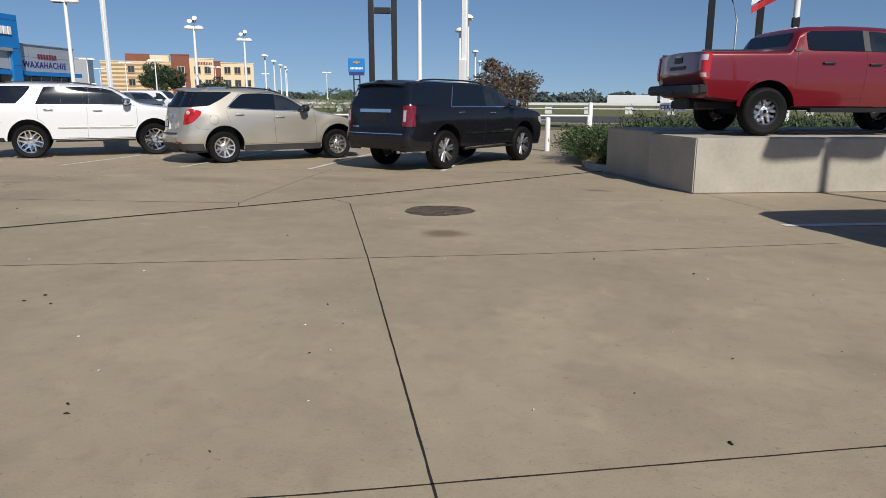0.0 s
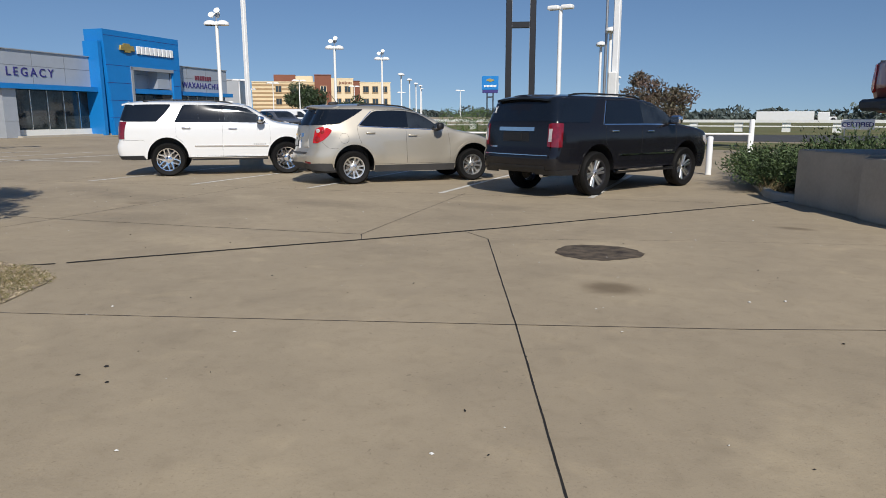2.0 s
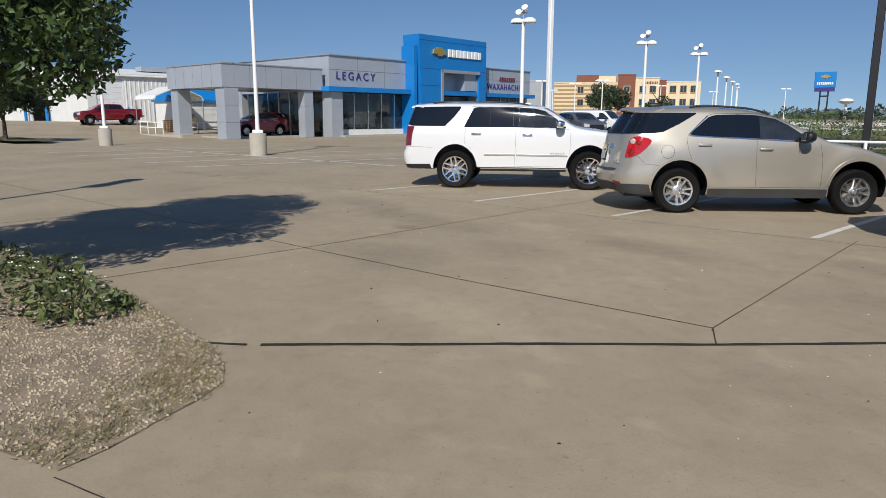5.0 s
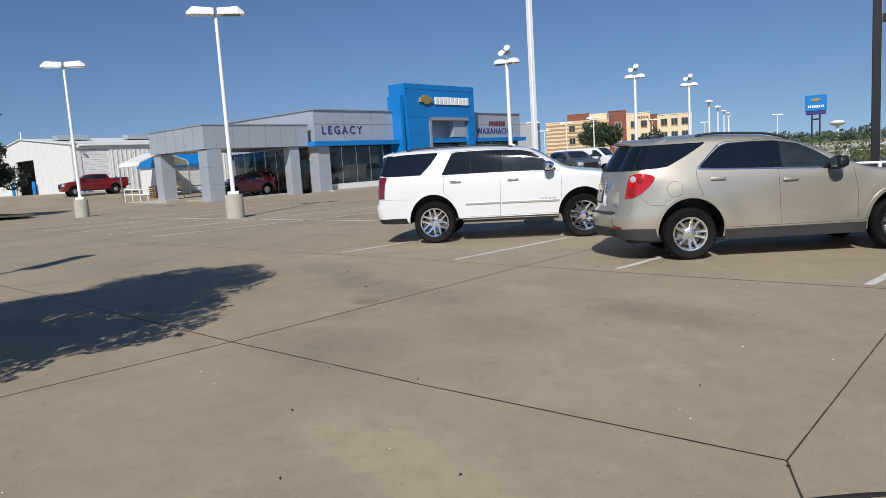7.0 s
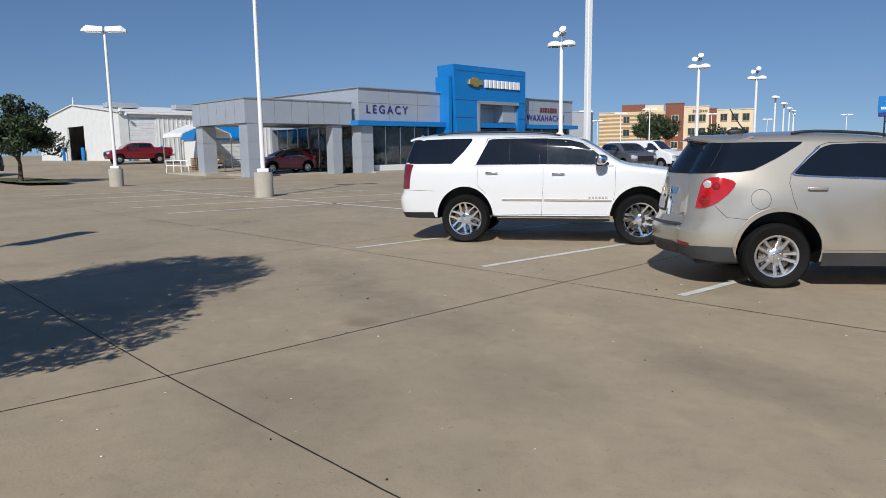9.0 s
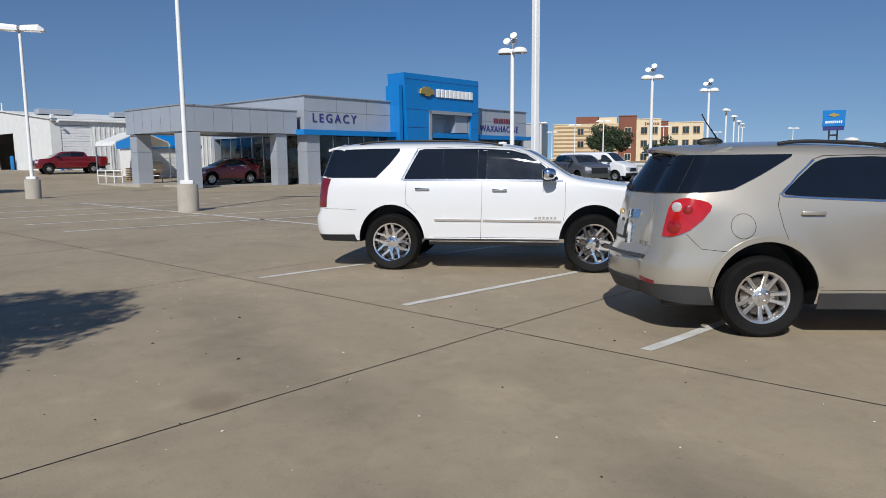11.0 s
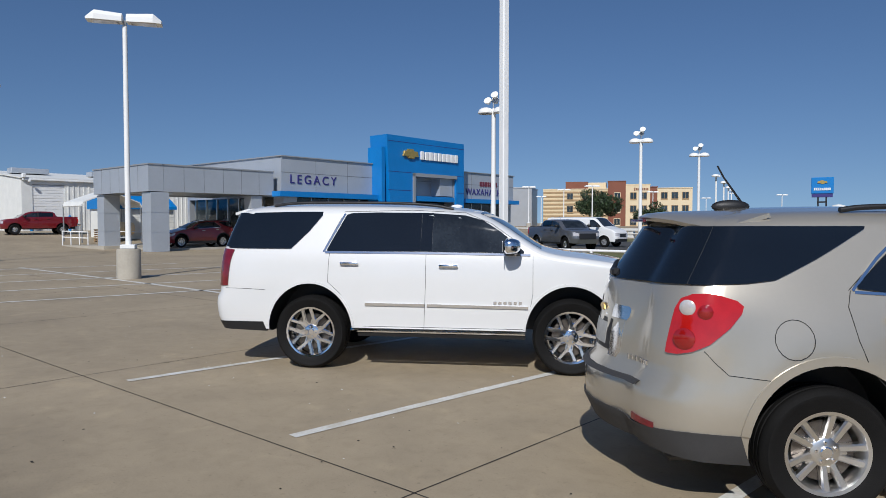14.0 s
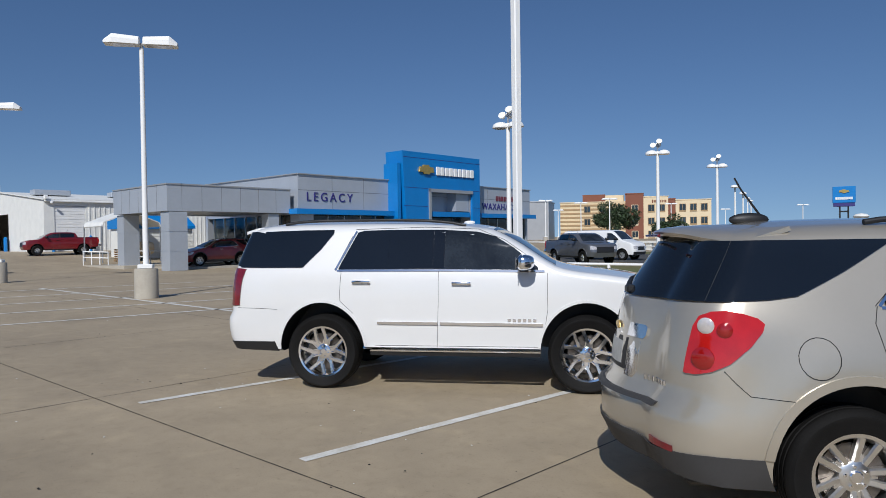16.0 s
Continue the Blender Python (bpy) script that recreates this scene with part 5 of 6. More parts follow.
s = thing("bollard", pose(0.06, 19.1, 0), "white painted steel pipe bollard", "bollard")
part("post", lathe(bmesh.new(), [(0.075, -0.02), (0.075, 0.94), (0.066, 0.965), (0.03, 0.98)], 18, axis="z"), "white_paint", s, smooth=40)
part("stub_rail", tube(bmesh.new(), [(-0.02, 0.03, 0.88), (-0.75, 1.35, 0.86)], 0.032, 10), "white_paint", s)

fence = thing("pipe_fence", pose(0, 0, 0), "low white pipe rail fence along the lot edge", "fence")
FA, FB = Vector((-0.36, 30.45)), Vector((-22.5, 25.3))
for k in range(10):
    p = FA + (FB - FA) * (k / 9)
    part("post", lathe(bmesh.new(), [(0.055, -0.02), (0.055, 0.74), (0.02, 0.78)], 12, axis="z", m=Matrix.Translation((p.x, p.y, 0))), "white_paint", fence, smooth=40)
part("rail", tube(bmesh.new(), [(FA.x, FA.y, 0.76), (FB.x, FB.y, 0.76)], 0.045, 10), "white_paint", fence, smooth=50)
part("end_post", lathe(bmesh.new(), [(0.10, -0.02), (0.10, 1.30), (0.08, 1.34), (0.02, 1.35)], 16, axis="z", m=Matrix.Translation((-0.30, 30.55, 0))), "white_paint", fence, smooth=40)

# ---- lamp posts ----


def shoebox_lamp():
    t = thing("lamp_post", pose(0, 0, 0), "white lamp post with twin box heads on a concrete base", "lamp post", "box head lamp posts")
    part("base", lathe(bmesh.new(), [(0.345, -0.05), (0.34, 0.86), (0.315, 0.90), (0.05, 0.905)], 30, axis="z"), "concrete", t, "round cast concrete base", smooth=40)
    part("base_plate", box(bmesh.new(), (0, 0, 0.965), (0.42, 0.42, 0.13), 0.02), "white_paint", t)
    part("pole", tube(bmesh.new(), [(0, 0, 0.95), (0, 0, 7.5)], [0.085, 0.065], 14), "white_paint", t, smooth=50)
    part("neck", tube(bmesh.new(), [(0, 0, 7.5), (0, 0, 7.66)], 0.05, 10), "steel", t)
    for sg in (-1, 1):
        bm = bmesh.new()
        rows = [[(sg * (0.06 + 0.0), y, z) for y, z in ((-0.20, 7.60), (-0.20, 7.73), (-0.12, 7.84), (0.12, 7.84), (0.20, 7.73), (0.20, 7.60))],
                [(sg * 0.80, y, z) for y, z in ((-0.26, 7.60), (-0.26, 7.75), (-0.15, 7.89), (0.15, 7.89), (0.26, 7.75), (0.26, 7.60))],
                [(sg * 1.03, y, z) for y, z in ((-0.20, 7.60), (-0.20, 7.65), (-0.10, 7.71), (0.10, 7.71), (0.20, 7.65), (0.20, 7.60))]]
        vs = grid(bm, rows)
        for a, b in zip(vs, vs[1:]):
            bm.faces.new((a[0], b[0], b[-1], a[-1]))
        bm.faces.new(vs[0])
        bm.faces.new(vs[-1][::-1])
        head = part("lamp_head", bm, "white_paint", t)
        part("lens", box(bmesh.new(), (sg * 0.52, 0, 7.592), (0.72, 0.34, 0.012), 0.002), "lamp_clear", head)
    return t


def place(m, x, y, turn, h=1.0):
    return copy_thing(m, pose(x, y, ground_z(x, y), 0, 0, turn) @ Matrix.Diagonal((1, 1, h, 1)))


lamp_a = shoebox_lamp()
lamp_a.matrix_basis = pose(-26.7, 12.97, 0, 0, 0, 70)
place(lamp_a, -40.3, 9.57, 70)
# unseen post, added out of view only to cast a shadow on the lot
place(lamp_a, -10.9, -0.75, 140)
for x, y in ((-66.2, 77.4), (-78.9, 85.2), (-75.5, 102.3), (-76.2, 75.4), (-100.7, 101.5), (-86.5, 134), (-65.7, 124.3)):
    place(lamp_a, x, y, 60, 0.75)


def dome_lamp(flood):
    t = thing("lamp_post", pose(0, 0, 0), "white lamp post with dome heads" + (" and floodlights on top" if flood else ""), "lamp post", "dome lamp posts")
    part("base", lathe(bmesh.new(), [(0.36, -0.05), (0.36, 0.76), (0.33, 0.80), (0.05, 0.805)], 24, axis="z"), "concrete", t, "round cast concrete base", smooth=40)
    part("pole", tube(bmesh.new(), [(0, 0, 0.8), (0, 0, 6.5)], [0.11, 0.085], 14), "white_paint", t, smooth=50)
    for sg in (-1, 1):
        m = Matrix.Translation((sg * 0.34, 0, 6.32))
        bm = lathe(bmesh.new(), [(0.34, 0.0), (0.345, 0.05), (0.30, 0.15), (0.20, 0.22), (0.08, 0.25), (0.01, 0.255)], 20, axis="z", m=m)
        head = part("lamp_head", bm, "white_paint", t, smooth=50)
        part("lens", lathe(bmesh.new(), [(0.29, -0.02), (0.29, -0.004), (0.01, -0.004)], 20, axis="z", m=m), "lamp_clear", head)
    if flood:
        part("arm", tube(bmesh.new(), [(0, 0, 6.5), (0, 0, 7.0)], 0.035, 8), "steel", t)
        for k, (x, y, z) in enumerate(((-0.26, 0.05, 6.82), (0.10, -0.08, 7.02), (0.02, 0.2, 6.84))):
            m = Matrix.Translation((x, y, z)) @ Matrix.Rotation(radians(60), 4, "X") @ Matrix.Rotation(radians(50 * k), 4, "Z")
            part("floodlight", lathe(bmesh.new(), [(0.06, -0.12), (0.10, -0.06), (0.16, 0.06), (0.165, 0.10), (0.02, 0.10)], 14, axis="z", m=m), "white_metal", t, smooth=40)
    return t


dome_f, dome_p = dome_lamp(True), dome_lamp(False)
dome_f.matrix_basis = pose(-26.9, 27.4, 0, 0, 0, 30)
dome_p.matrix_basis = pose(-44.3, 71.1, 0, 0, 0, 110)
for x, y, a in ((-30.05, 41.15, 35), (-32.9, 51.1, 35)):
    place(dome_f, x, y, a)
for x, y in ((-50.3, 82.1), (-61.3, 100.9), (-71.7, 118.8), (-79.5, 131.6), (-12.6, 49.0), (-9.6, 41.5), (-18.5, 72), (-24, 92), (-30, 112)):
    place(dome_p, x, y, 110)

t = thing("lamp_post", pose(-12.785, 15.745, 0), "tall white square lamp post behind the white SUV", "lamp post")
part("base", lathe(bmesh.new(), [(0.36, -0.05), (0.36, 0.76), (0.33, 0.80), (0.05, 0.805)], 24, axis="z"), "concrete", t, smooth=40)
part("pole", box(bmesh.new(), (0, 0, 4.9), (0.118, 0.118, 8.3), 0.015), "white_paint", t)
t = thing("lamp_post", pose(-10.25, 35.0, 0), "white lamp post with one wide box head", "lamp post")
part("pole", tube(bmesh.new(), [(0, 0, 0), (0, 0, 6.8)], [0.13, 0.10], 12), "white_paint", t, smooth=50)
bm = bmesh.new()
for sg in (-1, 1):
    box(bm, (sg * 0.36, 0, 6.92), (0.62, 0.42, 0.22), 0.07, seg=2)
part("lamp_head", bm, "white_paint", t)
t = thing("white_mast", pose(-2.16, 18.0, 0), "tall white square mast with a white box fixed to its side", "mast")
part("pole", box(bmesh.new(), (0, 0, 4.5), (0.16, 0.16, 9.0), 0.02), "white_paint", t)
part("control_box", box(bmesh.new(), (0.0, -0.14, 2.2), (0.22, 0.2, 0.75), 0.02), "white_metal", t)

t = thing("steel_pole", pose(-9.9, 41.6, 0), "slender grey steel pole beyond the fence", "pole")
part("pole", tube(bmesh.new(), [(0, 0, 0), (0, 0, 13)], [0.09, 0.07], 12), "steel", t, smooth=50)
part("collar", lathe(bmesh.new(), [(0.16, -0.02), (0.16, 0.25), (0.09, 0.30)], 12, axis="z"), "steel", t, smooth=40)

# ---- pylon signs ----
def pylon(m, gap, top, leg, label, panel):
    t = thing("pylon_sign", m, label, "sign")
    for sg in (-1, 1):
        part("leg", box(bmesh.new(), (sg * gap / 2, 0, top / 2), (leg, leg, top), 0.02), "black_steel", t)
        part("leg_stripe", box(bmesh.new(), (sg * (gap / 2 - leg / 2 - 0.004), -leg * 0.3, top / 2), (0.012, leg * 0.3, top - 0.2)), "steel", t)
    part("cross_bar", box(bmesh.new(), (0, 0, 6.25), (gap, leg * 0.8, 0.32), 0.02), "black_steel", t)
    if panel:
        w, h, z = panel
        part("panel", box(bmesh.new(), (0, 0, z + h / 2), (w, 0.55, h), 0.05), "black_steel", t)
    return t


pylon(pose(-12.6, 35.35, 0, 0, 0, 24), 1.27, 7.9, 0.32, "tall black steel pylon sign on two legs", (3.4, 2.6, 7.72))
pylon(pose(5.28, 28.8, 0, 0, 0, 0), 1.75, 9.5, 0.26, "tall black steel pylon sign on two legs behind the planting", (3.2, 2.2, 9.4))

t = thing("pylon_sign", pose(-60.4, 127.1, 0, 0, 0, 26), "blue dealer pylon sign with a gold emblem", "sign")
part("cabinet", box(bmesh.new(), (0, 0, 7.95), (3.3, 0.7, 2.7), 0.06), "sign_blue", t)
part("skirt", box(bmesh.new(), (0, 0, 6.3), (3.1, 0.6, 0.6), 0.05), "letter_navy", t)
for sg in (-1, 1):
    part("leg", box(bmesh.new(), (sg * 0.6, 0, 3.0), (0.25, 0.25, 6.0), 0.02), "black_steel", t)
part("cross_bar", box(bmesh.new(), (0, 0, 5.2), (1.2, 0.2, 0.25)), "black_steel", t)
bm = prism(bmesh.new(), [(-0.75, -0.17), (-0.22, -0.17), (-0.22, -0.3), (0.30, -0.3), (0.30, -0.17), (0.75, -0.17), (0.66, 0.17), (0.22, 0.17), (0.22, 0.3), (-0.30, 0.3), (-0.30, 0.17), (-0.66, 0.17)], 0, 0.08)
bmesh.ops.transform(bm, matrix=pose(0, -0.36, 8.5, 90, 0, 0), verts=bm.verts)
part("emblem", bm, "gold", t)
part("name_bars", boxes([((-1.12 + 0.28 * k, -0.38, 7.35), (0.2, 0.05, 0.42)) for k in range(9)]), "white_paint", t, "white letter shapes")

# flags
t = thing("flag_pole", pose(6.72, 22.7, 0), "white flag pole with red, white and blue banners", "flag")
part("pole", tube(bmesh.new(), [(0, 0, 0), (0, 0, 9.5)], [0.10, 0.08], 14), "white_metal", t, smooth=50)
part("bracket", box(bmesh.new(), (0, 0, 3.75), (0.22, 0.2, 0.3), 0.03), "trim", t)
for k in range(7):
    rows = [[(-0.12 - 0.19 * i, 0.05 * math.sin(i * 1.1 + 0.4 * k), 5.98 - 0.006 * i * i - (k + e) * 0.205 - 0.008 * i * k) for i in range(7)] for e in (0, 1)]
    part("stripe", slab(bmesh.new(), rows, [[(x, y + 0.006, z) for x, y, z in r] for r in rows]), "flag_red" if k % 2 == 0 else "white_paint", t)
for k, mat in enumerate(("white_paint", "flag_red", "flag_blue")):
    rows = [[(0.12 + 0.16 * i, 0.05 * math.sin(i * 1.3), 5.98 - (0.45 * k + 0.45 * e) - 0.01 * i * i) for i in range(6)] for e in (0, 1)]
    part("banner_panel", slab(bmesh.new(), rows, [[(x, y + 0.006, z) for x, y, z in r] for r in rows]), mat, t)
t = thing("street_lamp", pose(6.1, 46, 0, 0, 0, 150), "grey cobra-head street lamp", "street lamp")
part("pole", tube(bmesh.new(), [(0, 0, 0), (0, 0, 6.2), (0.4, 0, 7.4), (1.8, 0, 8.1)], [0.09, 0.06, 0.05, 0.035], 8), "steel", t, smooth=50)
part("lamp_head", box(bmesh.new(), (2.0, 0, 8.12), (0.6, 0.22, 0.12), 0.04), "steel", t)

# ---- dealership building ----
BX, BY, BR = -47.4, 18.4, 13.0


def bp(u, v):
    return BX + u * C13 - v * S13, BY + u * S13 + v * C13


def each(name, pieces, mat, parent, bevel=0.0):
    """Several alike pieces, each a part of its own."""
    for at, size in pieces:
        part(name, box(bmesh.new(), at, size, bevel) if bevel else box(bmesh.new(), at, size), mat, parent)


def dealership():
    b = thing("dealership_building", pose(BX, BY, 0, 0, 0, BR), "low grey metal-clad car showroom with a blue entrance tower", "building")
    grey, lite = "panel_grey", "panel_light"
    # porch
    for at, size in (((-2.75, -0.22, 4.28), (7.5, 0.9, 1.54)), ((0.55, 4.03, 4.28), (0.9, 7.58, 1.54)), ((-6.05, 4.03, 4.28), (0.9, 7.58, 1.54))):
        part("porch_fascia", box(bmesh.new(), at, size), grey, b)
    part("porch_roof", box(bmesh.new(), (-2.75, 4.03, 4.9), (5.68, 7.58, 0.2)), grey, b)
    part("porch_soffit", box(bmesh.new(), (-2.75, 4.03, 3.62), (5.68, 7.58, 0.1)), grey, b)
    part("porch_edge", boxes([((-2.75, -0.22, 5.08), (7.6, 1.0, 0.08)), ((0.55, 4.0, 5.08), (1.0, 7.7, 0.08))]), lite, b)
    joints = [((-6.5 + 1.24 * k, -0.672, 4.28), (0.02, 0.012, 1.5)) for k in range(1, 6)] + [((1.002, 0.2 + 1.3 * k, 4.28), (0.012, 0.02, 1.5)) for k in range(1, 6)]
    for u, v, w in ((0.45, 0.0, 1.1), (-5.9, 0.0, 1.0), (0.45, 6.6, 0.8), (1.0, 8.75, 1.1)):
        c = part("column", boxes([((u, v, z + 0.57), (w, w, 1.12)) for z in (0.0, 1.15, 2.3)] + [((u, v, 1.74), (w - 0.03, w - 0.03, 3.45))]), grey, b)
    each("panel_joint", joints, "panel_line", b)
    # main block: upper walls, parapet, low wall, windows
    u0, v0, v1, back = 1.2, 8.3, 35.0, -11.0
    part("upper_wall", boxes([((u0 - 0.15, (v0 + v1) / 2, 4.8), (0.3, v1 - v0, 2.7)), (((u0 + back) / 2 - 0.15, v0 + 0.15, 4.8), (u0 - back - 0.3, 0.3, 2.7)), (((u0 + back) / 2 - 0.15, v1 - 0.15, 3.1), (u0 - back - 0.3, 0.3, 6.1)), ((back, (v0 + v1) / 2, 3.1), (0.3, v1 - v0, 6.1))]), grey, b)
    part("roof", boxes([((-4.9, (v0 + v1) / 2, 5.6), (11.9, v1 - v0 - 0.6, 0.2))]), lite, b)
    part("coping", boxes([((u0 - 0.12, (v0 + v1) / 2, 6.18), (0.45, v1 - v0 + 0.1, 0.07)), (((u0 + back) / 2, v0 + 0.12, 6.18), (u0 - back, 0.45, 0.07))]), lite, b)
    each("wall_joint", [((u0 + 0.004, (v0 + v1) / 2, 5.1), (0.012, v1 - v0, 0.03))] + [((u0 + 0.004, v, 4.8), (0.010, 0.02, 2.6)) for v in (11.2, 14.1, 28.6, 31.5)], "panel_line", b)
    part("blue_band", boxes([((u0 + 0.25, (v0 + v1) / 2 - 0.3, 3.62), (0.9, v1 - v0 + 0.6, 0.36))]), "sign_blue", b, "bright blue canopy band")
    for v, l in ((13.4, 7.6), (30.6, 8.6)):
        part("low_wall", box(bmesh.new(), (0.75, v, 0.27), (0.3, l, 0.55)), "white_metal", b)
    part("plinth_step", boxes([((1.2, 13.4, 0.06), (1.6, 8.6, 0.12)), ((-2.6, 4.0, 0.06), (5.0, 6.5, 0.12))]), "concrete", b)
    for k in range(5):
        v = 10.35 + 1.5 * k
        part("window", box(bmesh.new(), (0.72, v, 1.99), (0.04, 1.44, 2.86)), "shop_glass", b)
        part("mullion", box(bmesh.new(), (0.78, v + 0.75, 1.99), (0.08, 0.06, 2.86)), "alloy", b)
    for k in range(6):
        v = 27.0 + 1.4 * k
        part("window", box(bmesh.new(), (0.72, v, 1.99), (0.04, 1.34, 2.86)), "shop_glass", b)
        part("mullion", box(bmesh.new(), (0.78, v + 0.7, 1.99), (0.08, 0.06, 2.86)), "alloy", b)
    for k in range(7):
        u = -0.3 - 1.5 * k
        part("window", box(bmesh.new(), (u, v0 + 0.18, 1.75), (1.42, 0.04, 3.4)), "shop_glass", b)
        part("mullion", box(bmesh.new(), (u - 0.75, v0 + 0.12, 1.75), (0.07, 0.10, 3.4)), "alloy", b)
    # entrance tower: a blue slab with a grey-lined portal through it
    t0, t1, a0, a1 = 16.9, 26.0, 19.7, 25.0
    uf, ub = 2.45, 0.6
    um, du = (uf + ub) / 2, uf - ub
    bm = bmesh.new()
    bm = prism(bm, [(t0 + 0.55, 0), (a0, 0), (a0, 5.6), (a1, 5.6), (a1, 0), (t1, 0), (t1, 8.35), (t0, 8.35)], ub, uf)
    for v in bm.verts:
        v.co = Vector((v.co.z, v.co.x, v.co.y))
    part("entrance_tower", bm, "sign_blue", b, "tall blue entrance tower")
    part("tower_return", box(bmesh.new(), (1.5, t0 - 0.18, 7.4 / 2), (1.5, 0.34, 7.4), 0.0, m=None), "sign_blue", b)
    each("tower_joint", [((uf + 0.004, 18.3, z), (0.012, 2.6, 0.03)) for z in (1.4, 2.8, 4.2, 5.6)] + [((uf + 0.004, 25.5, z), (0.012, 0.98, 0.03)) for z in (1.4, 2.8, 4.2, 5.6)] + [((uf + 0.004, 21.5, 7.9), (0.012, 9.0, 0.03))], "letter_navy", b)
    part("portal_frame", boxes([((uf - 0.6, a0 + 0.12, 2.8), (1.4, 0.24, 5.6)), ((uf - 0.6, (a0 + a1) / 2, 5.47), (1.4, a1 - a0, 0.26)), ((uf - 0.75, a1 - 0.05, 2.8), (1.1, 0.12, 5.6))]), lite, b)
    part("portal_back", boxes([((0.95, (a0 + a1) / 2, 4.75), (0.2, a1 - a0, 1.9)), ((1.6, a1 - 1.0, 4.7), (1.2, 1.6, 1.6))]), grey, b)
    part("portal_band", box(bmesh.new(), (1.9, (a0 + a1) / 2, 3.62), (1.0, a1 - a0 - 0.5, 0.4)), "sign_blue", b)
    for k in range(4):
        part("entrance_door", box(bmesh.new(), (1.3, a0 + 0.9 + 1.2 * k, 1.7), (0.06, 1.12, 3.3), 0.01), "shop_glass", b)
    # signs
    bm = prism(bmesh.new(), [(-0.85, -0.2), (-0.28, -0.2), (-0.28, -0.36), (0.36, -0.36), (0.36, -0.2), (0.85, -0.2), (0.74, 0.2), (0.28, 0.2), (0.28, 0.36), (-0.36, 0.36), (-0.36, 0.2), (-0.74, 0.2)], 0, 0.16)
    bmesh.ops.bevel(bm, geom=list(bm.edges), offset=0.015, segments=1, affect="EDGES")
    bmesh.ops.transform(bm, matrix=pose(uf, 19.4, 7.05, 90, 0, 90), verts=bm.verts)
    part("emblem", bm, "gold", b, "gold emblem")
    part("name_shapes", boxes([((uf + 0.06, 20.75 + 0.52 * k, 7.0), (0.12, 0.40, 0.66)) for k in range(9)], 0.03), "white_paint", b, "row of white letter shapes")
    lettering("sign_lettering", "LEGACY", 0.86, "letter_navy", b, pose(u0 + 0.02, 11.0, 4.38, 90, 0, 90), 0.03, 1.42, 0.0)
    lettering("sign_lettering", "WAXAHACHIE", 0.8, "letter_navy", b, pose(u0 + 0.02, 30.7, 4.2, 90, 0, 90), 0.03, 1.15, 0.0)
    part("sign_bars", boxes([((u0 + 0.03, 29.9 + 0.38 * k, 5.2), (0.05, 0.26, 0.42)) for k in range(7)]), "letter_red", b, "row of dark red letter shapes")


dealership()

# blue-roofed shed, carport, handrails, warehouse
s = thing("metal_shed", pose(*bp(-14.5, 5.5), 0.35, 0, 0, BR), "long white metal shed with a blue roof", "shed")
part("wall", boxes([((0, 0, 1.25), (3.0, 5.2, 2.5))]), "white_metal", s)
each("siding_board", [((1.512, 0, 0.2 + 0.21 * k), (0.022, 5.16, 0.15)) for k in range(11)], "white_metal", s)
bm = prism(bmesh.new(), [(-1.8, 2.4), (1.75, 2.4), (1.75, 2.62), (0.2, 3.5), (-1.8, 3.5)], -2.75, 2.75)
bmesh.ops.transform(bm, matrix=Matrix(((1, 0, 0, 0), (0, 0, 1, 0), (0, 1, 0, 0), (0, 0, 0, 1))), verts=bm.verts)
part("roof", bm, "sign_blue", s, "bright blue metal roof")

s = thing("carport", pose(*bp(-11.4, 1.9), ground_z(*bp(-11.4, 1.9)), 0, 0, BR), "small open carport with a white arched metal roof", "carport")
prof = [(-2.1, 2.55), (-1.95, 2.85), (0, 3.6), (1.95, 2.85), (2.1, 2.55)]
rows = [[(x, y, z) for y, z in prof] for x in (-1.7, 1.7)]
part("roof", slab(bmesh.new(), rows, [[(x, y * 0.98, z - 0.06) for x, y, z in r] for r in rows]), "white_metal", s)
for x in (-1.6, 1.6):
    for y in (-2.05, 2.05):
        part("post", tube(bmesh.new(), [(x, y, 0), (x, y, 2.65)], 0.05, 8), "steel", s)
s = thing("wood_stack", pose(*bp(-11.4, 2.0), ground_z(*bp(-11.4, 2.0)), 0, 0, BR), "stack of wooden pallets under the carport", "pallet")
for k in range(6):
    part("pallet", boxes([((0, -0.45 + 0.18 * j, 0.1 + 0.16 * k), (1.2, 0.12, 0.03)) for j in range(6)] + [((e, 0, 0.05 + 0.16 * k), (0.1, 1.0, 0.09)) for e in (-0.5, 0, 0.5)]), "wood", s)
s = thing("storage_tank", pose(*bp(-11.9, 3.4), ground_z(*bp(-11.9, 3.4)), 0, 0, BR), "pale round storage tank lying on its side", "tank")
part("drum", lathe(bmesh.new(), [(0.02, -0.9), (0.45, -0.85), (0.5, -0.7), (0.5, 0.7), (0.45, 0.85), (0.02, 0.9)], 20, m=Matrix.Translation((0, 0, 0.9))), "hotel_light", s, smooth=40)
each("cradle", [((0, -0.5, 0.2), (0.7, 0.12, 0.42)), ((0, 0.5, 0.2), (0.7, 0.12, 0.42))], "wood", s)
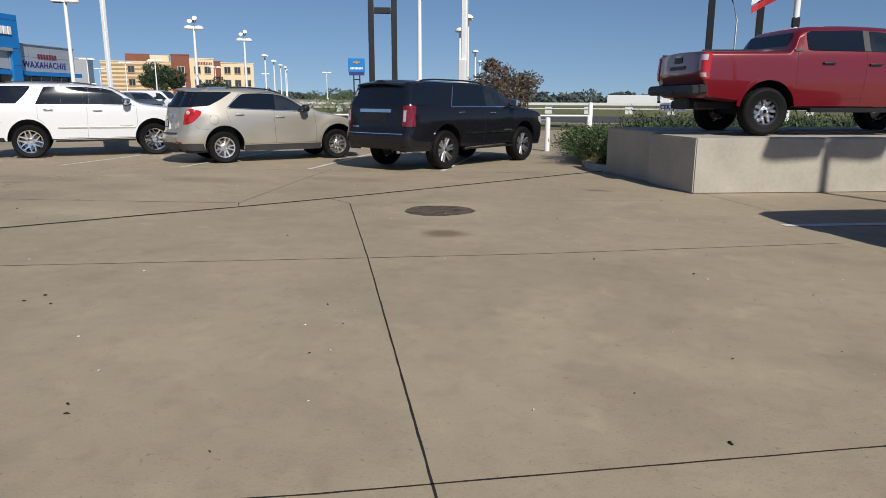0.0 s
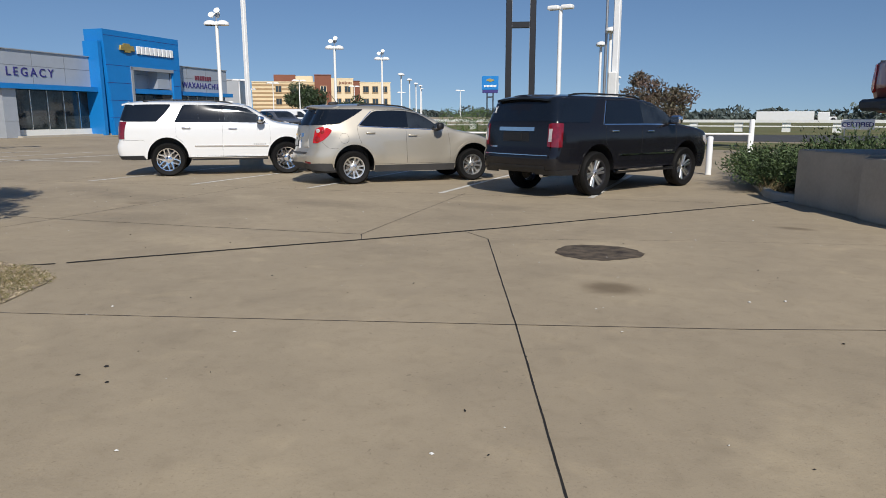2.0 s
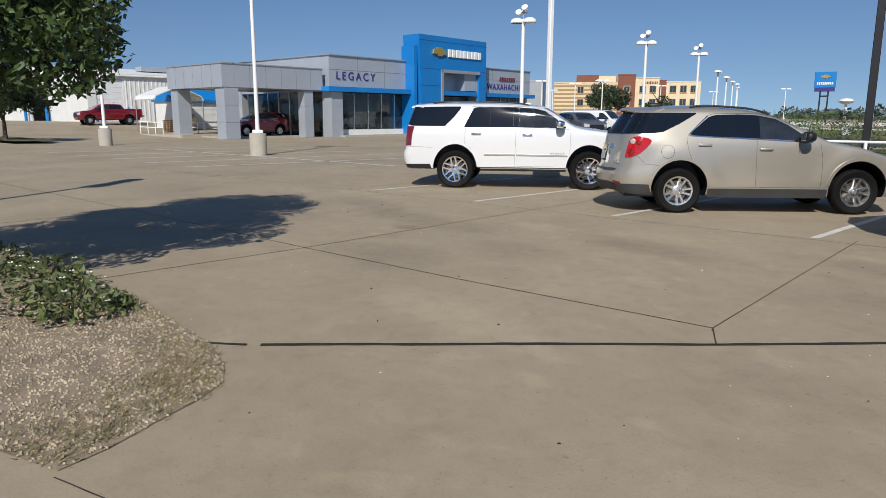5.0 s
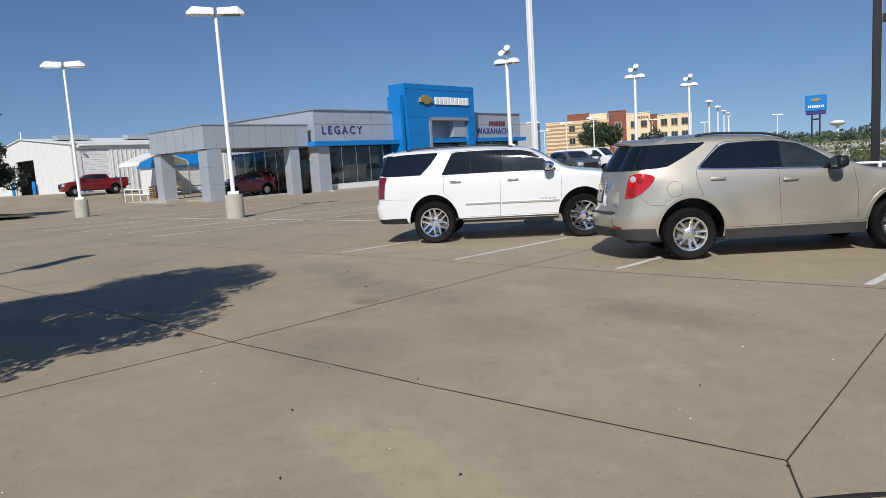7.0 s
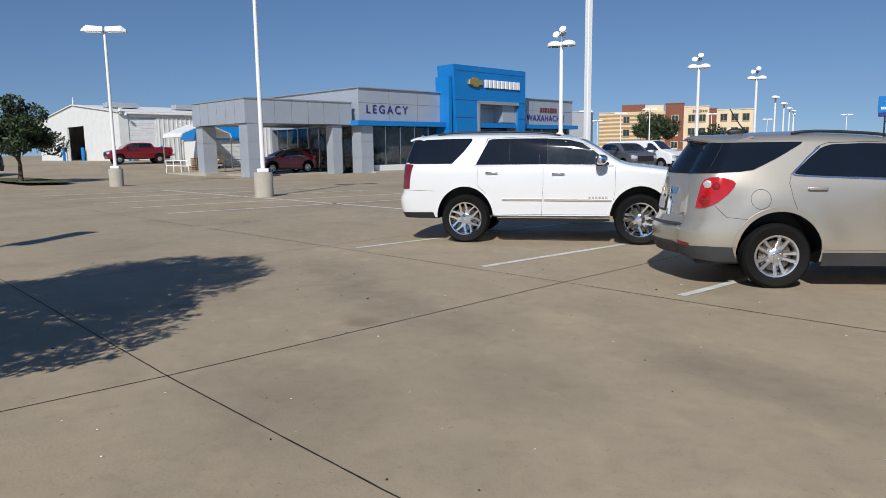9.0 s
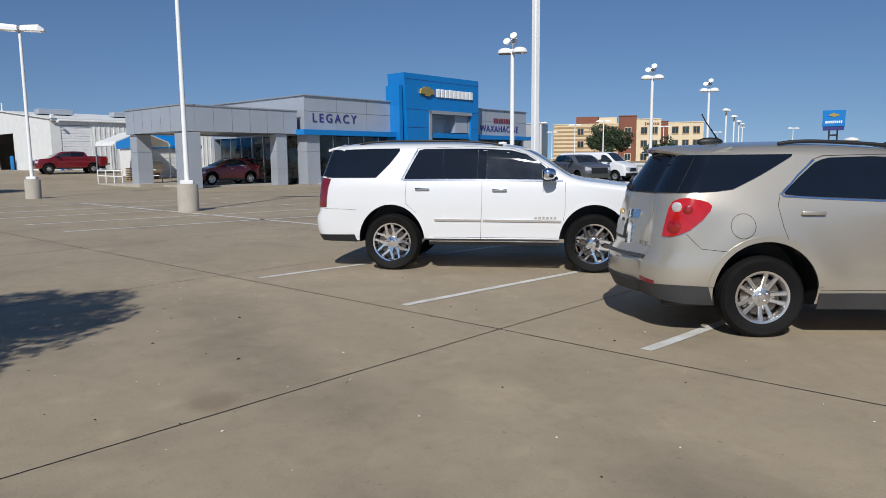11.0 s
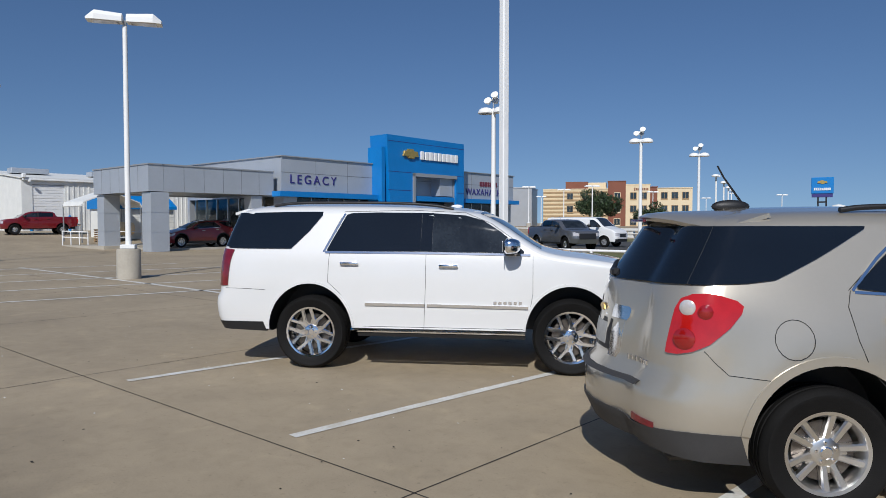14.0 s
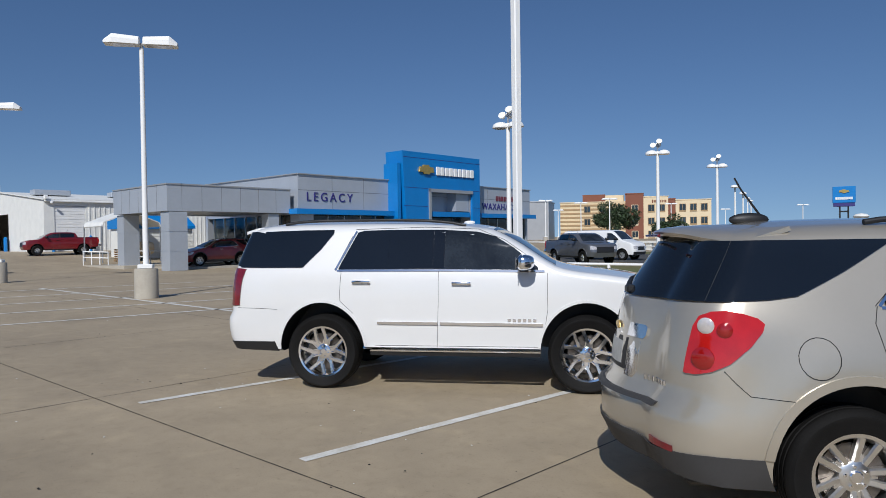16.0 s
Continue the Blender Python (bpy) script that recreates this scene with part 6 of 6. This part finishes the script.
for k, (ua, va, ub_, vb) in enumerate(((-9.8, -1.4, -8.2, -0.4), (-8.6, 1.0, -6.6, 5.0))):
    s = thing("handrail", pose(0, 0, 0), "white pipe handrail beside the ramp", "handrail", "ramp handrails")
    a, c = Vector(bp(ua, va)), Vector(bp(ub_, vb))
    for z in (0.95, 0.55):
        part("rail", tube(bmesh.new(), [(a.x, a.y, z + ground_z(*a)), (c.x, c.y, z + ground_z(*c))], 0.035, 8), "white_paint", s)
    for i in range(4):
        p = a + (c - a) * (i / 3)
        part("post", tube(bmesh.new(), [(p.x, p.y, ground_z(*p) - 0.02), (p.x, p.y, 0.97 + ground_z(*p))], 0.035, 8), "white_paint", s)
tagged(part("ramp_slab", prism(bmesh.new(), [bp(-9.2, -1.6), bp(-4.5, -0.9), bp(-4.5, 6), bp(-9.2, 6)], -0.05, 0.22), "concrete"), "raised pale concrete walk beside the porch", "walkway", kind="structure")


def warehouse():
    w = thing("warehouse", pose(*bp(-26.4, 1.4), 1.0, 0, 0, BR), "large white metal workshop building with roll-up doors", "building")
    D, L, e, r = 26.0, 30.0, 4.5, 5.8
    # gable wall with an open doorway
    def wall(poly, n, th, name, mat="white_metal"):
        lo = [Vector(p) for p in poly]
        hi = [p + Vector(n) * th for p in lo]
        b2 = bmesh.new()
        a, c = [b2.verts.new(p) for p in lo], [b2.verts.new(p) for p in hi]
        b2.faces.new(a)
        b2.faces.new(c[::-1])
        for i in range(len(a)):
            k = (i + 1) % len(a)
            b2.faces.new((a[i], a[k], c[k], c[i]))
        return part(name, b2, mat, w)
    wall([(0, 0, 0), (0, 0, e), (-10, 0, e + (r - e) * 10 / 13), (-10, 0, 0)], (0, 1, 0), 0.2, "wall")
    wall([(-10, 0, 3.6), (-10, 0, e + (r - e) * 10 / 13), (-13, 0, r), (-15.5, 0, e + (r - e) * 10.5 / 13), (-15.5, 0, 3.6)], (0, 1, 0), 0.2, "wall")
    wall([(-15.5, 0, 0), (-15.5, 0, e + (r - e) * 10.5 / 13), (-D, 0, e), (-D, 0, 0)], (0, 1, 0), 0.2, "wall")
    wall([(0, 0.2, 0), (0, 0.85, 0), (0, 0.85, e), (0, 0.2, e)], (-1, 0, 0), 0.2, "wall")
    wall([(0, 3.45, 0), (0, L, 0), (0, L, e), (0, 3.45, e)], (-1, 0, 0), 0.2, "wall")
    wall([(0, 0.85, 4.05), (0, 3.45, 4.05), (0, 3.45, e), (0, 0.85, e)], (-1, 0, 0), 0.2, "wall")
    wall([(-D, 0.2, 0), (-D, L, 0), (-D, L, e), (-D, 0.2, e)], (1, 0, 0), 0.2, "wall")
    wall([(0, L, 0), (-D, L, 0), (-D, L, e), (-13, L, r), (0, L, e)], (0, -1, 0), 0.2, "wall")
    wall([(0.25, -0.15, e + 0.02), (-13, -0.15, r + 0.05), (-13, L, r + 0.05), (0.25, L, e + 0.02)], (0, 0, 1), 0.1, "roof")
    wall([(-13, -0.15, r + 0.05), (-D - 0.2, -0.15, e + 0.02), (-D - 0.2, L, e + 0.02), (-13, L, r + 0.05)], (0, 0, 1), 0.1, "roof")
    part("ribs", boxes([((0.02, 3.75 + 0.45 * k, e / 2), (0.04, 0.10, e)) for k in range(56)]), "white_metal", w)
    part("gutter", box(bmesh.new(), (0.2, L / 2, e - 0.05), (0.16, L, 0.14), 0.02), "white_paint", w)
    d = part("roller_door", box(bmesh.new(), (-0.12, 2.15, 2.02), (0.05, 2.6, 4.0)), "white_paint", w, "closed white roll-up door")
    each("slat", [((-0.08, 2.15, 0.12 + 0.235 * k), (0.05, 2.58, 0.215)) for k in range(17)], "white_paint", d, 0.012)
    for v in (0.6, 3.7):
        part("door_bollard", lathe(bmesh.new(), [(0.13, -0.05), (0.13, 1.3), (0.04, 1.4)], 12, axis="z", m=Matrix.Translation((0.4, v, 0))), "sign_blue", w, "blue painted bollard")
    for u in (-9.6, -15.9):
        part("door_bollard", lathe(bmesh.new(), [(0.16, -0.05), (0.16, 1.3), (0.04, 1.4)], 12, axis="z", m=Matrix.Translation((u, -0.4, 0))), "sign_blue", w, "blue painted bollard")
    for v in (2.5, 9.5):
        part("roof_vent", box(bmesh.new(), (-6, v, e + 1.05), (1.2, 3.2, 0.5), 0.05), "panel_grey", w)
    each("floodlight", [((0.3, 0.1, e + 0.25), (0.3, 0.3, 0.35)), ((0.45, 0.5, e - 0.2), (0.25, 0.2, 0.2))], "white_paint", w, 0.04)
    part("roof_mast", tube(bmesh.new(), [(-13, 0.1, r), (-13, 0.1, r + 0.9)], 0.06, 6), "white_paint", w)
    # near-black sheet; its colour stands in for the unlit depth behind the doorway
    part("dark_interior", boxes([((-12.75, 6.0, 1.9), (5.6, 0.1, 3.7))]), "dark_inside", w)


warehouse()

# ---- vehicles further off ----
pickup("pickup_truck", "car_red", pose(-67.0, 14.3, ground_z(-67.0, 14.3), 0, 0, -84), "red crew-cab pickup standing before the workshop", 1.0, "chrome")
pickup("pickup_truck", "car_grey", pose(-34.9, 39.9, 0, 0, 0, -15), "grey crew-cab pickup parked in the lot", 1.06, "chrome")
far_eq = dict(EQUINOX, style="five", face="alloy", rim="alloy", mirror_mat="trim")
c, sh = vehicle(dict(far_eq, name="small_suv", paint="car_maroon", lip_mat="trim"), pose(*bp(-2.2, 4.0), 0.12, 0, 0, BR - 92), "dark red compact SUV parked under the porch", "car")
finish_equinox(c, sh, "car_maroon")
c, sh = vehicle(dict(far_eq, name="small_suv", paint="car_grey", lip_mat="car_grey"), pose(-39.6, 37.2, 0, 0, 0, 17), "grey SUV parked in the lot", "car")
finish_equinox(c, sh, "car_grey")
c, sh = vehicle(dict(YUKON, name="full_size_suv", paint="car_black", style="twin", face="alloy", rim="rim_dark", mirror_mat="car_black", lip_mat="car_black"), pose(-56.5, 2.2, ground_z(-56.5, 2.2), 0, 0, -40), "dark SUV parked behind the small tree", "car")
c, sh = vehicle(dict(YUKON, name="full_size_suv", paint="car_black", style="twin", face="alloy", rim="rim_dark", mirror_mat="car_black", lip_mat="car_black"), pose(9.0, 7.9, 0, 0, 0, 25.5), "dark SUV parked in front of the display plinth", "car")
finish_yukon(c, sh, "car_black")
place(lamp_a, 11.8, 5.7, 24)

VAN = dict(
    rear=-3.0, front=2.7, half=1.0, belt=1.45, axles=(-1.75, 1.75), arch=0.44, arch_z=0.40, track=0.84, wheel=(0.37, 0.21, 0.24), crown=0.03, rear_corner=0.08, front_corner=0.3, bulge=0.02,
    top=[(-3.0, 2.06), (-1, 2.09), (0.7, 2.08), (1.0, 2.0), (1.65, 1.45), (1.8, 1.38), (2.4, 1.2), (2.7, 1.0)], bottom=[(-3.0, 0.45), (2.7, 0.36)],
    section=[(0.3, 0.95), (0.6, 0.99), (1.0, 1.0), (1.4, 0.985), (1.7, 0.93), (2.1, 0.86)], back=[(0.4, 0.0), (2.1, 0.05)], nose=[(0.3, -0.05), (0.7, 0.0), (1.1, -0.05)],
    windows=[([(0.62, 1.42, 1.9), (0.95, 1.41, 1.88), (1.25, 1.40, 1.68), (1.5, 1.40, 1.46)], "front_glass")], seams=[[(0.55, 1.95), (0.55, 0.5)], [(1.55, 1.4), (1.5, 0.5)]],
    trims=[([(-1.2, 0.62), (1.2, 0.62)], 0.06, 0.01, "trim", "side_moulding")], handles=[(0.72, 1.2)], handle_mat="trim", mirror=(1.35, 1.5), mirror_mat="trim",
    head=[([(0.45, 0.78, 0.98), (0.9, 0.78, 1.0)], "lamp_clear")], tail=[([(0.85, 0.9, 1.3), (0.97, 0.9, 1.3)], "lamp_red")],
    front_plates=[([(-0.5, 0.7, 0.95), (0.5, 0.7, 0.95)], "trim", "grille"), ([(-0.9, 0.38, 0.58), (0.9, 0.38, 0.58)], "trim", "front_bumper")], screen=(0.95, 1.7, 0.68, 0.78),
)
vehicle(dict(VAN, name="cargo_van", paint="car_van", style="cross", face="steel", rim="steel", lip_mat="car_van"), pose(-38.4, 46.0, 0, 0, 0, 13), "plain white cargo van parked in the lot", "van")

# ---- beyond the lot: grass, road, parapet, woods, hotel ----
tagged(part("dry_grass", sheet([(-45, 32.5), (1.0, 33), (14, 25.5), (60, 30), (60, 45), (-45, 40)], 0.012), "grass_dry"), "dry mown grass verge beyond the fence", "grass", kind="structure")
tagged(part("frontage_road", sheet([(-200, 38), (-45, 42), (60, 47), (200, 55), (200, 70), (60, 62), (-45, 58), (-200, 54)], 0.016), "asphalt"), "grey asphalt road beyond the verge", "road", kind="structure")
tagged(part("far_grass", sheet([(-300, 60), (-45, 58.5), (60, 62.5), (300, 75), (900, 900), (-900, 900)], 0.010), "grass_dry"), "dry grassland beyond the road", "grass", kind="structure")
tagged(part("grass_island", sheet([(-62, 1.5), (-45.2, 5.6), (-44.6, 7.4), (-46.0, 8.0), (-63, 4.5)], 0.16), "grass_green"), "green grass island between parking rows", "grass", kind="structure")
p = thing("bridge_parapet", pose(0, 0, 0), "long white concrete bridge rail on short piers", "parapet")
part("rail", boxes([((-5, 70, 0.98), (150, 0.3, 0.26)), ((-5, 70.05, 0.52), (150, 0.25, 0.10))]), "white_metal", p)
for k in range(38):
    part("pier", box(bmesh.new(), (-78 + 4 * k, 70.2, 0.45), (0.7, 0.4, 0.95)), "white_metal", p)
t = thing("semi_trailer", pose(-9.5, 165, 0, 0, 0, 3), "white box trailer with its tractor on the highway", "truck")
part("trailer", box(bmesh.new(), (0, 0, 1.3), (11, 2.5, 2.0), 0.05), "car_van", t)
part("tractor", boxes([((7.2, 0, 1.2), (2.2, 2.3, 1.9)), ((8.9, 0, 0.7), (1.4, 2.0, 1.0))], 0.1), "car_van", t)
for x in (-4.5, -3.4, 5.8, 9.0):
    part("wheel", lathe(bmesh.new(), [(0.5, -1.2), (0.5, 1.2)], 14, m=Matrix.Translation((x, 0, 0.5))), "rubber", t)
b = thing("distant_warehouse", pose(48, 250, 0, 0, 0, 8), "long low grey industrial building on the horizon", "building")
part("wall", box(bmesh.new(), (0, 0, 3.5), (60, 20, 7)), "panel_grey", b)
part("end_wall", box(bmesh.new(), (38, 0, 3.6), (16, 20, 7.4)), "white_metal", b)
part("roof", box(bmesh.new(), (4, 0, 7.4), (78, 21, 0.4)), "panel_light", b)
for k in range(6):
    part("window", box(bmesh.new(), (-24 + 9 * k, -10.03, 2), (4, 0.1, 3)), "hotel_glass", b)


def woods():
    rnd, bm = random.Random(21), bmesh.new()
    for k in range(150):
        f = k / 149
        x = -210 + 330 * f + rnd.uniform(-4, 4)
        y = 215 + 30 * math.sin(f * 9) + rnd.uniform(-15, 25)
        h = rnd.uniform(1.8, 3.9) * (1.25 if 0.25 < f < 0.5 else 1)
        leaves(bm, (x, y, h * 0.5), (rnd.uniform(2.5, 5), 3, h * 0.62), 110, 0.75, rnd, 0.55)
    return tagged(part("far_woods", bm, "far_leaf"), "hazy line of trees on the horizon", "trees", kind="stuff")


woods()
t = thing("water_tower", pose(-104, 230, 0), "small white water tower on the horizon", "water tower")
part("tank", lathe(bmesh.new(), [(0.5, 5.6), (1.8, 6.0), (2.2, 6.6), (1.6, 7.2), (0.1, 7.5)], 16, axis="z"), "white_metal", t, smooth=40)
part("stem", tube(bmesh.new(), [(0, 0, 0), (0, 0, 5.8)], 0.4, 8), "white_metal", t)


def hotel():
    h = thing("hotel", pose(-123.4, 124.1, 0, 0, 0, 39.6), "cream, tan and brown hotel with banded walls", "hotel")
    # sections along the front: from, to, height, colour, how far it stands forward
    for x0, x1, z, mat, f in ((0, 15, 9.6, "hotel_cream", 0), (15, 19, 11.3, "hotel_brown", 0.5), (19, 24.4, 10.5, "hotel_light", 0.3), (24.4, 26, 9.9, "hotel_brown", 0.1), (26, 33.6, 9.6, "hotel_light", 0.25)):
        part("wall", box(bmesh.new(), ((x0 + x1) / 2, 6 - f / 2, z / 2), (x1 - x0, 12 + f, z)), mat, h)
        part("parapet", box(bmesh.new(), ((x0 + x1) / 2, 6 - f / 2, z + 0.1), (x1 - x0 + 0.2, 12.2 + f, 0.2)), mat if mat != "hotel_cream" else "hotel_light", h)
    part("penthouse", box(bmesh.new(), (7.6, 6, 10.6), (5.2, 6, 2.0)), "hotel_brown", h)
    part("penthouse", box(bmesh.new(), (12.4, 6.2, 10.5), (4.2, 6, 1.7)), "hotel_light", h)
    for k in range(10):
        part("band", box(bmesh.new(), (7.5, -0.03, 0.55 + 0.93 * k), (15.02, 0.10, 0.42)), "hotel_tan", h)
    for x, f in ((6.3, 0.1), (9.9, 0.1), (17.1, 0.5), (20.7, 0.3), (23.0, 0.3), (27.5, 0.25), (29.8, 0.25), (32.1, 0.25)):
        for z in (1.9, 4.9, 7.9):
            w = part("window", boxes([((x, -f - 0.03, z), (1.5, 0.12, 1.8))]), "hotel_light" if f > 0.3 else "hotel_tan", h)
            part("pane", boxes([((x - 0.34, -f - 0.10, z + 0.1), (0.6, 0.04, 1.4)), ((x + 0.34, -f - 0.10, z + 0.1), (0.6, 0.04, 1.4))]), "hotel_glass", w)
    part("sign_shapes", boxes([((21.0 + 0.36 * k, -0.36, 9.5), (0.24, 0.06, 0.75 if k in (0, 4) else 0.5)) for k in range(9)]), "hotel_brown", h, "brown letter shapes")
    g = thing("grey_building", pose(-135, 120, 0, 0, 0, 39.6), "plain grey-green building beside the hotel", "building")
    part("wall", box(bmesh.new(), (0, 8, 5.2), (16, 12, 10.4)), "panel_light", g)
    part("parapet", box(bmesh.new(), (0, 8, 10.5), (16.3, 12.3, 0.3)), "panel_grey", g)


hotel()
b = thing("drive_canopy", pose(-62.5, 56.5, 0, 0, 0, 39), "small grey service canopy beyond the showroom", "canopy")
part("roof", box(bmesh.new(), (0, 0, 4.6), (5, 4, 0.9), 0.05), "panel_light", b)
for x in (-2.1, 2.1):
    part("post", box(bmesh.new(), (x, -1.6, 2.1), (0.35, 0.35, 4.2)), "white_metal", b)

# ---- trees and beds ----
tree("shade_tree", pose(-7.5, 2.55, 0.0), 1.7, 10, lobes_of(3, 60, 1.62, 1.7, 6.2, 0.62), 0.050, "leaf", "young leafy shade tree standing in a gravel bed", 11, per=880, trunk_r=0.075)
tree("shade_tree", pose(-48.4, 5.45, 0.15), 1.3, 6, lobes_of(8, 24, 1.9, 1.9, 4.6, 0.9), 0.11, "leaf_dark", "round dark green tree on a grass island", 12, per=460, trunk_r=0.12)
tree("crape_myrtle", pose(-3.7, 26.6, 0), 0.8, 6, lobes_of(15, 24, 1.6, 1.1, 2.95, 0.6), 0.065, "leaf_myrtle", "bronze-green crape myrtle with pink seed heads", 13, per=420, shell=0.25, trunk_r=0.05)
tree("oak_tree", pose(-84.9, 99.7, 0), 2.2, 6, lobes_of(18, 26, 3.3, 3.0, 8.2, 1.5), 0.20, "leaf_dark", "large dark green oak in front of the hotel", 14, per=260, trunk_r=0.25)
tree("oak_tree", pose(-74.5, 101, 0), 1.8, 5, lobes_of(23, 16, 2.6, 2.2, 4.6, 1.0), 0.20, "leaf_dark", "dark green oak in front of the hotel", 15, per=220, trunk_r=0.2)
tree("oak_tree", pose(-70, 108, 0), 1.5, 5, lobes_of(28, 12, 2.2, 1.6, 3.2, 0.9), 0.20, "leaf_dark", "low dark green tree beside the hotel", 16, per=220, trunk_r=0.15)
bm, rnd = bmesh.new(), random.Random(17)
for dx, dy, r in ((-1.0, -0.5, 1.1), (0, 0, 1.25), (1.0, 0.5, 1.1), (-0.4, 0.3, 1.2), (0.6, 0.1, 1.2), (1.7, 0.8, 0.9), (-1.7, -0.8, 0.9)):
    leaves(bm, (-16.0 + dx, 37.3 + dy, 0.70), (r, r, 1.25), 900, 0.05, rnd, 0.75)
tagged(part("round_bush", bm, "leaf_bush"), "large clipped bright green bush beyond the fence", "bush")

BED = [(-2.6, 2.97), (-2.70, 3.2), (-2.88, 3.46), (-3.04, 3.72), (-3.22, 3.92), (-3.5, 4.02), (-4.0, 4.08), (-5.66, 3.92), (-9.5, 3.05), (-14, 2.0), (-13.5, -0.5), (-9, 0.0), (-4.5, 1.9)]
tagged(part("gravel_bed", sheet(BED, 0.006), "brick_soil"), "bare gravelly earth of the planting bed", "soil", kind="structure")


def inside(x, y, poly):
    c = False
    for (x0, y0), (x1, y1) in zip(poly, poly[1:] + poly[:1]):
        if (y0 > y) != (y1 > y) and x < (x1 - x0) * (y - y0) / (y1 - y0) + x0:
            c = not c
    return c


def bed_cover():
    rnd, st = random.Random(41), bmesh.new()
    n = 0
    while n < 9500:
        x, y = rnd.uniform(-9, -2.6), rnd.uniform(1.2, 4.15)
        if not inside(x, y, BED) or (x < -6 and rnd.random() < 0.6):
            continue
        n += 1
        r = rnd.uniform(0.005, 0.015)
        ring = [st.verts.new((x + r * rnd.uniform(0.7, 1.2) * math.cos(a), y + r * rnd.uniform(0.7, 1.2) * math.sin(a), 0.006)) for a in (0.2, 1.4, 2.5, 3.7, 5.1)]
        top = [st.verts.new((x + r * 0.5 * math.cos(a), y + r * 0.5 * math.sin(a), 0.006 + r * rnd.uniform(0.5, 0.9))) for a in (0.5, 2.4, 4.4)]
        st.faces.new(top)
        for a, b_, c in ((0, 1, 0), (1, 2, 1), (2, 3, 1), (3, 4, 2), (4, 0, 2)):
            st.faces.new((ring[a], ring[b_], top[c]))
        st.faces.new((ring[1], top[1], top[0]))
        st.faces.new((ring[3], top[2], top[1]))
        st.faces.new((ring[0], top[0], top[2]))
    tagged(part("bed_gravel", st, "gravel"), "pale loose gravel in the planting bed", "gravel", kind="stuff")
    for cx, cy, rx, ry, h, k in ((-5.3, 3.35, 0.55, 0.35, 0.30, 420), (-6.2, 3.3, 0.6, 0.4, 0.34, 460), (-5.4, 3.72, 0.4, 0.16, 0.14, 220), (-7.3, 3.0, 0.6, 0.4, 0.3, 360), (-5.6, 2.5, 0.6, 0.5, 0.32, 420)):
        pl = thing("flowering_plant", pose(cx, cy, 0), "low green groundcover plant with white flowers", "plant", "bed plants")
        bm = bmesh.new()
        leaves(bm, (0, 0, h * 0.45), (rx, ry, h * 0.6), k, 0.032, rnd, 0.3, long=1.4)
        for v in bm.verts:
            v.co.z = max(v.co.z, 0.01)
        part("foliage", bm, "leaf_bed", pl)
        for _ in range(5):
            bm = bmesh.new()
            x, y, z = rnd.uniform(-rx, rx) * 0.8, rnd.uniform(-ry, ry) * 0.8, h * rnd.uniform(0.8, 1.05)
            for j in range(5):
                a = j * 1.2566
                bm.faces.new([bm.verts.new(q) for q in ((x, y, z), (x + 0.024 * math.cos(a - 0.4), y + 0.024 * math.sin(a - 0.4), z + 0.008), (x + 0.03 * math.cos(a), y + 0.03 * math.sin(a), z + 0.012), (x + 0.024 * math.cos(a + 0.4), y + 0.024 * math.sin(a + 0.4), z + 0.008))])
            part("flower", bm, "petal", pl)
    for count, mat, tall, name, label in ((1500, "straw", 0.055, "bed_weeds", "dry straw weeds over the gravel bed"), (1000, "leaf_weed", 0.06, "bed_weed_leaves", "olive green weeds along the edge of the bed")):
        bm = bmesh.new()
        for k in range(count):
            i = rnd.choice((0, 1, 2, 3, 4, 5, 6, 6, 7, 7))
            p = Vector(BED[i]).lerp(Vector(BED[i + 1]), rnd.random()) + Vector((rnd.gauss(-0.2, 0.22), rnd.gauss(-0.16, 0.18)))
            if k % 4 == 0:
                p = Vector((rnd.uniform(-6.5, -2.7), rnd.uniform(2.2, 4.0)))
            if not inside(p.x, p.y, BED):
                continue
            for _ in range(3):
                a, l, w = rnd.uniform(0, 6.283), rnd.uniform(0.02, tall), rnd.uniform(0.003, 0.007)
                e = Vector((1.8 * math.cos(a), 1.8 * math.sin(a), 1)).normalized() * l
                q = Vector((p.x + rnd.gauss(0, 0.02), p.y + rnd.gauss(0, 0.02), 0.006))
                bm.faces.new([bm.verts.new(v) for v in (q - Vector((w, 0, 0)), q + Vector((w, w * 0.5, 0)), q + e)])
        tagged(part(name, bm, mat), label, "weeds", kind="stuff")


bed_cover()
